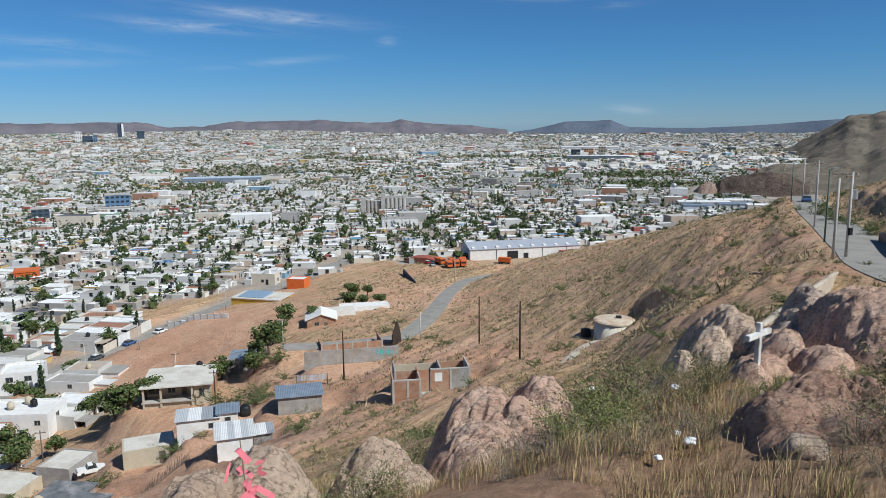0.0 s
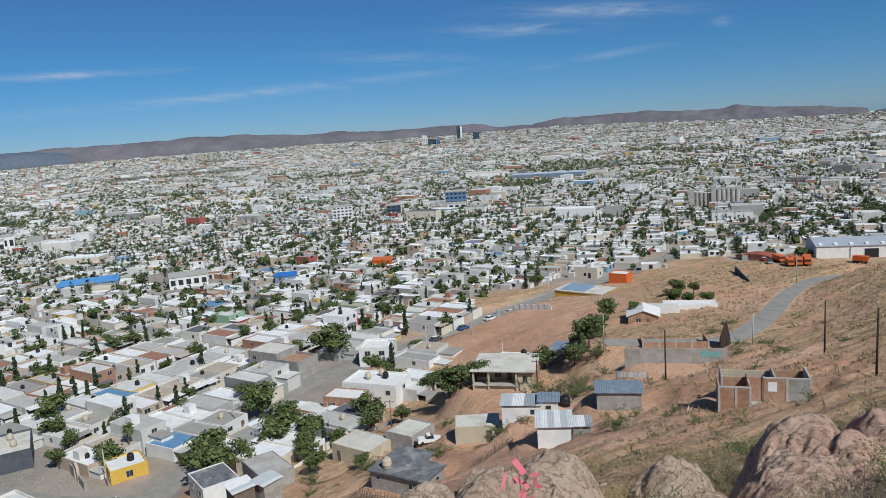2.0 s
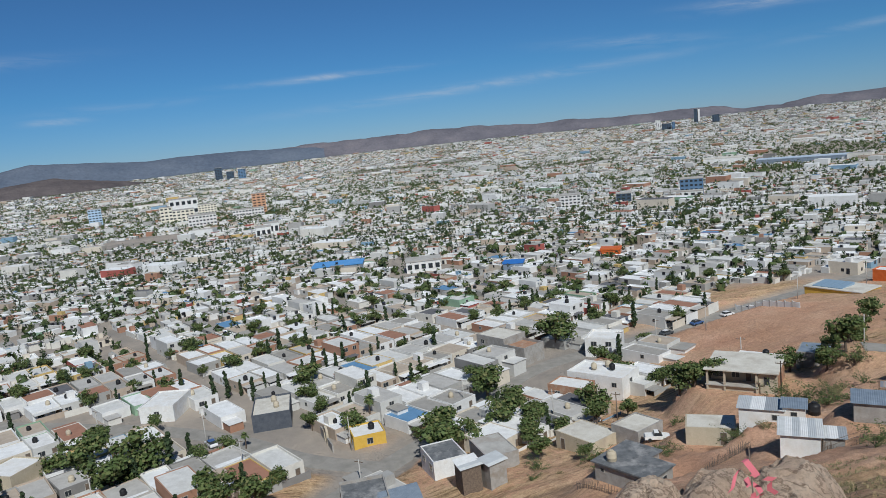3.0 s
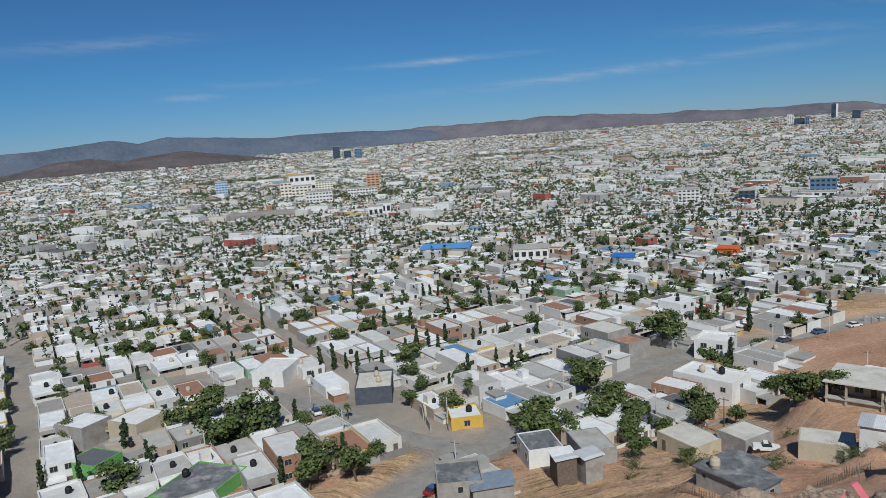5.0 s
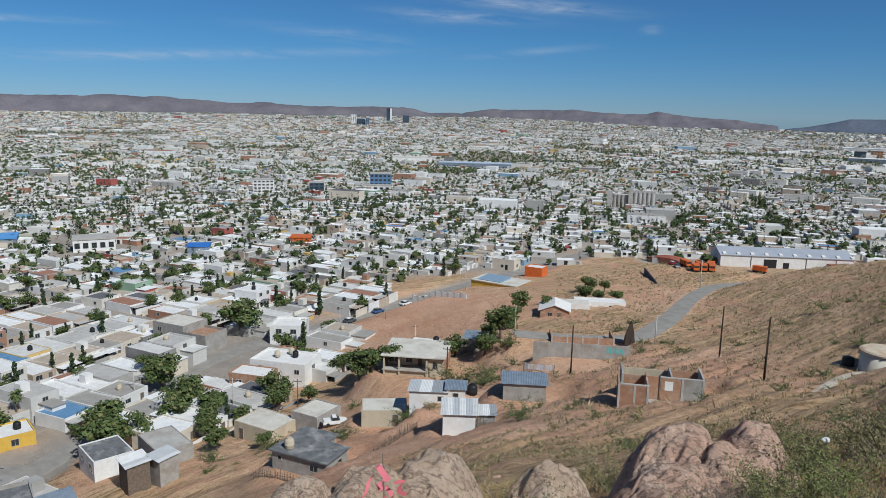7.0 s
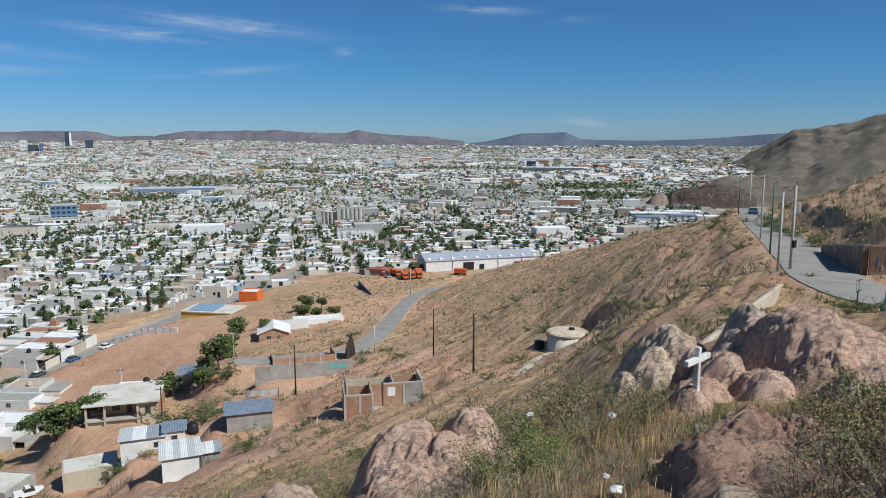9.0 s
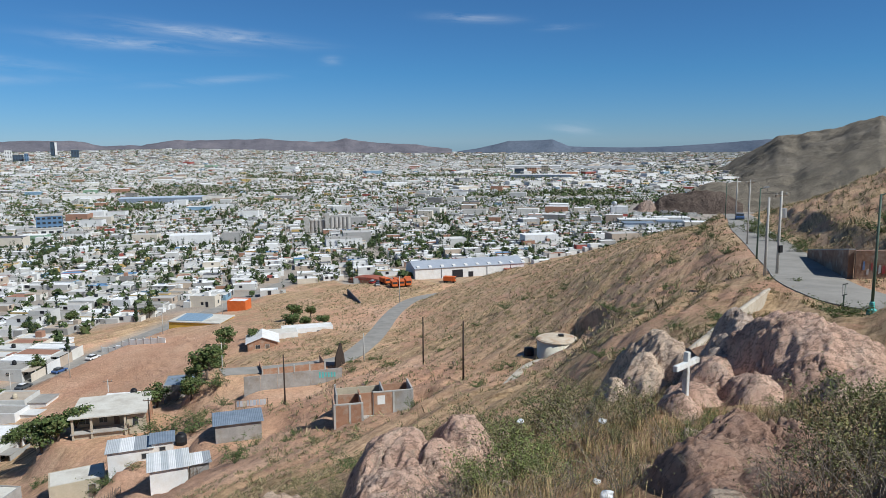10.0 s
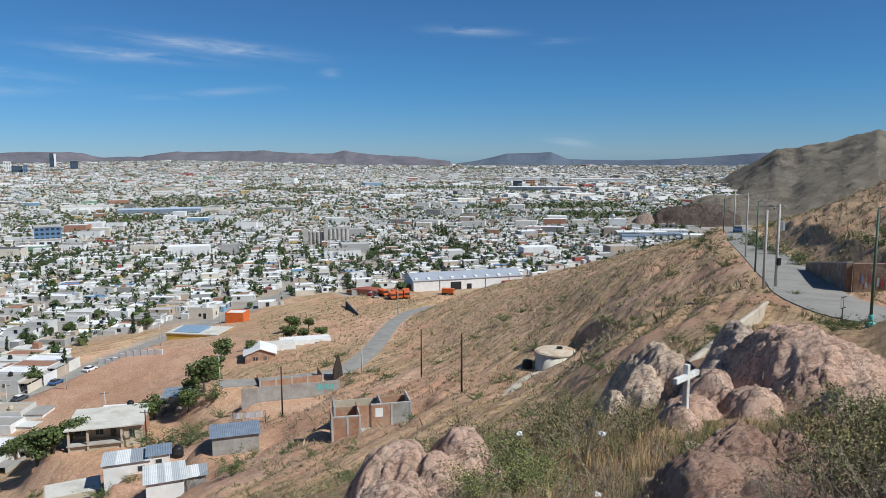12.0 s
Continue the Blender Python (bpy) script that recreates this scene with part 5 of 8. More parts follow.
# ---------------------------------------------------------------- things on the hillside
# unfinished brick house without a roof
def roofless_house():
    t = thing("unfinished_house", -2.2, 91.5, EYE - 34.6, 8, "roofless unfinished house of red brick and grey block", "house")
    def leaf(name, x0, y0, x1, y1, z0, z1, mat):
        return part(name, Geo().box(x0, y0, z0, x1, y1, z1), mat, t)
    leaf("wall", -5.0, -4.0, -1.4, -3.8, -0.6, 2.6, M_BRICK)
    leaf("foundation", -5.1, -4.1, -1.2, -3.7, -3.0, -0.6, M_BLOCK)
    leaf("wall", -5.0, -3.8, -4.8, 0.0, -2.5, 2.6, M_BRICK)
    leaf("wall", -1.6, -3.8, -1.4, -2.2, -2.5, 2.7, M_BRICK)
    leaf("wall", -1.6, -1.0, -1.4, 1.0, -2.0, 2.8, M_BRICK)
    leaf("lintel", -1.6, -2.2, -1.4, -1.0, 2.1, 2.7, M_CONCRETE)
    leaf("wall", -4.4, 0.6, 0.4, 0.8, -1.0, 2.3, M_BRICK)
    leaf("wall", -4.4, 0.8, -4.2, 4.6, -1.0, 2.3, M_BLOCK)
    leaf("wall", -4.2, 4.4, 1.6, 4.6, -1.0, 1.9, M_CREAM)
    leaf("wall", 1.8, 4.4, 5.4, 4.6, -1.0, 2.0, M_BRICK)
    leaf("wall", 0.4, 0.4, 3.0, 0.6, -0.8, 2.3, M_BRICK)
    leaf("wall", 3.0, 0.4, 5.6, 0.6, -0.8, 2.3, M_BLOCK)
    leaf("wall", 5.4, 0.6, 5.6, 4.4, -0.8, 2.6, M_CONCRETE)
    leaf("wall", 1.6, 0.6, 1.8, 4.4, -0.8, 2.5, M_BLOCK)
    for x, y in ((-5.05, -4.05), (-3.2, -4.05), (-1.65, -4.05), (-4.45, 0.55), (0.3, 0.45), (2.9, 0.35), (5.4, 0.35), (5.4, 4.3), (-4.45, 4.4)):
        leaf("pillar", x, y, x + 0.26, y + 0.26, -2.5, 2.46 if y > 0 else 2.66, M_CONCRETE)
    leaf("beam", -5.02, -4.02, -1.38, -3.78, 2.604, 2.75, M_CONCRETE)
    leaf("beam", 0.38, 0.38, 5.62, 0.62, 2.304, 2.45, M_CONCRETE)
    leaf("painted_panel", 0.9, 0.385, 1.9, 0.398, 0.7, 1.9, M_WHITE)
    leaf("floor_slab", -4.8, -3.8, 5.4, 4.4, -1.2, -0.7, M_CONCRETE)
    # red-brown bricks of the front wall, a few courses standing proud
    me = Geo().box(-0.13, -0.014, -0.045, 0.13, 0.002, 0.045).mesh("brick", M_BRICK)
    for r in range(24):
        for k in range(11):
            b = part("brick", me, None, t)
            b.location = (-4.78 + k * 0.3 + (0.15 if r % 2 else 0), -4.002, -0.5 + r * 0.127)


roofless_house()


def round_tank():
    x, y = 25.1, 103.9
    t = thing("reservoir", x, y, EYE - 31.7, 0, "round concrete reservoir with peeling paint and rusty rim", "water tank")
    wallm = surface("peeling_cream_wall", (0.68, 0.62, 0.48), (0.82, 0.78, 0.66), 0.7, dirt=(0.42, 0.30, 0.20))
    rust = surface("rusty_slab", (0.52, 0.40, 0.28), (0.70, 0.62, 0.50), 0.8, dirt=(0.42, 0.22, 0.12))
    part("wall", Geo().lathe([(2.95, -1.5), (2.95, 2.6), (2.8, 2.62)], 40), wallm, t, smooth=True)
    part("rim", Geo().lathe([(2.95, 2.55), (3.06, 2.56), (3.06, 2.75), (2.9, 2.8)], 40), rust, t, "rust-stained concrete rim")
    part("lid", Geo().lathe([(2.9, 2.7), (2.86, 2.86), (1.4, 2.98), (0.2, 3.02)], 40), rust, t)
    part("hatch", Geo().box(0.3, -0.2, 2.95, 1.0, 0.5, 3.3), M_BLACK, t)
    t2 = thing("pipe_box", x - 4.0, y + 1.0, spot(x - 4, y + 1), 20, "black valve drum beside the reservoir", "drum")
    part("drum", Geo().lathe([(0.75, -0.3), (0.78, 0.6), (0.7, 1.1), (0.4, 1.2)], 16), M_BLACK, t2, smooth=True)
    part("base", Geo().box(-1.3, -1.2, -0.5, 1.3, 1.2, -0.05), M_CONCRETE, t2)


round_tank()


def ground_strip(name, pts, half, top, mat, label):
    """A low concrete strip laid on the slope."""
    line = smooth_line([(x, y, 0) for x, y in pts], 10)
    run = np.linspace(0, 1, len(line))
    line[:, 2] = np.polyval(np.polyfit(run, ground(line[:, 0], line[:, 1]), 1 if half < 0.3 else 2), run) - EYE + top
    return ribbon(name, line, half, mat, 0, 1.4, label)


M_PATH = surface("pale_concrete_strip", (0.46, 0.40, 0.32), (0.58, 0.52, 0.43), 0.8, dirt=(0.36, 0.27, 0.19))
ground_strip("retaining_wall", [(10.5, 25), (14, 31), (20, 40), (27, 50), (31.0, 56.5), (34.6, 62)], 0.17, 0.35, M_PATH, "long pale concrete kerb wall down the slope")
ground_strip("pavement", [(14, 82), (18, 91), (22, 99)], 0.5, 0.12, M_PATH, "narrow concrete path down from the reservoir")


# stone and brick wall along the crest road
def road_wall():
    stone = surface("rough_stone_wall", (0.22, 0.13, 0.09), (0.36, 0.23, 0.16), 1.2, fine=5, bump=0.8, dist=0.08, dirt=(0.40, 0.33, 0.27))
    z = EYE - 13.0
    t = thing("stone_wall", 43.8, 65.5, z, 0, "rough red stone retaining wall with a painted face", "wall")
    a, b, c = Vector((0, 0, 0)), Vector((5.9, 16.5, -0.9)), Vector((17, -7.5, 1.2))
    def run(p, q, h0, h1, th=0.5):
        n = Vector((q.y - p.y, p.x - q.x, 0)).normalized() * th
        v = []
        for s, h in ((p, h0), (q, h1)):
            v += [s + Vector((0, 0, -1.5)), s + n + Vector((0, 0, -1.5)), s + n + Vector((0, 0, h)), s + Vector((0, 0, h))]
        return Geo().add(v, [(0, 1, 2, 3), (7, 6, 5, 4), (0, 4, 5, 1), (1, 5, 6, 2), (2, 6, 7, 3), (3, 7, 4, 0)])
    part("side_wall", run(a, b, 2.7, 1.0), stone, t)
    part("front_wall", run(a + Vector((0.5, -0.2, 0)), c, 2.7, 2.4), stone, t)
    part("coping", run(a + Vector((0, 0, 4.2)), b + Vector((0, 0, 2.5)), -1.38, -1.38, 0.6), M_CONCRETE, t)
    # sprayed strokes that cannot be read
    cols = [surface("spray_blue", (0.16, 0.24, 0.42), (0.22, 0.30, 0.48), 3), surface("spray_pale", (0.5, 0.5, 0.52), (0.6, 0.6, 0.62), 3), surface("spray_red", (0.4, 0.08, 0.08), (0.5, 0.12, 0.12), 3)]
    rng = np.random.default_rng(4)
    way = (c - a).normalized()
    nrm = Vector((way.y, -way.x, 0)).normalized()
    for k in range(40):
        p = a + Vector((0.5, -0.2, 0)) + way * (0.7 + k * 0.33)
        q = p + nrm * 0.512 + Vector((0, 0, rng.uniform(0.6, 1.3)))
        w, hgt = rng.uniform(0.05, 0.14), rng.uniform(0.15, 0.42)
        v = [q - way * w - Vector((0, 0, hgt)), q + way * w - Vector((0, 0, hgt * 0.8)), q + way * w * 0.8 + Vector((0, 0, hgt)), q - way * w * 0.7 + Vector((0, 0, hgt))]
        v += [p2 + nrm * 0.012 for p2 in v]
        part("sprayed_stroke", Geo().add(v, [(4, 5, 6, 7), (3, 2, 1, 0), (0, 1, 5, 4), (1, 2, 6, 5), (2, 3, 7, 6), (3, 0, 4, 7)]), cols[k % 3], t)


road_wall()


# grey block wall with sprayed letters, brick shell and palisade below the lower road
def block_wall():
    t = thing("block_wall", -17.6, 132.5, EYE - 44.4, 12, "long grey block wall with a turquoise sprayed mark", "wall")
    for k in range(6):
        part("wall_panel", Geo().box(-9 + k * 3.0, -0.1, -2.5, -6.04 + k * 3.0, 0.1, 2.2 + 0.08 * (k % 2)), M_BLOCK, t)
    teal = M_TEAL
    rng = np.random.default_rng(8)
    for k in range(6):
        part("sprayed_stroke", Geo().box(4.6 + k * 0.55, -0.118, 0.6 + rng.uniform(0, 0.3), 4.95 + k * 0.55, -0.104, 1.7 + rng.uniform(-0.2, 0.2)), teal, t)
    s = thing("brick_shell", -19.5, 147.5, EYE - 48.0, 16, "low red brick shell of an unfinished house", "house")
    part("wall", Geo().box(-6.5, -0.1, -2, 6.5, 0.1, 2.4), M_BRICK, s)
    part("wall", Geo().box(-6.5, 0.1, -2, -6.3, 6, 2.2), M_BRICK, s)
    part("wall", Geo().box(6.3, 0.1, -2, 6.5, 6, 2.4), M_BRICK, s)
    for k in range(5):
        part("pillar", Geo().box(-6.6 + k * 3.2, -0.16, -2, -6.3 + k * 3.2, 0.16, 2.7), M_CONCRETE, s)
    w = thing("dark_gable_wall", -10.5, 152.5, EYE - 47.2, 70, "dark weathered end wall of a fallen shed", "wall")
    part("wall", Geo().prism([(-2.6, -1), (2.6, -1), (1.8, 2.0), (0.4, 4.8), (-0.8, 3.6), (-2.2, 2.2)], 0.3), M_CREOSOTE, w)
    d = thing("retaining_wall", -13.2, 271, EYE - 59.6, 0, "long dark retaining wall of the truck yard", "wall")
    n = 10
    for k in range(n):
        x0, y0 = -3.4 + k * 0.62, 15.5 - k * 3.1
        part("wall_panel", Geo().add([(x0, y0, -3), (x0 + 0.6, y0 - 3.05, -3), (x0 + 0.9, y0 - 3.0, -3), (x0 + 0.3, y0 + 0.05, -3), (x0, y0, 1.8 + 0.15 * k), (x0 + 0.6, y0 - 3.05, 1.9 + 0.15 * k), (x0 + 0.9, y0 - 3.0, 1.9 + 0.15 * k), (x0 + 0.3, y0 + 0.05, 1.8 + 0.15 * k)],
                                      [(3, 2, 1, 0), (4, 5, 6, 7), (0, 1, 5, 4), (1, 2, 6, 5), (2, 3, 7, 6), (3, 0, 4, 7)]), M_SLATE, d)


block_wall()


# picket fences of sticks by the huts
def stick_fence(ends, label, seed):
    (x0, y0), (x1, y1) = ends
    t = thing("fence", x0, y0, spot(x0, y0), 0, label, "fence", "stick fences")
    rng = np.random.default_rng(seed)
    run = math.hypot(x1 - x0, y1 - y0)
    n = int(run / 0.28)
    z0 = spot(x0, y0)
    for k in range(n + 1):
        u = k / n
        zz = spot(x0 + (x1 - x0) * u, y0 + (y1 - y0) * u) - z0
        a = Vector(((x1 - x0) * u, (y1 - y0) * u, zz - 0.3))
        part("stick", Geo().tube(a, a + Vector((rng.normal(0, 0.06), rng.normal(0, 0.06), rng.uniform(1.2, 1.9))), 0.045, 0.03, 5), M_WOOD, t)
    for up in (0.45, 1.0):
        part("rail", Geo().tube((0, 0, up), (x1 - x0, y1 - y0, spot(x1, y1) - z0 + up), 0.03, 0.03, 5), M_WOOD, t)


stick_fence(((-55.5, 81.6), (-47.5, 80.6)), "rough stick fence before the grey house", 5)
stick_fence(((-40.5, 84.0), (-37.0, 98.0)), "leaning stick fence beside the white hut", 6)
stick_fence(((-24.0, 85.0), (-22.0, 97.0)), "brushwood stick fence behind the white hut", 7)


def washing_line(x0, y0, x1, y1):
    z0 = spot(x0, y0)
    t = thing("clothesline", x0, y0, z0, 0, "clothesline with pale and coloured washing between posts", "clothesline")
    dz = spot(x1, y1) - z0
    for u in (0.0, 1.0):
        part("post", Geo().tube(((x1 - x0) * u, (y1 - y0) * u, dz * u - 0.4), ((x1 - x0) * u, (y1 - y0) * u, dz * u + 2.0), 0.05, 0.05, 6), M_WOOD, t)
    part("line", Geo().tube((0, 0, 1.9), (x1 - x0, y1 - y0, dz + 1.9), 0.012, 0.012, 4), M_BLACK, t)
    cloth = by_island("washing", [(0, (0.75, 0.75, 0.76)), (0.4, (0.55, 0.60, 0.68)), (0.6, (0.60, 0.25, 0.22)), (0.75, (0.25, 0.35, 0.55)), (0.88, (0.7, 0.62, 0.5))], 0.9, 2.0, True)
    turn = math.degrees(math.atan2(y1 - y0, x1 - x0))
    for k in range(9):
        u = (k + 0.7) / 9.6
        g = Geo().prism([(-0.24, -1.0), (-0.1, -1.06), (0.12, -0.96), (0.25, -1.02), (0.23, 0.0), (-0.23, 0.0)], 0.03)
        part("garment", g, cloth, t).matrix_basis = pose((x1 - x0) * u, (y1 - y0) * u, dz * u + 1.89, 0, 0, turn + 6 * (k % 3 - 1))


washing_line(-26.1, 121.7, -20.5, 120.7)
# poles
def utility_pole(x, y, h, mat, label, r=0.14, arms=1, rz=0, transformer=False, z=None):
    t = thing("utility_pole", x, y, spot(x, y) if z is None else z, rz, label, "pole", "utility poles")
    part("shaft", Geo().tube((0, 0, -1), (0, 0, h), r, r * 0.7, 10), mat, t, smooth=True)
    for k in range(arms):
        part("crossarm", Geo().box(-0.9, -0.06, h - 0.5 - k * 0.9, 0.9, 0.06, h - 0.38 - k * 0.9), M_WOOD, t)
        for s in (-0.75, 0.0, 0.75):
            part("insulator", Geo().lathe([(0.05, 0), (0.07, 0.06), (0.04, 0.14), (0.06, 0.2), (0.02, 0.24)], 8), M_CONCRETE, t).location = (s, 0, h - 0.38 - k * 0.9)
    if transformer:
        part("transformer", Geo().tube((0.45, 0, h - 2.6), (0.45, 0, h - 1.7), 0.3, 0.3, 12), M_GALV, t, "grey transformer drum")
        part("meter_box", Geo().box(-0.2, -0.35, 2.2, 0.2, -0.14, 2.9), M_BLACK, t)
    return t


def street_lamp(x, y, h, mat, label, rz=0, base=True):
    t = thing("street_lamp", x, y, spot(x, y), rz, label, "street lamp", "street lamps")
    part("pole", Geo().tube((0, 0, -0.5), (0, 0, h), 0.11, 0.07, 10), mat, t, smooth=True)
    part("arm", Geo().tube((0, 0, h - 0.05), (0.5, 0, h + 0.12), 0.05, 0.04, 8), mat, t)
    part("lamp_head", Geo().add([(0.3, -0.12, h + 0.04), (0.95, -0.1, h + 0.14), (0.95, 0.1, h + 0.14), (0.3, 0.12, h + 0.04), (0.35, -0.1, h + 0.18), (0.9, -0.08, h + 0.24), (0.9, 0.08, h + 0.24), (0.35, 0.1, h + 0.18)],
                                [(3, 2, 1, 0), (4, 5, 6, 7), (0, 1, 5, 4), (1, 2, 6, 5), (2, 3, 7, 6), (3, 0, 4, 7)]), M_GALV, t)
    if base:
        part("base", Geo().lathe([(0.34, -0.4), (0.32, 0.35), (0.2, 0.42), (0.16, 0.85), (0.12, 0.9)], 12), M_TEAL, t, "teal painted concrete base")
    return t


street_lamp(32.4, 45.6, 8.0, M_POLE_GREEN, "green street lamp with a teal base beside the crest road", -20)
street_lamp(43.0, 81.0, 8.2, M_POLE_GREEN, "green street lamp beside the crest road", -20, False)
street_lamp(74.2, 154.5, 8.2, M_POLE_GREEN, "green street lamp at the road crest", -20, False)
M_CPOLE = surface("concrete_pole", (0.42, 0.40, 0.37), (0.54, 0.52, 0.48), 3.0)
utility_pole(36.6, 67.2, 7.6, M_CPOLE, "pale concrete utility pole at the road edge", 0.15, 0)
utility_pole(38.6, 68.6, 8.2, M_CPOLE, "pale concrete utility pole with transformer and boxes", 0.16, 1, 25, True)
utility_pole(51, 99, 9.2, M_CPOLE, "slender utility pole along the crest road", 0.12, 1, 25)
utility_pole(77.2, 155.8, 9.5, M_CPOLE, "pale utility pole at the road crest", 0.17, 1, 25)
utility_pole(82.5, 160.5, 7.0, M_CPOLE, "short pale utility pole at the road crest", 0.15, 0, 25)
utility_pole(10.4, 96.8, 8.4, M_CREOSOTE, "tarred dark timber utility pole on the slope", 0.15, 0)
utility_pole(6.3, 128.0, 8.8, M_CREOSOTE, "tarred dark timber utility pole on the slope", 0.15, 0)
utility_pole(-17.3, 118.7, 8.4, M_CREOSOTE, "tarred dark timber utility pole beside the huts", 0.15, 0)
utility_pole(-5.2, 149.5, 6.2, M_CPOLE, "short pale pole beside the lower road", 0.14, 0)
utility_pole(3.8, 252, 9.5, M_CPOLE, "tall pale pole beside the lower road", 0.17, 1)
utility_pole(-42.5, 127.5, 7.5, M_CREOSOTE, "dark timber pole before the cream house", 0.14, 1, 10)
utility_pole(-70, 118, 7.5, M_WOOD, "timber pole beside the dirt lane", 0.13, 1, 10)
for x, y in ((-84, 192), (-92, 178), (-97, 167), (-72, 232), (-60, 262), (-112, 120), (-98, 76), (-118, 90), (-150, 74), (-180, 62), (-37, 160), (-60, 155), (-85, 118), (-128, 70), (-140, 45)):
    utility_pole(x, y, 7.6, M_CPOLE, "pale street utility pole among the houses", 0.13, 1, 15)


def road_sign():
    t = thing("road_sign", 31.2, 46.8, spot(31.2, 46.8), 30, "small road sign on a green post seen from behind", "sign")
    part("post", Geo().tube((0, 0, -0.4), (0, 0, 1.9), 0.05, 0.05, 8), M_POLE_GREEN, t)
    part("plate", Geo().box(-0.3, -0.03, 1.25, 0.3, 0.0, 1.95), M_GALV, t)
    part("frame", Geo().box(-0.33, -0.045, 1.2, 0.33, -0.034, 1.26).box(-0.33, -0.045, 1.94, 0.33, -0.034, 2.0), M_BLACK, t)


road_sign()
# wires between the poles
M_WIRE = plain("black_cable", (0.02, 0.02, 0.02), 0.6)


def cable(p, q, sag):
    t = thing("cable", p[0], p[1], p[2], 0, "thin black overhead cable between poles", "cable", "overhead cables")
    g = Geo()
    a, b = Vector((0, 0, 0)), Vector(q) - Vector(p)
    pts = [a.lerp(b, s / 12) - Vector((0, 0, sag * 4 * (s / 12) * (1 - s / 12))) for s in range(13)]
    for u, w in zip(pts, pts[1:]):
        g.tube(u, w, 0.014, 0.014, 4)
    part("strand", g, M_WIRE, t)


for dx in (-0.7, 0.0, 0.7):
    cable((38.6 + dx, 68.6 - dx * 0.4, spot(38.6, 68.6) + 8.05), (51 + dx, 99 - dx * 0.4, spot(51, 99) + 9.05), 0.7)
    cable((51 + dx, 99 - dx * 0.4, spot(51, 99) + 9.05), (77.2 + dx, 155.8 - dx * 0.4, spot(77.2, 155.8) + 9.35), 1.0)

# ---------------------------------------------------------------- warehouse, yard and parked machines
def warehouse():
    t = thing("warehouse", 36.5, 344.0, EYE - 62.7, 12.5, "long white warehouse with a blue-grey metal roof", "warehouse")
    w, d = 54.0, 18.0
    part("wall", Geo().box(-w / 2, -d / 2, -2, w / 2, d / 2, 4.7), M_WHITE, t)
    for s in (-1, 1):
        g = Geo().add([(-w / 2 - 0.4, s * (d / 2 + 0.4), 4.6), (w / 2 + 0.4, s * (d / 2 + 0.4), 4.6), (w / 2 + 0.4, 0, 6.9), (-w / 2 - 0.4, 0, 6.9),
                       (-w / 2 - 0.4, s * (d / 2 + 0.4), 4.8), (w / 2 + 0.4, s * (d / 2 + 0.4), 4.8), (w / 2 + 0.4, 0, 7.1), (-w / 2 - 0.4, 0, 7.1)],
                      [(3, 2, 1, 0), (4, 5, 6, 7), (0, 1, 5, 4), (1, 2, 6, 5), (2, 3, 7, 6), (3, 0, 4, 7)])
        part("roof_slope", g, surface("warehouse_roof", (0.34, 0.37, 0.42), (0.42, 0.45, 0.50), 0.2, 0.6), t)
    for s in (-1, 1):
        part("gable", Geo().add([(s * w / 2, -d / 2, 4.3), (s * w / 2, d / 2, 4.3), (s * w / 2, 0, 7.0), (s * (w / 2 - 0.2), -d / 2, 4.3), (s * (w / 2 - 0.2), d / 2, 4.3), (s * (w / 2 - 0.2), 0, 7.0)],
                                [(0, 1, 2), (5, 4, 3), (0, 3, 4, 1), (1, 4, 5, 2), (2, 5, 3, 0)]), M_WHITE, t)
    for k in range(10):
        part("skylight", Geo().add([(-26 + k * 5.8, -8.6, 5.40), (-24.6 + k * 5.8, -8.6, 5.40), (-24.6 + k * 5.8, -6.6, 5.80), (-26 + k * 5.8, -6.6, 5.80), (-26 + k * 5.8, -8.6, 5.0), (-24.6 + k * 5.8, -8.6, 5.0), (-24.6 + k * 5.8, -6.6, 5.5), (-26 + k * 5.8, -6.6, 5.5)],
                                   [(0, 1, 2, 3), (0, 4, 5, 1), (1, 5, 6, 2), (2, 6, 7, 3), (3, 7, 4, 0)]), M_WHITE, t)
    # no opening is cut: near-black panels paint the shade inside the gates
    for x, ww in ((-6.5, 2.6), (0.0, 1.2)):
        part("gate", Geo().box(x - ww, -d / 2 - 0.08, -0.5, x + ww, -d / 2 + 0.02, 3.4 if ww > 2 else 2.2), M_DARK, t, "near-black panel for the shade inside an open gate")
    for x in (-14.5, 8.0, 20.0):
        part("downpipe", Geo().box(x, -d / 2 - 0.2, -1, x + 0.2, -d / 2, 4.2), M_SLATE, t)
    a = thing("shed", 61.5, 336.5, EYE - 62.6, 12.5, "low shed with a red roof beside the warehouse", "shed")
    part("wall", Geo().box(-5.5, -4, -2, 5.5, 4, 2.2), M_RED_ROOF, a)
    part("roof", Geo().box(-6.2, -4.6, 2.204, 6.2, 4.6, 2.6), M_RED_ROOF, a)
    b = thing("shed", -9, 331, EYE - 64.2, -24, "long low shed with curved red roof in the yard", "shed")
    part("wall", Geo().box(-9, -3.4, -1.5, 9, 3.4, 1.8), M_BRICK, b)
    arc = [(-9.4, 1.81)] + [(-9.4 + 18.8 * s, 1.9 + 1.3 * math.sin(math.pi * s)) for s in np.linspace(0, 1, 12)] + [(9.4, 1.81)]
    part("roof", Geo().prism(arc, 7.6), M_RED_ROOF, b)


warehouse()


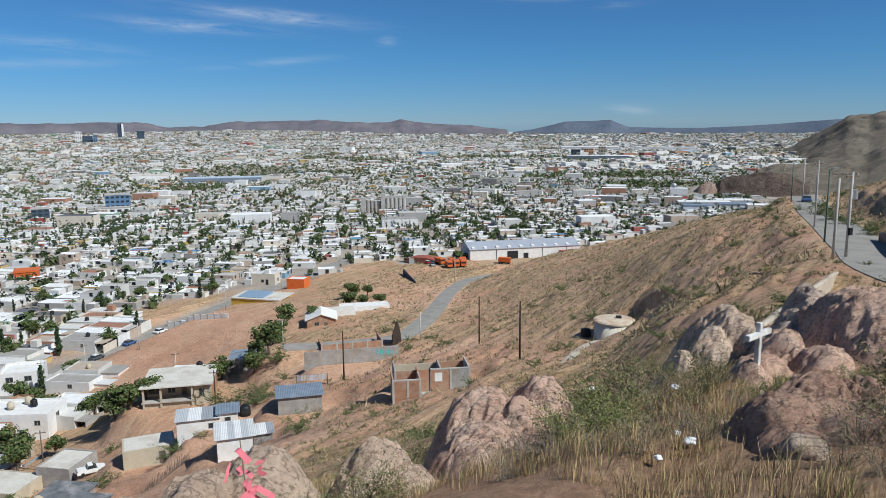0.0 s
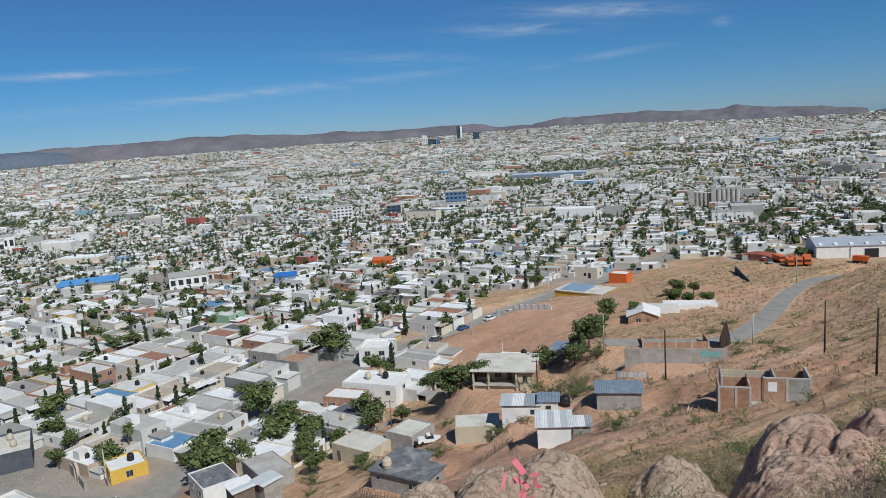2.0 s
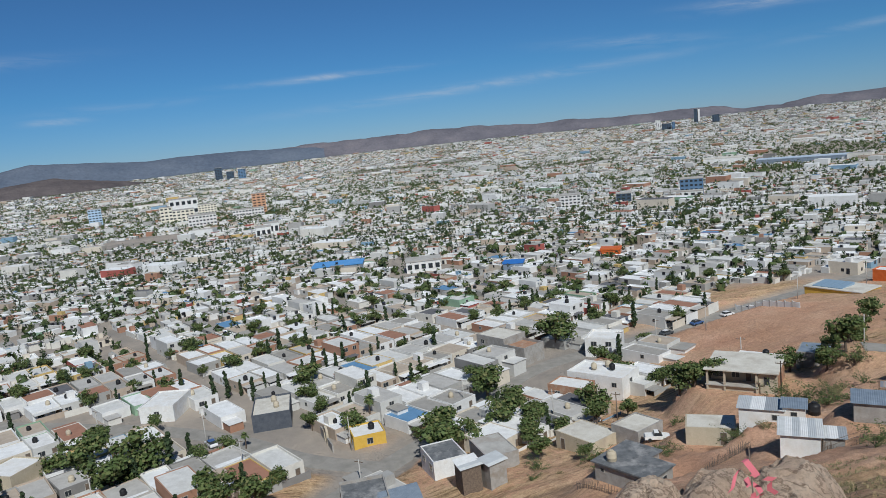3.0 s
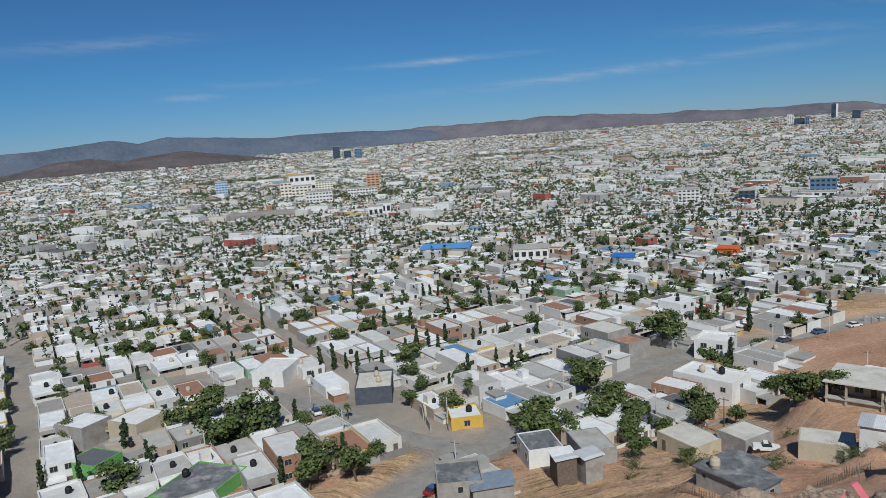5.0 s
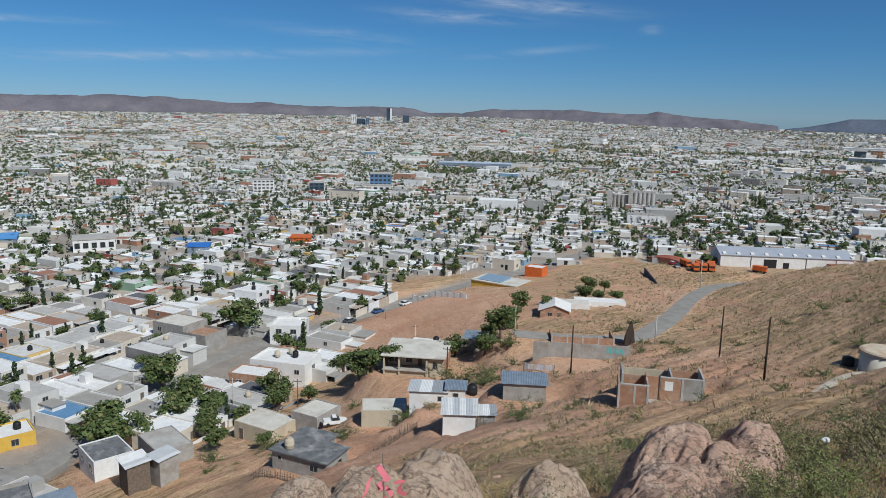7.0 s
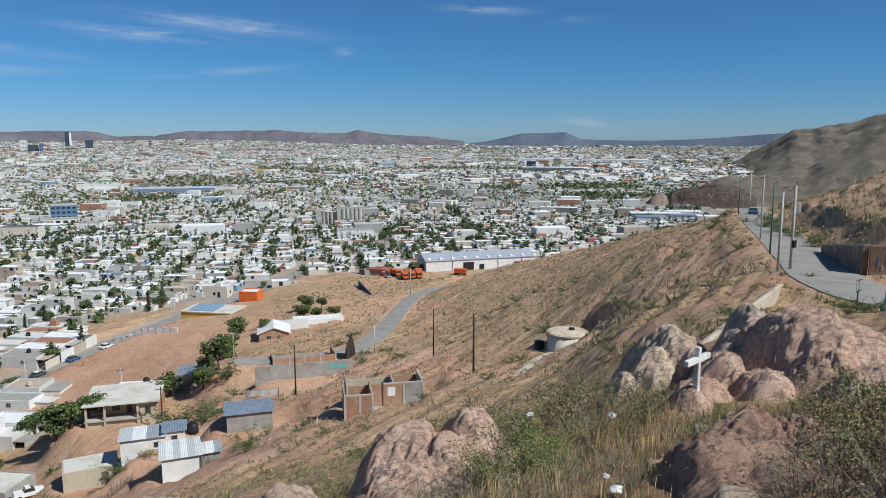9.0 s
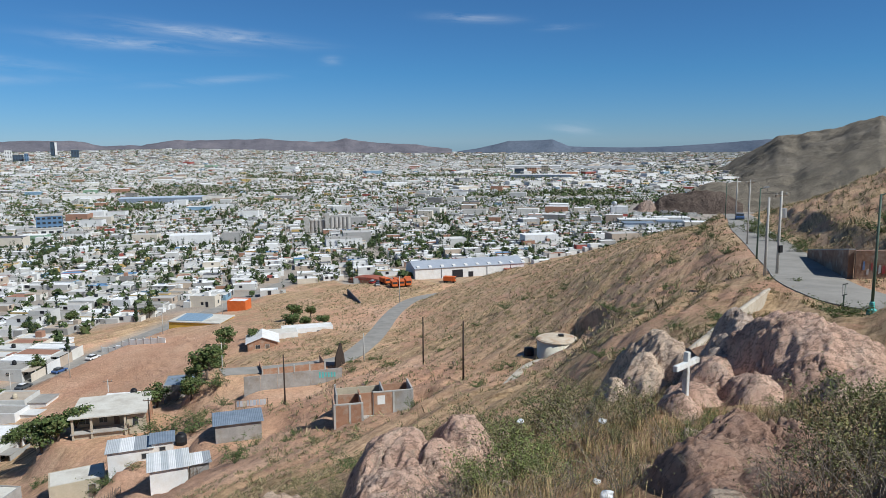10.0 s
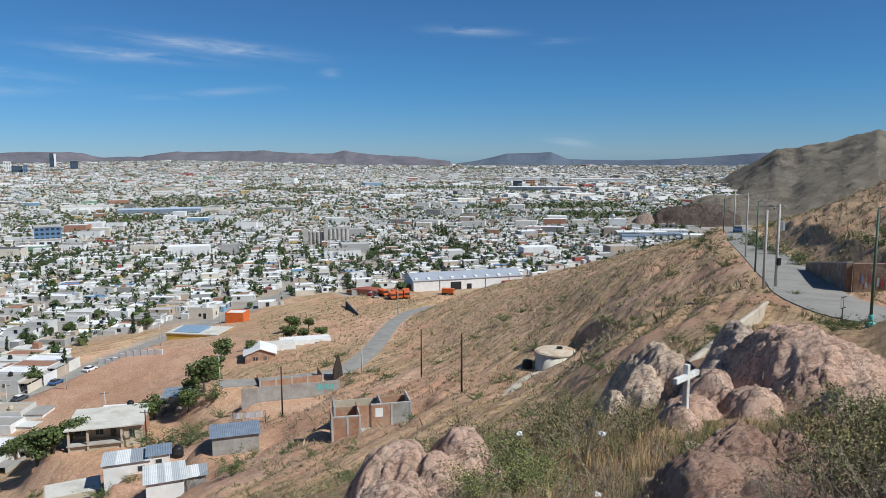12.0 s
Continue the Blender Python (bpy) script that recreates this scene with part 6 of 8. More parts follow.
def orange_truck(x, y, rz, z):
    t = thing("dump_truck", x, y, z, rz, "orange dump truck parked in the dusty yard", "truck", "yard trucks")
    part("tipper", Geo().prism([(-1.2, 1.0), (1.2, 1.0), (1.35, 2.9), (-1.35, 2.9)], 3.6), M_ORANGE, t)
    part("cab", Geo().box(-1.15, -3.6, 0.8, 1.15, -1.95, 2.9), M_ORANGE, t)
    part("windscreen", Geo().box(-1.0, -3.64, 1.8, 1.0, -3.604, 2.6), M_GLASS, t)
    part("chassis", Geo().box(-0.6, -3.5, 0.55, 0.6, 1.9, 0.98), M_BLACK, t)
    for sx in (-1, 1):
        for wy in (-2.9, 0.2, 1.2):
            part("wheel", Geo().tube((sx * 0.8, wy, 0.5), (sx * 1.15, wy, 0.5), 0.5, 0.5, 12), M_TYRE, t)


for x, y, rz in ((2.0, 306, 10), (5.2, 307, 5), (8.4, 308, 0), (3.4, 311, 12), (-2.2, 313, 30), (8.0, 313, -10), (26.5, 322, 70)):
    orange_truck(x, y, rz, spot(x, y) - 0.02)


def car(x, y, rz, label, pickup=False, mat=None):
    t = thing("pickup_truck" if pickup else "car", x, y, spot(x, y) + 0.08, rz, label, "car", "parked cars")
    low = [(-2.1, 0.35), (2.1, 0.35), (2.15, 0.75), (1.2, 0.95), (-2.0, 0.98), (-2.15, 0.7)]
    cabr = [(0.9, 0.94), (-0.6, 0.94), (-0.5, 1.5), (0.3, 1.52)] if pickup else [(1.2, 0.93), (-1.7, 0.95), (-1.2, 1.42), (0.4, 1.45)]
    part("body", Geo().prism(low[::-1], 1.75), mat or M_CARS, t)
    part("cabin", Geo().prism(cabr, 1.55), M_GLASS, t, "dark glazed cabin")
    part("roof", Geo().box(-0.45 if pickup else -1.15, -0.72, 1.5 if pickup else 1.43, 0.28 if pickup else 0.38, 0.72, 1.56 if pickup else 1.5), mat or M_CARS, t)
    for sx in (-1.3, 1.35):
        for sy in (-0.82, 0.82):
            part("wheel", Geo().tube((sx, sy - 0.1, 0.32), (sx, sy + 0.1, 0.32), 0.32, 0.32, 12), M_TYRE, t)


car(-57.0, 108.8, 35, "white pickup truck parked on the dirt lane", True, M_WHITE)
for x, y, rz, lab in ((-107.5, 118, 95, "dark van parked along the street"), (-103.5, 113, 92, "white car parked along the street"), (-92.5, 205, 70, "dark car parked along the street"), (-96, 192, 70, "dark car parked on the street"),
                      (-88, 217, 68, "pale car on the street beside the field"), (-84, 226, 68, "grey car on the street"), (-150, 75, 170, "white car parked on the cross street"), (-97, 70, 100, "dark red car parked on the street"),
                      (-101, 58, 98, "dark car parked at the kerb"), (-4, 318, 20, "white car parked in the yard"), (-7, 314, 60, "pale car parked in the yard"), (-5, 309, 100, "white car parked in the yard"), (76.5, 152.5, 65, "white car on the road at the crest")):
    car(x, y, rz, lab)
# ---------------------------------------------------------------- rocks, cross, shrubs and grass round the viewpoint
def rock_mat(name, lo, mid, hi, lichen):
    m, nt, b = material(name, 0.92)
    col = ramp(nt, noise_tex(nt, 1.6, 8, 0.7), [(0.3, lo), (0.5, mid), (0.7, hi)])
    col = mix(nt, ramp(nt, noise_tex(nt, 2.3, 6, 0.75), [(0.55, (0, 0, 0)), (0.66, (0.8, 0.8, 0.8))]), col, lichen)
    col = mix(nt, 0.75, col, ramp(nt, noise_tex(nt, 14.0, 10, 0.8), [(0.30, (0.45, 0.41, 0.38)), (0.52, (1, 1, 1))]), "MULTIPLY")
    col = mix(nt, ramp(nt, noise_tex(nt, 2.2, 9, 0.62, (1.0, 2.2, 1.6)), [(0.455, (0, 0, 0)), (0.49, (0.75, 0.75, 0.75)), (0.525, (0, 0, 0))]), col, (0.20, 0.12, 0.085))
    nt.links.new(col, b.inputs["Base Color"])
    bumped(nt, b, noise_tex(nt, 7.0, 12, 0.8), 1.0, 0.12)
    return m


M_ROCK_RED = rock_mat("pink_brown_rock", (0.60, 0.37, 0.27), (0.76, 0.51, 0.385), (0.84, 0.64, 0.51), (0.50, 0.39, 0.30))
# dark red rock, with the shade it lies in mixed into the colour
M_ROCK_DARK = rock_mat("dark_red_rock", (0.42, 0.24, 0.17), (0.56, 0.35, 0.255), (0.66, 0.46, 0.35), (0.36, 0.27, 0.21))
M_ROCK_PALE = rock_mat("pale_tan_rock", (0.60, 0.43, 0.31), (0.74, 0.56, 0.42), (0.82, 0.66, 0.51), (0.52, 0.44, 0.35))
M_ROCK_GREY = rock_mat("grey_lichen_rock", (0.42, 0.32, 0.26), (0.58, 0.46, 0.38), (0.68, 0.56, 0.47), (0.46, 0.43, 0.38))


def boulder(x, y, top, sx, sy, sz, seed, mat, label, rz=0.0, sub=5, rough=1.0):
    """A weathered boulder; top is its highest point under the eye."""
    bm = bmesh.new()
    bmesh.ops.create_icosphere(bm, subdivisions=sub, radius=1.0)
    off = Vector((seed * 7.3, seed * 3.1, seed * 5.7))
    rnd = np.random.default_rng(seed)
    cuts = []
    for k in range(26):                # broken faces
        q = Vector(rnd.normal(size=3)).normalized()
        cuts.append((q, rnd.uniform(0.72, 1.0)))
    for v in bm.verts:
        n = v.co.normalized()
        n2 = (n + 0.22 * Vector((noise.noise(n * 1.7 + off), noise.noise(n * 1.7 + off * 2), noise.noise(n * 1.7 - off)))).normalized()
        r = 1.12
        for q, dist in cuts:
            c = n2.dot(q)
            if c > 0.2:
                r = min(r, dist / c)
        cell = noise.voronoi(n * 3.1 + off)[0]
        crack = -0.045 * max(0.0, 1.0 - (cell[1] - cell[0]) * 11.0)
        fine = noise.fractal(n * 5.0 + off, 0.9, 2.1, 6) * 0.03 * rough + noise.fractal(n * 1.6 + off, 1.0, 2.0, 3) * 0.07
        r = r + crack + fine
        v.co = Vector((n.x * sx, n.y * sy, n.z * sz)) * r
    hi = max(v.co.z for v in bm.verts)
    for f in bm.faces:
        f.smooth = True
    me = bpy.data.meshes.new("boulder")
    bm.to_mesh(me)
    bm.free()
    me.materials.append(mat)
    ob = new("boulder", me)
    ob.matrix_basis = pose(x, y, EYE + top - hi, 0, 0, rz)
    return tagged(ob, label, "rock", "boulders")


def cells(x, y, seed):
    """Nearest and second nearest distance to scattered seeds, and a value of the nearest one's own."""
    i0, j0 = np.floor(x), np.floor(y)
    f1, f2, own = np.full(x.shape, 9.0), np.full(x.shape, 9.0), np.zeros(x.shape)
    for di in (-1, 0, 1):
        for dj in (-1, 0, 1):
            i, j = i0 + di, j0 + dj
            d = np.hypot(x - i - hash2(i, j, seed), y - j - hash2(i, j, seed + 1))
            nearer = d < f1
            f2 = np.where(nearer, f1, np.minimum(f2, d))
            own = np.where(nearer, hash2(i, j, seed + 2), own)
            f1 = np.where(nearer, d, f1)
    return f1, f2, own


def outcrop(humps, seed, mat, label, block=0.9, step=0.045):
    """Bedrock that stands out of the slope: humps are (x, y, top under the eye, half length, half depth, turn)."""
    hp = np.array(humps, float)
    reach = hp[:, 3:5].max(1) * 1.9
    xs = np.arange((hp[:, 0] - reach).min(), (hp[:, 0] + reach).max(), step)
    ys = np.arange((hp[:, 1] - reach).min(), (hp[:, 1] + reach).max(), step)
    X, Y = [a.ravel() for a in np.meshgrid(xs, ys, indexing="ij")]
    g = ground(X, Y) - EYE
    wx, wy = X + 0.14 * fbm(X, Y, 1.0, 4, seed), Y + 0.14 * fbm(X, Y, 1.0, 4, seed + 5)
    z = np.full(X.shape, -99.0)
    for x, y, top, rx, ry, turn in humps:
        ca, sa_ = math.cos(radians(turn)), math.sin(radians(turn))
        u, v = ((wx - x) * ca + (wy - y) * sa_) / (rx * 1.25), ((wy - y) * ca - (wx - x) * sa_) / (ry * 1.8)
        d = np.hypot(u, v)
        foot = spot(x, y) - EYE - 0.35
        z = np.maximum(z, top - (top - foot) * np.clip(d, 0, 3.0) ** 1.9)
    rise = np.clip((z - g) / 0.5, 0, 1)
    f1, f2, own = cells(wx * block + 0.35 * fbm(X, Y, 2.0, 2, seed + 9), wy * block * 1.25, seed)
    z = z + rise * (0.10 * (own - 0.6) - 0.10 * np.exp(-((f2 - f1) / 0.035) ** 2))
    f1, f2, own = cells(wx * block * 3.1, wy * block * 2.3, seed + 3)
    z = z + rise * (0.06 * (own - 0.5) - 0.03 * np.exp(-((f2 - f1) / 0.06) ** 2))
    z = z + rise * (0.06 * fbm(X, Y, 2.2, 5, seed + 11, 0.68) - 0.085 * np.abs(fbm(X * 0.6 + Y * 0.8, Y * 0.6 - X * 0.8, 1.7, 4, seed + 13, 0.6)) + 0.05)
    n, m = len(xs), len(ys)
    i, j = np.meshgrid(np.arange(n - 1), np.arange(m - 1), indexing="ij")
    f = np.stack([i * m + j, (i + 1) * m + j, (i + 1) * m + j + 1, i * m + j + 1], -1).reshape(-1, 4)
    f = f[(z - g)[f].max(1) > -0.12]
    used, f = np.unique(f, return_inverse=True)
    me = quads("rock_outcrop", np.stack([X, Y, np.maximum(z, g - 0.3) + EYE], 1)[used], f.reshape(-1, 4), [mat], None, True)
    return tagged(new("rock_outcrop", me), label, "rock", "boulders")


outcrop([(9.35, 15.1, -3.62, 1.35, 1.5, 20), (9.0, 14.2, -4.1, 1.1, 0.9, 10), (10.3, 14.6, -4.1, 0.9, 1.0, 0)], 3, M_ROCK_RED, "massive pink bedrock dome weathered and cracked", 0.7)
outcrop([(9.2, 17.7, -4.08, 0.75, 1.3, -20), (8.4, 16.9, -4.5, 0.6, 0.8, 0), (8.0, 16.2, -4.62, 0.5, 0.55, 30), (8.6, 16.0, -4.4, 0.5, 0.6, 0)], 21, M_ROCK_GREY, "jagged grey lichen-stained bedrock ridge", 1.5)
outcrop([(7.75, 18.9, -4.95, 0.95, 1.1, 30), (7.1, 18.3, -5.45, 0.7, 0.7, 0), (6.3, 18.3, -6.0, 0.5, 0.5, 0)], 32, M_ROCK_PALE, "rounded tan bedrock outcrop behind the cross", 0.9)
outcrop([(7.3, 15.1, -4.45, 0.72, 0.6, 10), (7.75, 14.2, -4.5, 0.75, 0.6, 0), (6.7, 14.6, -4.75, 0.55, 0.5, 0), (6.15, 13.75, -4.72, 0.5, 0.42, 0)], 43, M_ROCK_RED, "low pinkish rocks at the foot of the cross", 1.2)
outcrop([(8.95, 12.6, -3.85, 0.9, 0.6, 0)], 47, M_ROCK_RED, "low pink rock shelf in dry grass", 1.1)
outcrop([(0.72, 12.0, -4.50, 0.85, 0.9, 0), (1.72, 12.5, -4.55, 0.72, 0.8, 20), (1.15, 11.4, -4.62, 0.95, 0.9, 0), (0.75, 10.6, -4.72, 0.85, 0.9, 0), (1.5, 10.9, -4.8, 0.7, 0.8, 0)], 51, M_ROCK_RED, "broad pink-brown crumbling rock outcrop", 1.0, 0.035)
outcrop([(4.42, 8.1, -2.98, 0.75, 0.6, 10), (3.85, 7.7, -3.08, 0.62, 0.55, 0), (4.85, 7.9, -3.0, 0.6, 0.5, 0), (3.75, 7.1, -3.14, 0.5, 0.5, 0), (4.4, 7.2, -3.05, 0.6, 0.5, 0)], 62, M_ROCK_DARK, "dark red-brown rock outcrop with shade of twigs in its colour", 1.3, 0.028)
outcrop([(-2.5, 9.25, -4.36, 0.8, 0.8, 0), (-3.15, 8.7, -4.42, 0.75, 0.75, 0), (-4.2, 8.6, -4.7, 0.8, 0.6, 0)], 71, M_ROCK_PALE, "pale tan rock outcrop at the brink", 1.0, 0.035)
outcrop([(-1.1, 9.95, -4.62, 0.72, 0.7, 0), (-0.6, 9.6, -4.85, 0.5, 0.5, 0)], 83, M_ROCK_PALE, "pale rounded rock hump at the brink", 1.0, 0.035)
rng = np.random.default_rng(51)
for k in range(26):                   # loose stones on the near slope
    a, q = radians(rng.uniform(-22, 38)), rng.uniform(6, 34)
    x, y = q * math.sin(a), q * math.cos(a)
    s = rng.uniform(0.08, 0.26)
    boulder(x, y, spot(x, y) - EYE + s * 0.8, s * 1.2, s, s * 0.8, 100 + k, (M_ROCK_RED, M_ROCK_PALE, M_ROCK_GREY)[k % 3], "loose stone lying on the dry slope", rng.uniform(0, 360), 3)


def cross():
    white = surface("flaking_white_paint", (0.68, 0.68, 0.66), (0.80, 0.80, 0.79), 3.0, dirt=(0.40, 0.37, 0.33))
    z = EYE - 4.64
    t = thing("cross", 6.12, 13.65, z, 40, "small white-painted memorial cross among rocks", "cross")

    def beam(name, x0, y0, z0, x1, y1, z1):
        bm = bmesh.new()
        bmesh.ops.create_cube(bm, size=1.0)
        for v in bm.verts:
            v.co = ((x0 + x1) / 2 + v.co.x * (x1 - x0), (y0 + y1) / 2 + v.co.y * (y1 - y0), (z0 + z1) / 2 + v.co.z * (z1 - z0))
        bmesh.ops.bevel(bm, geom=bm.edges[:], offset=0.008, segments=2, affect="EDGES")
        me = bpy.data.meshes.new(name)
        bm.to_mesh(me)
        bm.free()
        me.materials.append(white)
        return part(name, me, None, t)
    beam("post", -0.055, -0.05, -0.9, 0.05, 0.045, 0.76)
    beam("arm", -0.46, -0.052, 0.47, 0.42, 0.038, 0.58)


cross()


# leafy and dry shrubs
def bush(seed, h, spread, twigs, leaves, leaf_size, leaf_mat, twig_mat, name="shrub"):
    rng = np.random.default_rng(seed)
    t = thing(name, 0, 0, 0)
    g = Geo()
    tips = []
    for k in range(twigs):
        a, lean = rng.uniform(0, 6.283), rng.uniform(0.1, 1.0) ** 0.7
        p = Vector((rng.normal(0, 0.06) * spread, rng.normal(0, 0.06) * spread, -0.1))
        way = Vector((math.cos(a) * lean * spread / h, math.sin(a) * lean * spread / h, 1.0)) * (h / 5) * rng.uniform(0.6, 1.05)
        r = 0.011 * h
        for s in range(5):
            q = p + way + Vector(rng.normal(0, 0.05, 3)) * h * 0.6
            g.tube(p, q, r, r * 0.72, 3)
            if s > 0:
                tips += [p.lerp(q, u) for u in (0.25, 0.5, 0.75, 1.0)]
                e = q + Vector(rng.normal(0, 0.13, 3)) * h
                g.tube(q, e, r * 0.5, r * 0.25, 3)
                tips += [q.lerp(e, u) for u in (0.4, 0.7, 1.0)]
            p, r = q, r * 0.72
            way = way * 0.93 + Vector((0, 0, -0.015 * h * s))
    part("branchwork", g, twig_mat, t)
    if leaves:
        tp = np.array([tuple(p) for p in tips])
        c = tp[rng.integers(0, len(tp), leaves)] + rng.normal(0, 0.035 * h, (leaves, 3))
        a = rng.normal(size=(leaves, 3)); a /= np.linalg.norm(a, axis=1)[:, None]
        b = np.cross(a, rng.normal(size=(leaves, 3))); b /= np.linalg.norm(b, axis=1)[:, None]
        s = leaf_size * rng.uniform(0.6, 1.3, (leaves, 1))
        v = np.stack([c - a * s, c - b * s * 0.45, c + a * s, c + b * s * 0.45], 1).reshape(-1, 3)
        part("foliage", quads("foliage", v, np.arange(4 * leaves).reshape(-1, 4), [leaf_mat]), None, t)
    return t


M_SHRUB = by_island("shrub_leaves", [(0.0, (0.185, 0.185, 0.075)), (0.35, (0.14, 0.155, 0.06)), (0.6, (0.25, 0.225, 0.105)), (0.8, (0.36, 0.29, 0.155))], 0.8, 4.0)
M_FRESH = by_island("fresh_shrub_leaves", [(0.0, (0.18, 0.215, 0.07)), (0.4, (0.22, 0.25, 0.085)), (0.75, (0.15, 0.175, 0.06)), (0.92, (0.32, 0.30, 0.12))], 0.8, 4.0)
M_YELLOWLEAF = by_island("yellow_green_pads", [(0.0, (0.45, 0.42, 0.08)), (0.5, (0.38, 0.40, 0.10)), (0.8, (0.5, 0.45, 0.14))], 0.8, 4.0)
M_TWIG = surface("grey_dry_twig", (0.22, 0.175, 0.135), (0.32, 0.265, 0.21), 6.0)
M_TWIG_DARK = surface("brown_twig", (0.14, 0.105, 0.08), (0.22, 0.17, 0.13), 6.0)
GREEN = [bush(80 + k, 1.0, 0.9, 22, 1900, 0.019, (M_SHRUB, M_FRESH, M_SHRUB)[k], M_TWIG_DARK) for k in range(3)]
DRY = [bush(90 + k, 0.9, 0.9, 30, 260, 0.02, M_SHRUB, M_TWIG, "dry_shrub") for k in range(2)]
FARBUSH = [bush(97 + k, 1.0, 0.9, 13, 1000, 0.032, (M_SHRUB, M_LEAF_OBJ, M_LEAF_OBJ)[k], M_TWIG_DARK, "roadside_shrub") for k in range(3)]
PAD = bush(95, 0.7, 0.5, 10, 220, 0.05, M_YELLOWLEAF, M_TWIG_DARK, "yellow_shrub")


def polar_xy(bearing, q):
    w = min(max((bearing + 6) / 8, 0.0), 1.0)      # bearings of the right-hand side are taken from the later standpoint
    return q * math.sin(radians(bearing)) + 0.55 * w, q * math.cos(radians(bearing)) + 0.8 * w


def shrub(proto, bearing, q, s, label, category="shrub", sz=None):
    x, y = polar_xy(bearing, q)
    return put(proto, scaled(x, y, spot(x, y) - 0.05, (bearing * 77 + q * 31) % 360, s, sz), label, category, "shrubs on the slope")


for k, (b, q, s, kind) in enumerate(((9.5, 10.2, 1.15, 1), (11.5, 11.2, 1.2, 1), (8.0, 9.2, 0.9, 1), (13, 9.0, 0.8, 1), (6.5, 9.6, 0.8, 0), (10, 17, 1.5, 0), (12.5, 18.5, 1.7, 0), (8, 19, 1.5, 0), (5.5, 18, 1.3, 2), (3, 19.5, 1.4, 2),
                                     (14.5, 17.5, 1.5, 2), (17, 16.5, 1.2, 0), (6.8, 22, 1.6, 2), (11, 23, 1.5, 0), (1.0, 23, 1.2, 2), (9, 27, 1.6, 0), (14, 26, 1.5, 2), (16, 30, 1.5, 0), (-2.5, 14.0, 1.1, 0), (-3.5, 16, 1.0, 2), (-1.8, 12.2, 0.9, 0),
                                     (-9.5, 8.4, 0.7, 0), (-7.5, 8.0, 0.75, 2), (-5.5, 8.2, 0.8, 0), (-12, 7.7, 0.6, 1), (-18.5, 7.2, 0.55, 1), (-22, 7.4, 0.5, 2), (20, 12.2, 0.8, 2), (18.5, 11, 0.8, 0), (29, 9.5, 0.8, 0), (32, 9, 0.9, 0), (35, 9.6, 1.0, 2),
                                     (35.5, 12, 0.9, 1), (33, 8.0, 0.8, 2), (30.5, 13.1, 0.5, 1), (28.2, 17.6, 0.35, 1), (24.5, 9.8, 0.6, 1), (20, 9, 0.6, 0), (37, 11, 1.0, 0), (36.5, 8, 0.9, 0), (26, 12, 0.5, 1))):
    shrub(GREEN[kind], b, q, s, ("grey-green thorny shrub on the slope", "fresh green feathery shrub in dry grass", "olive-green scrub bush on the slope")[kind])
for b, q, s in ((4.5, 9.0, 0.9), (2.0, 8.8, 0.9), (15, 8.2, 0.8), (17.5, 9, 0.9), (19.5, 13.8, 0.9), (22, 11, 0.8), (16, 12.5, 1.0), (14, 14, 1.1), (23.5, 15.8, 0.8), (31, 7.0, 0.9), (34, 7.0, 1.0), (28.5, 8.0, 0.8), (36.5, 7.2, 1.0), (-4.5, 9.2, 0.7),
                (-8, 9.3, 0.6), (32, 10.8, 0.8), (34.5, 13, 0.8), (12, 12.6, 0.9), (25.5, 7.4, 0.6), (29.5, 6.2, 0.7), (10, 7.2, 0.7), (6.0, 7.6, 0.8), (13.2, 7.0, 0.7), (33, 5.8, 0.7), (37.5, 6, 0.9), (20.5, 14.5, 0.9), (18, 14.8, 1.0), (15.5, 15.5, 1.0), (24, 12.4, 0.7), (22.8, 9.6, 0.7), (19, 7.6, 0.7), (29, 11.5, 0.8), (31.5, 12.2, 0.7), (8.5, 12.5, 1.0), (5.2, 13.5, 1.0), (3.4, 14.5, 1.0), (-0.5, 13.2, 0.8), (1.8, 7.4, 0.6), (35, 8.4, 0.9), (30, 8.9, 0.8)):
    shrub(DRY[int(q * 10) % 2], b, q, s, "leafless grey dry shrub among grass")
shrub(PAD, 35.4, 10.6, 0.9, "yellow-green broad-leaved shrub beside the rocks", "shrub")
shrub(PAD, 34.3, 10.2, 0.6, "yellow-green broad-leaved shrub beside the rocks", "shrub")
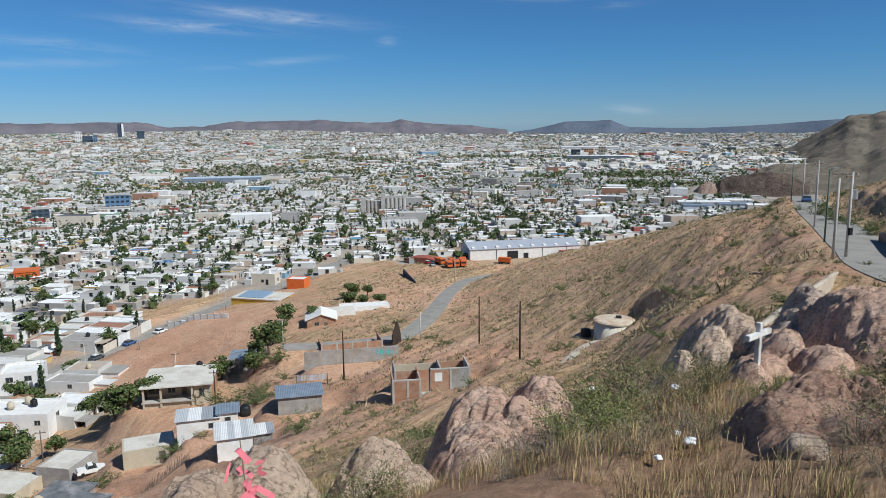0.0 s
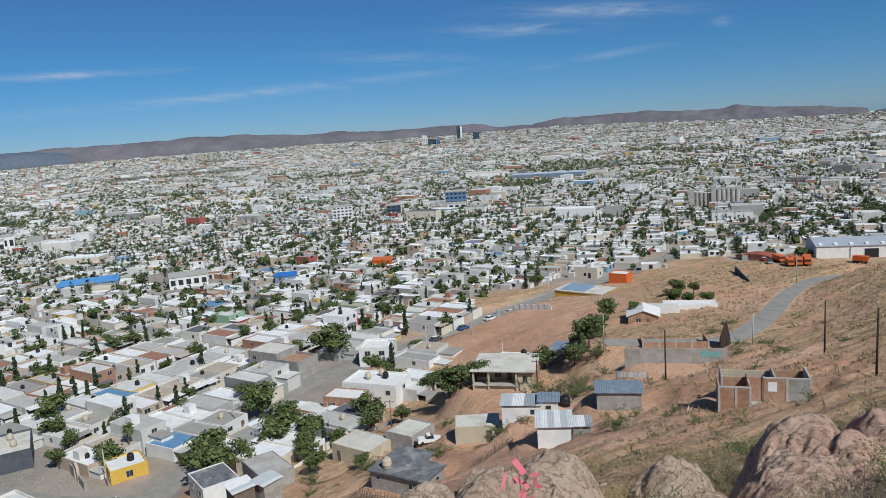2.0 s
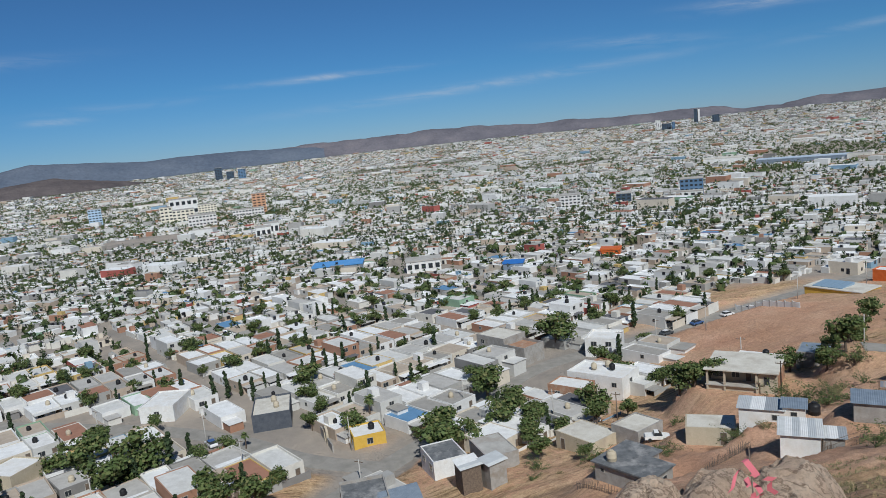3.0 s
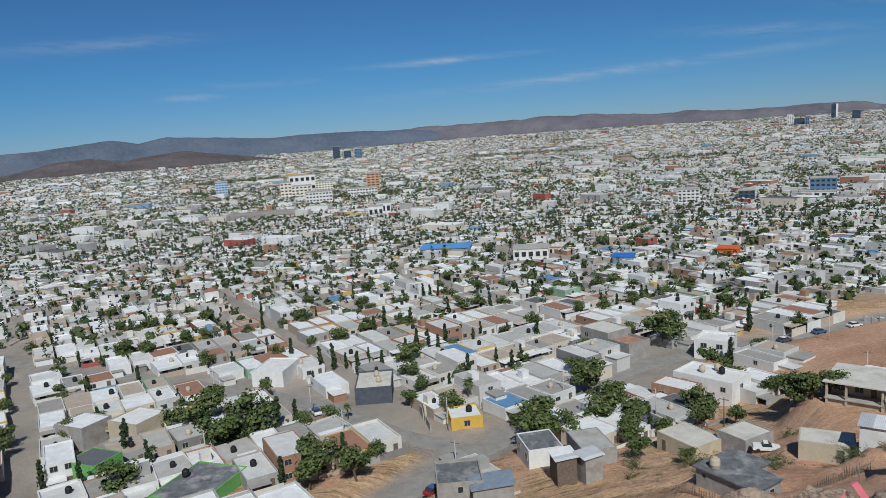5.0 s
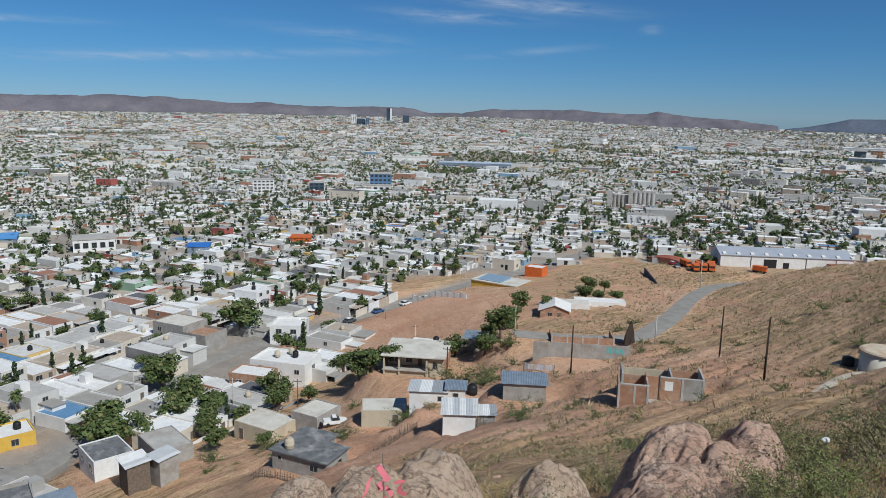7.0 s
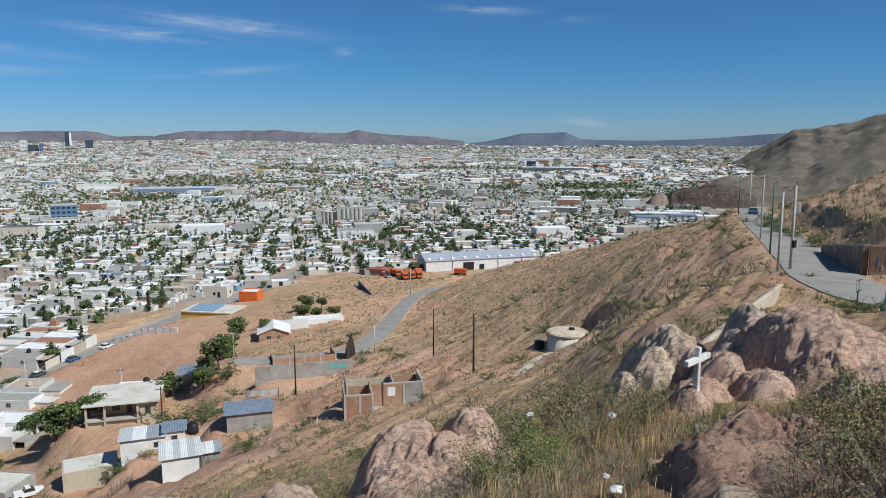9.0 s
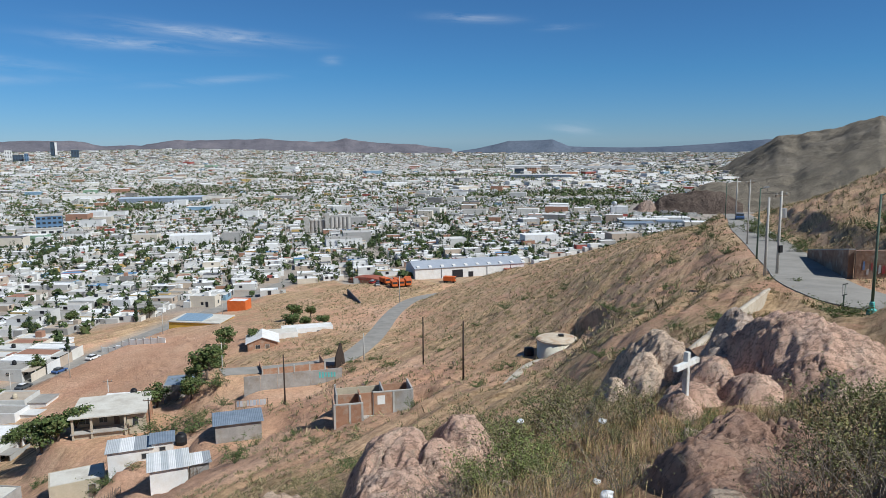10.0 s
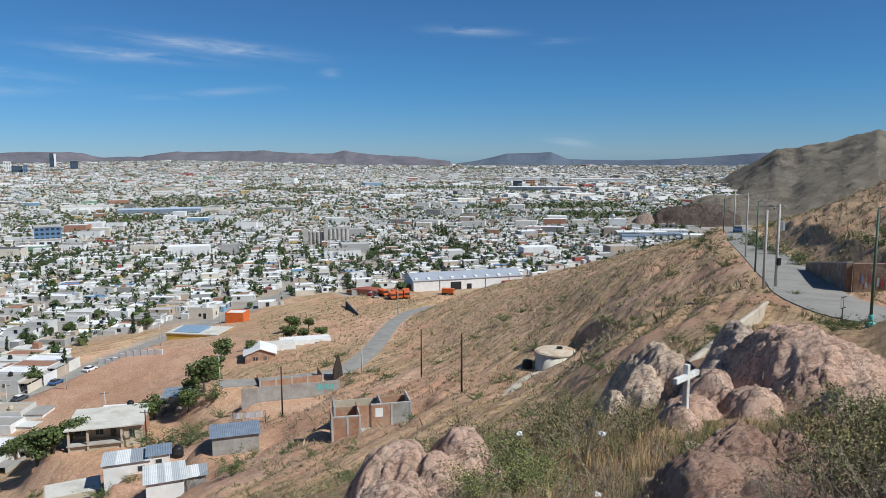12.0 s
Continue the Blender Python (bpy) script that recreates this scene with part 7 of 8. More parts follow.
# bushes further out: along the crest road, by huts and on banks
for k, (x, y, s) in enumerate(((64, 130, 3.2), (55, 118, 2.0), (58, 103, 3.4), (60, 110, 3.8), (56, 95, 3.0), (62, 120, 3.6), (68, 128, 3.4), (72, 138, 3.2), (53, 88, 2.6), (50.5, 78, 2.2), (54, 76, 3.0), (58, 80, 2.6), (47, 59, 1.6), (52, 57, 1.4),
                               (-18, 96, 2.4), (-20, 92, 2.2), (-31, 100, 2.4), (-40, 101, 2.0), (-34, 97, 1.8), (-42, 117, 2.4), (-38, 120, 2.8), (-33, 124, 3.0), (-35, 128, 2.6), (-30, 130, 2.2), (-50, 99, 1.6), (-55, 98, 1.8), (-60, 95, 2.2), (-66, 92, 1.8),
                               (-70, 90, 1.6), (-58, 118, 2.0), (-62, 120, 1.8), (16, 99, 1.4), (18, 100.5, 1.6), (13, 100, 1.2), (30, 84, 1.6), (33, 80, 1.4), (28, 88, 1.4), (-2, 84, 1.2), (3, 82, 1.3), (6, 86, 1.2), (-8, 78, 1.0), (-12, 84, 1.2), (-14, 90, 1.1),
                               (-4, 152, 1.8), (-8, 150, 2.0), (0, 150, 1.6), (-2, 146, 1.4), (-26, 118, 2.6), (-30, 121, 2.2), (35, 150, 2.2), (40, 160, 2.4), (44, 140, 2.0), (30, 132, 1.8), (22, 120, 1.6), (50, 190, 2.6), (46, 112, 1.6), (36, 49, 0.8), (33, 52, 0.7),
                               (37.2, 63, 1.0), (35.5, 64.5, 0.9), (22, 66, 1.4), (26, 72, 1.5), (18, 58, 1.2), (14, 62, 1.3), (-38.9, 123.9, 4.4), (-33.6, 120.5, 4.6), (-33.2, 125.5, 4.2), (-43, 124, 3.4), (-18.1, 84, 3.2), (-36.6, 103.5, 3.4), (-41, 104, 3.0), (-33.6, 141, 4.4), (-16, 88, 2.6), (-12.5, 96, 1.6), (-52, 100, 3.0), (-57, 97, 2.8), (-64, 98, 3.2), (-72, 94, 2.6), (12, 150, 2.4), (20, 160, 2.2), (10, 140, 2.0), (26, 150, 2.2), (32, 170, 2.4))):
    put(FARBUSH[2 if x > 50 else (k * 2) % 3], scaled(x, y, spot(x, y) - 0.1, k * 47 % 360, s * (0.62 if x > 19 else 0.8), s * (0.48 if x > 19 else 0.62)), "low green roadside bush" if x > 30 else "scrubby green bush on the bank", "shrub", "bushes")


slope_rng = np.random.default_rng(77)
for k in range(110):
    a, q = radians(slope_rng.uniform(-6, 34)), slope_rng.uniform(34, 190)
    x, y = q * math.sin(a), q * math.cos(a)
    far_enough = all((x - px) ** 2 + (y - py) ** 2 > 30 for line, _ in ROADS[:2] for px, py, _ in line[::2])
    if far_enough and math.hypot(x + 2, y - 92) > 9 and math.hypot(x - 25, y - 104) > 6 and math.hypot(x + 18, y - 132) > 11:
        r = slope_rng.uniform(0.5, 1.3) * (0.7 + q / 160)
        put(FARBUSH[k % 2], scaled(x, y, spot(x, y) - 0.1, k * 61 % 360, r, r * 0.7), "low olive scrub bush on the hillside", "shrub", "bushes")


# dry grass and scrub
def grass(name, places, height, blades, spread, mat, label, rng):
    n = len(places)
    x = np.repeat(places[:, 0], blades) + rng.normal(0, 1, n * blades) * np.repeat(spread, blades)
    y = np.repeat(places[:, 1], blades) + rng.normal(0, 1, n * blades) * np.repeat(spread, blades)
    z = ground(x, y) - 0.02
    h = np.repeat(height, blades) * rng.uniform(0.45, 1.2, n * blades)
    a = rng.uniform(0, 6.283, n * blades)
    lean = rng.uniform(0.05, 0.75, n * blades) * h
    w = 0.003 + 0.0042 * h
    dx, dy = np.cos(a), np.sin(a)
    sx, sy = -np.sin(a + 0.7) * w, np.cos(a + 0.7) * w
    b0 = np.stack([x - sx, y - sy, z], 1); b1 = np.stack([x + sx, y + sy, z], 1)
    m0 = np.stack([x - sx * 0.7 + dx * lean * 0.35, y - sy * 0.7 + dy * lean * 0.35, z + h * 0.6], 1)
    m1 = np.stack([x + sx * 0.7 + dx * lean * 0.35, y + sy * 0.7 + dy * lean * 0.35, z + h * 0.6], 1)
    t0 = np.stack([x + dx * lean - sx * 0.15, y + dy * lean - sy * 0.15, z + h * 0.95], 1)
    t1 = np.stack([x + dx * lean + sx * 0.15, y + dy * lean + sy * 0.15, z + h * 0.95], 1)
    v = np.stack([b0, b1, m1, m0, t1, t0], 1).reshape(-1, 3)
    o = (np.arange(n * blades) * 6)[:, None]
    f = np.concatenate([o + np.array([[0, 1, 2, 3]]), o + np.array([[3, 2, 4, 5]])], 1).reshape(-1, 4)
    return tagged(new(name, quads(name, v, f, [mat])), label, "grass", kind="stuff")


M_STRAW = by_island("dry_straw", [(0.0, (0.50, 0.36, 0.185)), (0.3, (0.36, 0.25, 0.13)), (0.55, (0.60, 0.46, 0.25)), (0.75, (0.28, 0.21, 0.10)), (0.9, (0.22, 0.24, 0.085))], 0.85, 3.0)
M_SCRUB = by_island("dry_scrub", [(0.0, (0.38, 0.30, 0.18)), (0.3, (0.28, 0.235, 0.13)), (0.5, (0.46, 0.36, 0.22)), (0.72, (0.20, 0.185, 0.09)), (0.88, (0.15, 0.16, 0.065))], 0.9, 2.0)
rng = np.random.default_rng(61)


def scatter(n, b0, b1, q0, q1, clump, seed, cut):
    b = np.radians(rng.uniform(b0, b1, n * 4))
    q = np.sqrt(rng.uniform(q0 ** 2, q1 ** 2, n * 4))
    p = np.stack([q * np.sin(b), q * np.cos(b)], 1)
    ok = fbm(p[:, 0], p[:, 1], clump, 3, seed) > cut
    return p[ok][:n]


near_p = scatter(2300, -14, 42, 3.0, 24, 0.45, 3, 0.08)
for bx, by, br in ((1.05, 11.4, 1.35), (1.75, 12.0, 0.8), (0.95, 10.2, 1.0), (4.05, 7.8, 0.8), (4.7, 7.7, 0.6), (9.4, 15.3, 1.1), (9.1, 14.2, 0.8), (5.95, 13.7, 0.4), (3.6, 6.9, 0.7)):
    near_p = near_p[(near_p[:, 0] - bx) ** 2 + (near_p[:, 1] - by) ** 2 > br ** 2]
grass("dry_grass", near_p, rng.uniform(0.12, 0.36, len(near_p)), 20, rng.uniform(0.05, 0.14, len(near_p)), M_STRAW, "tall dry straw-coloured grass on the slope", rng)
mid_p = scatter(2600, -60, 44, 20, 75, 0.2, 5, 0.1)
grass("dry_grass", mid_p, rng.uniform(0.15, 0.4, len(mid_p)), 8, rng.uniform(0.08, 0.25, len(mid_p)), M_STRAW, "sparse dry grass on the middle slope", rng)
edge_p = scatter(900, -95, -20, 3.5, 16, 0.5, 6, -0.3)
grass("dry_grass", edge_p, rng.uniform(0.12, 0.3, len(edge_p)), 18, rng.uniform(0.05, 0.14, len(edge_p)), M_STRAW, "short dry grass at the brink of the hill", rng)
# low scrub tufts over the hillsides
def scrub(name, p, lo, hi, blades, label):
    g = ground(p[:, 0], p[:, 1])
    ok = g > EYE - 61.5
    for line, half in ROADS:
        for px, py, _ in line[::3]:
            ok &= (p[:, 0] - px) ** 2 + (p[:, 1] - py) ** 2 > (half + 1.2) ** 2
    for x, y, r in TAKEN + [(-2, 92, 7), (25, 104, 4), (-18, 129, 4), (-70, 190, 34)]:
        ok &= (p[:, 0] - x) ** 2 + (p[:, 1] - y) ** 2 > r ** 2
    p, g = p[ok], g[ok]
    sz = rng.uniform(lo, hi, len(p)) * np.where(rng.random(len(p)) < 0.1, 1.7, 1)
    far_trees(name, p, g - sz * 0.5, sz, sz * 0.5, blades, M_SCRUB, label, rng, True)


scrub("hill_scrub", scatter(22000, -10, 48, 75, 330, 0.05, 7, -0.6), 0.22, 0.6, 9, "low dry scrub tufts over the hillside")
scrub("hill_scrub", scatter(3800, -22, 42, 24, 80, 0.12, 9, -0.1), 0.12, 0.3, 18, "small dry tufts on the middle slope")

# litter
def litter(bearing, q, col, label, s=0.14, lift=0.0):
    x, y = polar_xy(bearing, q)
    bm = bmesh.new()
    s = s * 0.65
    bmesh.ops.create_icosphere(bm, subdivisions=3, radius=s)
    for v in bm.verts:
        v.co *= 1.0 + 0.5 * noise.noise(v.co * (0.5 / s) * 2.3 + Vector((q, bearing, 0)))
        v.co.z *= 0.6
    me = bpy.data.meshes.new("plastic_bag")
    bm.to_mesh(me)
    bm.free()
    me.materials.append(col)
    ob = new("plastic_bag", me)
    ob.matrix_basis = pose(x, y, spot(x, y) + s * 0.4 + lift)
    tagged(ob, label, "litter", "litter")


M_BAG = plain("white_plastic", (0.75, 0.76, 0.77), 0.35)
M_PINK = plain("pink_plastic", (0.80, 0.22, 0.26), 0.5)
for b, q, s, lift in ((10.6, 16.0, 0.13, 0.75), (17.8, 7.4, 0.12, 0.05), (16.9, 8.4, 0.07, 0.02), (26.5, 11.3, 0.08, 0.2), (-9.6, 6.6, 0.09, 0.2), (14.9, 6.6, 0.07, 0.1), (-3.8, 6.2, 0.05, 0.05), (17.2, 13, 0.12, 0.3)):
    litter(b, q, M_BAG, "crumpled white plastic bag caught in dry grass", s, lift)


def pink_ribbon():
    x, y = polar_xy(-16.7, 6.2)
    t = thing("plastic_ribbon", x, y, spot(x, y), 0, "torn pink plastic strips caught on a dry twig", "litter")
    part("twig", Geo().tube((0, 0, -0.3), (0.02, 0.05, 0.5), 0.012, 0.01, 5).tube((0.02, 0.05, 0.5), (-0.04, 0.1, 1.25), 0.01, 0.005, 5), M_TWIG, t)
    rng = np.random.default_rng(3)
    for k in range(14):
        g = Geo()
        p = Vector((rng.uniform(-0.12, 0.12), rng.uniform(0, 0.1), rng.uniform(0.55, 1.2)))
        for s in range(4):
            q = p + Vector((rng.normal(0, 0.05), rng.normal(0, 0.04), rng.uniform(-0.11, 0.02)))
            w = Vector((0.014, 0.008, 0.012)) * rng.uniform(0.7, 1.5)
            b = len(g.v)
            g.v += [tuple(p - w), tuple(p + w), tuple(q + w), tuple(q - w)]
            g.v += [tuple(Vector(u) + Vector((0, 0.004, 0))) for u in g.v[b:b + 4]]
            g.f += [(b, b + 1, b + 2, b + 3), (b + 7, b + 6, b + 5, b + 4), (b, b + 4, b + 5, b + 1), (b + 2, b + 6, b + 7, b + 3)]
            p = q
        part("strip", g, M_PINK, t)


pink_ribbon()
# ---------------------------------------------------------------- mountains and far landmarks
def mountain_mat(name, lo, mid, hi, scale=0.01):
    m, nt, b = material(name, 1.0)
    col = ramp(nt, noise_tex(nt, scale, 9, 0.65), [(0.3, lo), (0.5, mid), (0.7, hi)])
    col = mix(nt, 0.6, col, ramp(nt, noise_tex(nt, scale * 14, 8, 0.75), [(0.3, (0.5, 0.5, 0.5)), (0.65, (1, 1, 1))]), "MULTIPLY")
    nt.links.new(col, b.inputs["Base Color"])
    bumped(nt, b, noise_tex(nt, scale * 6, 10, 0.75), 1.0, 6.0)
    b.inputs["Specular IOR Level"].default_value = 0.0
    return m


def ridge(name, b0, b1, q0, q1, crest, mat, label, rough=10.0, scale=0.004, na=240, nd=40, foot=-78.0):
    """A range: crest maps bearing to the height of its skyline over the eye, seen at the middle distance."""
    az = np.linspace(b0, b1, na + 1)
    s = np.linspace(0, 1, nd + 1)
    A, S = np.meshgrid(np.radians(az), s, indexing="ij")
    R = q0 + (q1 - q0) * S
    x, y = R * np.sin(A), R * np.cos(A)
    top = np.interp(az, [c[0] for c in crest], [c[1] for c in crest])[:, None]
    top = top + rough * 0.45 * fbm(az * 0.0 + 3.1, az, 0.55, 4, 41)[:, None]
    bump = np.sin(np.pi * np.clip(S * 0.9 + 0.02, 0, 1)) ** 1.2
    n = fbm(x, y, scale, 5, 13, 0.55)
    gul = np.abs(fbm(x, y, scale * 2.3, 4, 23, 0.55))
    z = EYE + foot + (top - foot) * bump + (n * rough - gul * rough * 0.9) * bump * np.clip(1.0 - 0.65 * bump ** 6, 0.2, 1)
    n_, m_ = A.shape
    i, j = np.meshgrid(np.arange(n_ - 1), np.arange(m_ - 1), indexing="ij")
    f = np.stack([i * m_ + j, (i + 1) * m_ + j, (i + 1) * m_ + j + 1, i * m_ + j + 1], -1).reshape(-1, 4)[:, ::-1]
    me = quads(name, np.stack([x.ravel(), y.ravel(), z.ravel()], 1), f, [mat], None, True)
    return tagged(new(name, me), label, "mountain")


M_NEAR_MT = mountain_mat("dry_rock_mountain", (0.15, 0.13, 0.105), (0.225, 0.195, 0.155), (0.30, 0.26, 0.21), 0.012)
# these hills are tinted violet-grey to carry haze in the colour
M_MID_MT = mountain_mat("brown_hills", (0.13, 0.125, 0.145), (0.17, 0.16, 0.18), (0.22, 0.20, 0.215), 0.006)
# base colour of the farthest ranges holds the blue of the haze
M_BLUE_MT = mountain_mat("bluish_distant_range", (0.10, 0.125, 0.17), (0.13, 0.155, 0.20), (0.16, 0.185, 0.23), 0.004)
K = 4500.0
ridge("mountain", -95, -52, 4300, 4880, [(-95, 40), (-84, 42), (-80.4, 46), (-76.1, 82), (-74.2, 52), (-72.3, 80), (-68, 52), (-64.9, 34), (-61.1, 44), (-56.4, 36), (-52, 20)], M_BLUE_MT, "distant mountain range with blue-grey haze in its colour", 8, 0.003, foot=-100)
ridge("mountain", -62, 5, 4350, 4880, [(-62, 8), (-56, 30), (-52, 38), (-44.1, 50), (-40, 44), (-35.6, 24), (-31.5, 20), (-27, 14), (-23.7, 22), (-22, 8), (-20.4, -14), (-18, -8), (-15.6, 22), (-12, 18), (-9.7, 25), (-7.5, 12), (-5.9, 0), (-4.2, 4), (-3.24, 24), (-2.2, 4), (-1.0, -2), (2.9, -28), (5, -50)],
      M_MID_MT, "low desert mountains with violet-grey haze in their colour", 12, 0.006, 360, foot=-95)
ridge("mountain", 4, 34, 4500, 4900, [(4, -80), (6.8, -52), (9.4, -2), (12, 4), (12.8, 8), (14.1, -36), (18, -44), (21.6, -38), (25, -20), (28.1, 2), (34, 10)], M_BLUE_MT, "far mountains with blue-grey haze in their colour", 5, 0.004, foot=-110)
ridge("mountain", -84, -64, 3300, 3900, [(-84, -70), (-80, -24), (-77.5, -10), (-75.5, -34), (-73, -14), (-71, -4), (-69, -26), (-66, -60), (-64, -85)], mountain_mat("dark_low_hills", (0.10, 0.09, 0.095), (0.14, 0.12, 0.12), (0.18, 0.155, 0.15), 0.008), "dark low hills at the edge of the city", 8, 0.008, foot=-90)
ridge("mountain", 23.6, 66, 1300, 2600, [(23.6, -92), (25.0, -84), (26.2, -56), (27.4, -28), (28.9, 3), (31.4, 14), (33.2, 32), (35.0, 52), (35.8, 44), (38, 70), (45, 110), (66, 150)], M_NEAR_MT, "dry rocky mountain flank with worn gullies", 16, 0.007, 240, 110, foot=-90)
ridge("hillside", 23.0, 66, 820, 1280, [(23.0, -76), (24.4, -66), (27, -56), (29.7, -46), (31.5, -30), (33.2, -16), (35.8, -4), (45, 20), (66, 60)], mountain_mat("grey_scrub_hillside", (0.22, 0.19, 0.15), (0.31, 0.265, 0.205), (0.38, 0.325, 0.255), 0.03), "grey-brown scrubby hillside with tracks", 7, 0.012, 200, 70, foot=-80)
ridge("quarry_hill", 20.2, 26.8, 800, 900, [(20.2, -76), (20.9, -64), (21.8, -58), (23.6, -56), (25.4, -58), (26.8, -72)], mountain_mat("dark_quarry_rock", (0.12, 0.09, 0.075), (0.19, 0.145, 0.12), (0.27, 0.21, 0.17), 0.05), "dark quarried rock knoll above the river", 4, 0.03, 110, 40, foot=-80)
ridge("quarry_bench", 18.9, 20.9, 810, 870, [(18.9, -79), (19.6, -68), (20.3, -66), (20.9, -76)], mountain_mat("pale_quarry_scree", (0.40, 0.28, 0.22), (0.48, 0.35, 0.28), (0.55, 0.42, 0.34), 0.05), "pale pinkish quarry scree bench", 3, 0.05, 30, 16, foot=-80)
def block(x, y, w, d, h, rz, wall, label, floors=0, cols=0, z=None, dark=None, category="building", cap=None):
    """A larger building with rows of recess-framed windows on the sides that face the hill."""
    z = float(ground(np.array([x]), np.array([y]), False)[0] + rise_of(np.array([x]), np.array([y]))[0]) if z is None else z
    t = thing("building", x, y, z, rz, label, category)
    part("wall", Geo().box(-w / 2, -d / 2, -2, w / 2, d / 2, h), wall, t)
    part("roof", Geo().box(-w / 2 - 0.3, -d / 2 - 0.3, h + 0.004, w / 2 + 0.3, d / 2 + 0.3, h + 0.8), cap or M_CONCRETE, t)
    if floors:
        fh, cw = h / floors, w / max(cols, 1)
        me = Geo().box(-cw * 0.3, -0.25, fh * 0.34, cw * 0.3, 0.02, fh * 0.76).mesh("window", dark or M_GLASS)
        for i in range(floors):
            for j in range(cols):
                part("window", me, None, t).location = (-w / 2 + (j + 0.5) * cw, -d / 2, i * fh)
    return t


M_TERRA = surface("terracotta_cladding", (0.60, 0.32, 0.18), (0.68, 0.39, 0.23), 0.05)
M_PALE = surface("pale_cream_render", (0.76, 0.70, 0.56), (0.84, 0.79, 0.66), 0.05)
M_BLUEGLASS = plain("blue_curtain_glass", (0.13, 0.22, 0.34), 0.2)
M_PALEBLUE = surface("pale_blue_cladding", (0.40, 0.55, 0.70), (0.48, 0.62, 0.76), 0.05, 0.4)
M_DARKTOWER = plain("dark_tower_glass", (0.07, 0.10, 0.14), 0.2)
block(-868, 556, 18, 18, 29, 57, M_TERRA, "tall terracotta-clad office tower", 8, 3)
block(-945, 480, 34, 20, 17, 62, M_PALE, "cream stepped office block", 4, 6)
block(-950, 462, 16, 16, 23, 62, M_PALE, "cream-coloured mid-rise office tower", 5, 3)
block(-1060, 545, 42, 24, 26, 62, M_WHITE, "white and black banded office block", 2, 5)
block(-800, 432, 32, 18, 16, 62, M_WHITE, "white office block with rows of windows", 4, 8)
block(-1110, 430, 18, 18, 26, 68, M_PALEBLUE, "pale blue glass office tower", 7, 4)
block(-990, 545, 26, 16, 17, 62, M_PALE, "tan mid-rise office block downtown", 5, 6)
block(-840, 520, 40, 18, 12, 58, M_WHITE, "long white office block", 3, 10)
block(-580, 372, 14, 12, 11, 58, M_WHITE, "white hall with tall arches", 1, 3)
block(-597, 392, 14, 12, 12, 58, M_WHITE, "white hall with tall arches", 1, 3)
block(-2460, 1420, 26, 26, 46, 58, M_DARKTOWER, "dark glass high-rise tower", 8, 3)
block(-2380, 1420, 26, 26, 30, 58, M_DARKTOWER, "dark glass office tower", 6, 3)
block(-2310, 1425, 26, 26, 36, 58, M_BLUEGLASS, "blue glass office tower", 7, 3)
block(-1500, 3420, 26, 26, 62, 24, M_DARKTOWER, "slender dark high-rise tower", 12, 2)
# white slab added for the sunlit right face of the dark tower
block(-1488, 3416, 9, 22, 60, 24, M_WHITE, "white slab added as the sunlit side of a high-rise", 0, 0)
block(-1330, 3230, 30, 24, 34, 24, M_DARKTOWER, "dark office tower near the hills", 7, 3)
block(-1440, 2900, 24, 20, 40, 26, M_WHITE, "white high-rise residential tower", 8, 3)
block(-1395, 2880, 36, 20, 24, 26, M_DARKTOWER, "dark glass office block", 5, 4)
block(-1355, 2860, 14, 14, 30, 26, M_BLUEGLASS, "slim grey-blue office tower", 6, 2)
block(-289, 642, 20, 16, 15.5, 22, M_BLUEGLASS, "blue glass office building block", 4, 5)
block(-292, 630, 34, 14, 5, 22, M_WHITE, "low white hall beside the glass office", 1, 6)
block(-371, 566, 18, 13, 11.5, 34, M_WHITE, "white cube office block", 4, 5)
block(-330, 590, 13, 12, 9, 30, M_DARKTOWER, "small dark glass office", 3, 3)
block(-252, 250, 17, 11, 5.4, 45, M_WHITE, "white shop with blue sign band", 1, 5)
block(-300, 235, 26, 14, 4, 45, M_BLUE_SHEET, "hall with blue-grey roof", 0, 0, cap=surface("blue_roof", (0.10, 0.30, 0.62), (0.14, 0.36, 0.7), 0.2))
block(-205, 262, 9, 7, 3.6, 30, M_BLUE_SHEET, "small house with vivid blue roof", 0, 0, cap=surface("vivid_blue_roof", (0.03, 0.16, 0.50), (0.05, 0.2, 0.58), 0.3))
block(-176, 300, 9, 7, 3.8, 24, M_ORANGE, "small house with orange roof", 0, 0, cap=M_ORANGE)
block(350, 1760, 22, 22, 15, -12, M_TERRA, "brick apartment block in the plain", 4, 4)
block(315, 1740, 22, 18, 14, -12, M_DARKTOWER, "dark office block in the plain", 4, 4)
block(395, 1820, 18, 18, 17, -12, M_CREAM, "cream apartment tower in the plain", 5, 3)
block(440, 1850, 22, 22, 10, -12, M_WHITE, "white domed hall in the plain", 0, 0)
block(150, 690, 30, 16, 5, -30, M_WHITE, "white warehouse with pale roof", 0, 0, cap=M_WHITE)
block(330, 1560, 130, 30, 7, -15, M_BLUE_SHEET, "long factory halls far out", 0, 0, cap=M_WHITE)
block(420, 2100, 160, 40, 8, -15, M_WHITE, "long pale factory hall", 0, 0, cap=M_WHITE)
block(600, 2000, 170, 40, 8, -18, M_WHITE, "long pale factory hall", 0, 0, cap=M_WHITE)
block(-420, 1050, 60, 26, 8, 20, M_WHITE, "pale flat-roofed market hall", 0, 0, cap=M_PALE_ROOF)
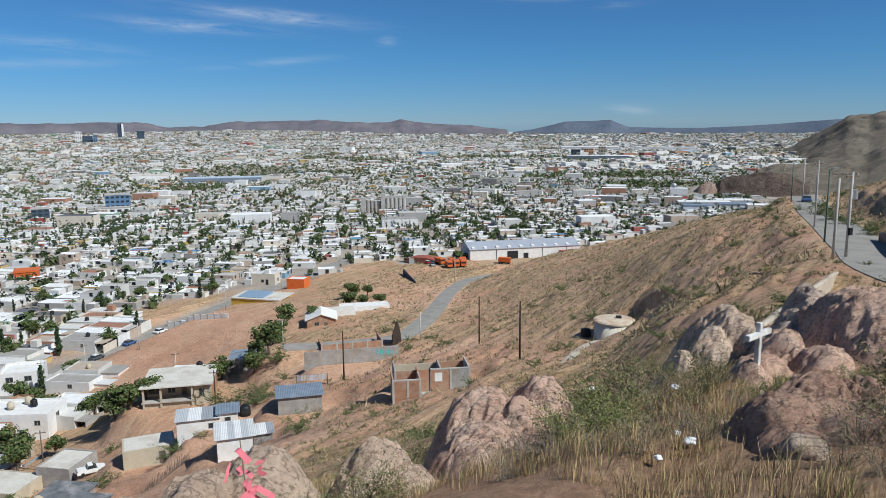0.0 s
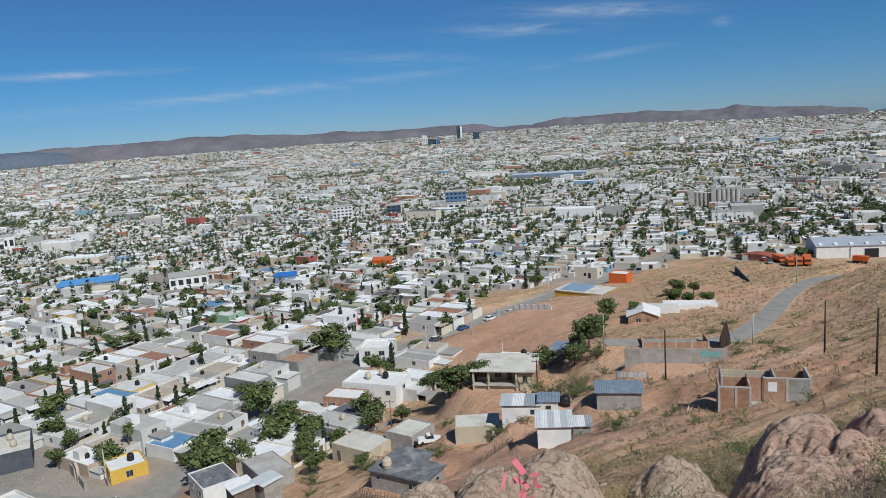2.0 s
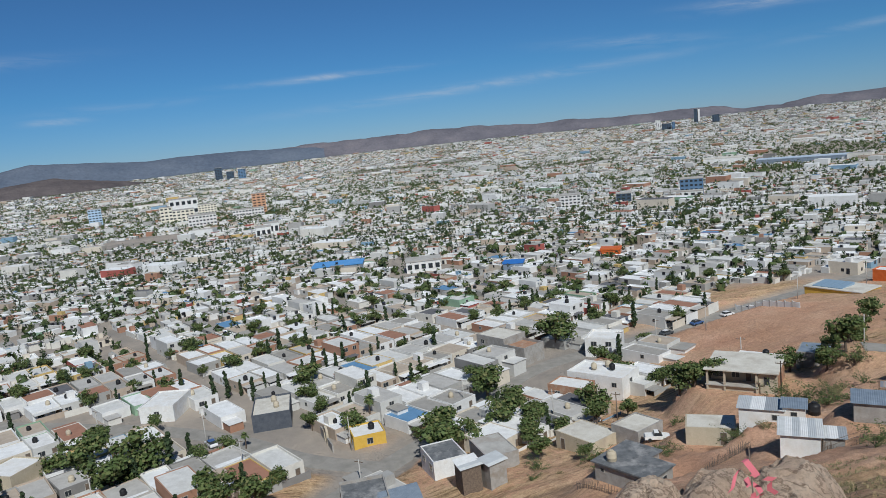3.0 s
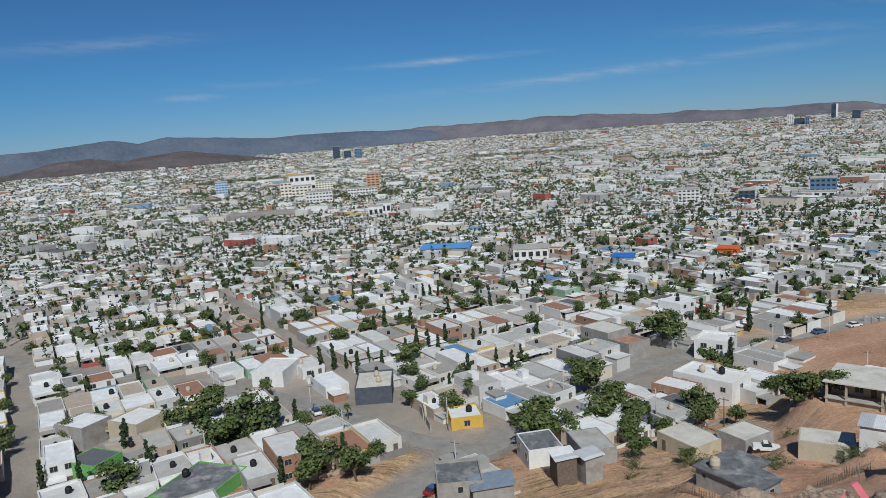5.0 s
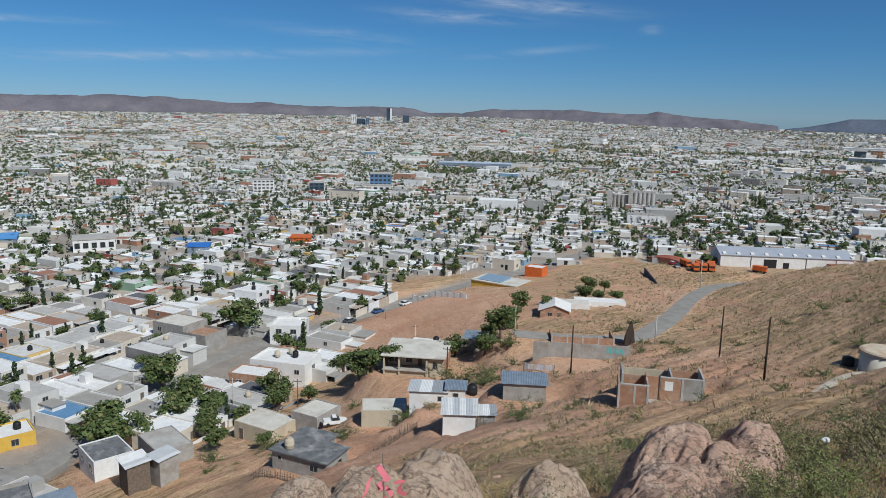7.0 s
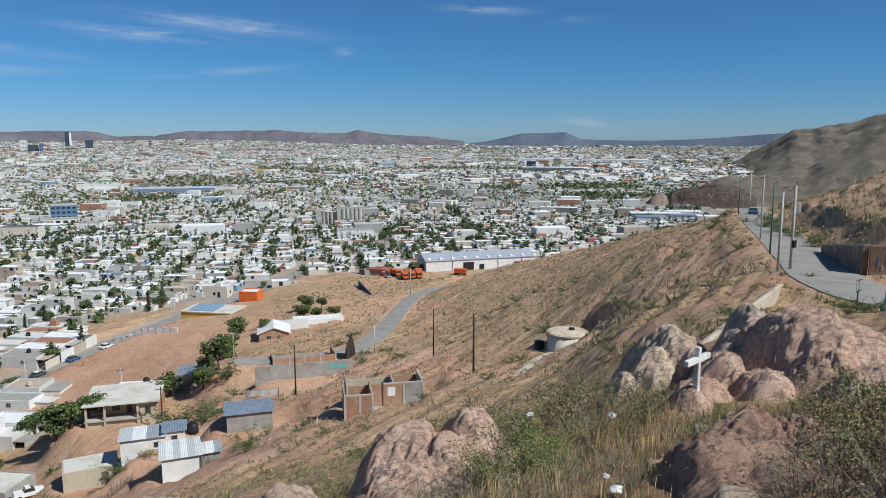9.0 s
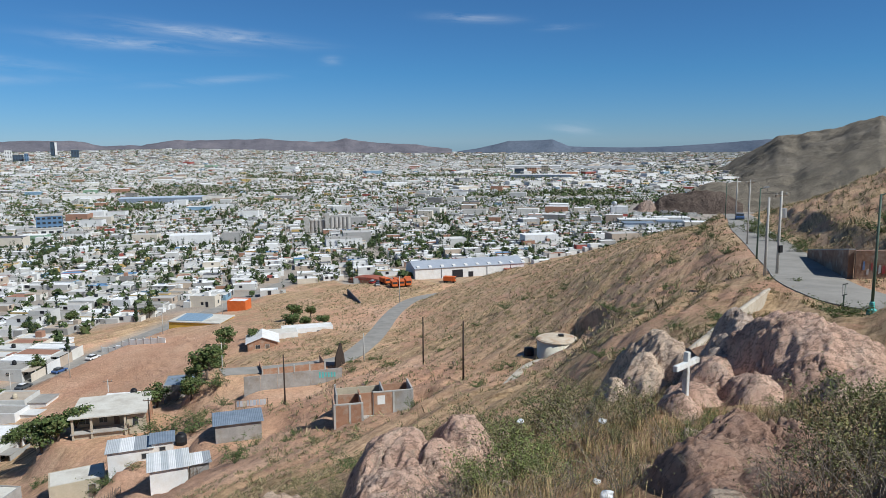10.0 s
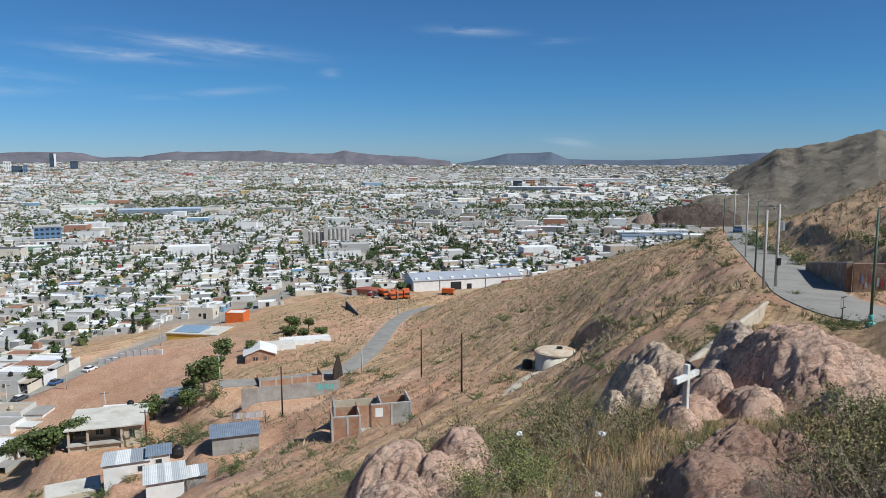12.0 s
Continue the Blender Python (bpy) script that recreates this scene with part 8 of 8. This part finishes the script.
block(-300, 1000, 110, 26, 7, 12, M_BLUE_SHEET, "long hall with bluish roof", 0, 0, cap=surface("pale_blue_roof", (0.42, 0.5, 0.6), (0.5, 0.58, 0.68), 0.1))
for x, y, w in ((230, 640, 44), (262, 655, 30), (215, 610, 26), (250, 620, 28)):
    block(x, y, w, 14, 4.5, -10, M_CREAM if w > 40 else M_WHITE, "pale industrial shed below the quarry", 0, 0, cap=M_BLUE_SHEET if w < 29 else M_WHITE)


def grain_silos():
    x, y = -50, 607
    t = thing("grain_silo", x, y, EYE - 74.8, 5, "grey concrete grain silos with a work tower", "silo")
    for k in range(5):
        part("silo_bin", Geo().tube((3 + k * 3.4, 0, -1), (3 + k * 3.4, 0, 13.0), 1.75, 1.75, 16), M_CONCRETE, t, smooth=False)
    part("gallery", Geo().box(1, -1.2, 13.004, 19, 1.2, 14.6), M_CONCRETE, t)
    part("work_tower", Geo().box(-2.5, -2, -1, 1.0, 2.5, 16.5), M_CONCRETE, t)
    for k in range(4):
        part("silo_bin", Geo().tube((-13.5 + k * 3.2, 1, -1), (-13.5 + k * 3.2, 1, 10.5), 1.6, 1.6, 16), M_BLOCK, t)
    part("end_tower", Geo().box(-19.5, -2, -1, -15.4, 3, 13.5), M_CONCRETE, t)


grain_silos()


def water_tower(x, y, h):
    z = float(ground(np.array([x]), np.array([y]), False)[0])
    t = thing("water_tower", x, y, z, 0, "steel water tower on legs above the houses", "water tower")
    part("bowl", Geo().lathe([(0.4, h - 5), (2.6, h - 3.6), (2.6, h - 1.2), (1.4, h - 0.2), (0.2, h)], 16), M_GALV, t, smooth=True)
    for sx in (-1, 1):
        for sy in (-1, 1):
            part("leg", Geo().tube((sx * 2.4, sy * 2.4, -1), (sx * 1.7, sy * 1.7, h - 3.4), 0.16, 0.16, 6), M_GALV, t)


water_tower(222, 700, 17)
water_tower(-190, 1500, 26)
for x, y in ((9, 700), (-20, 950)):
    z = float(ground(np.array([x]), np.array([y]), False)[0])
    t = thing("radio_mast", x, y, z, 0, "slim lattice radio mast among houses", "mast")
    part("lattice", Geo().tube((0, 0, -1), (0, 0, 22), 0.35, 0.15, 4), M_RED_ROOF, t)
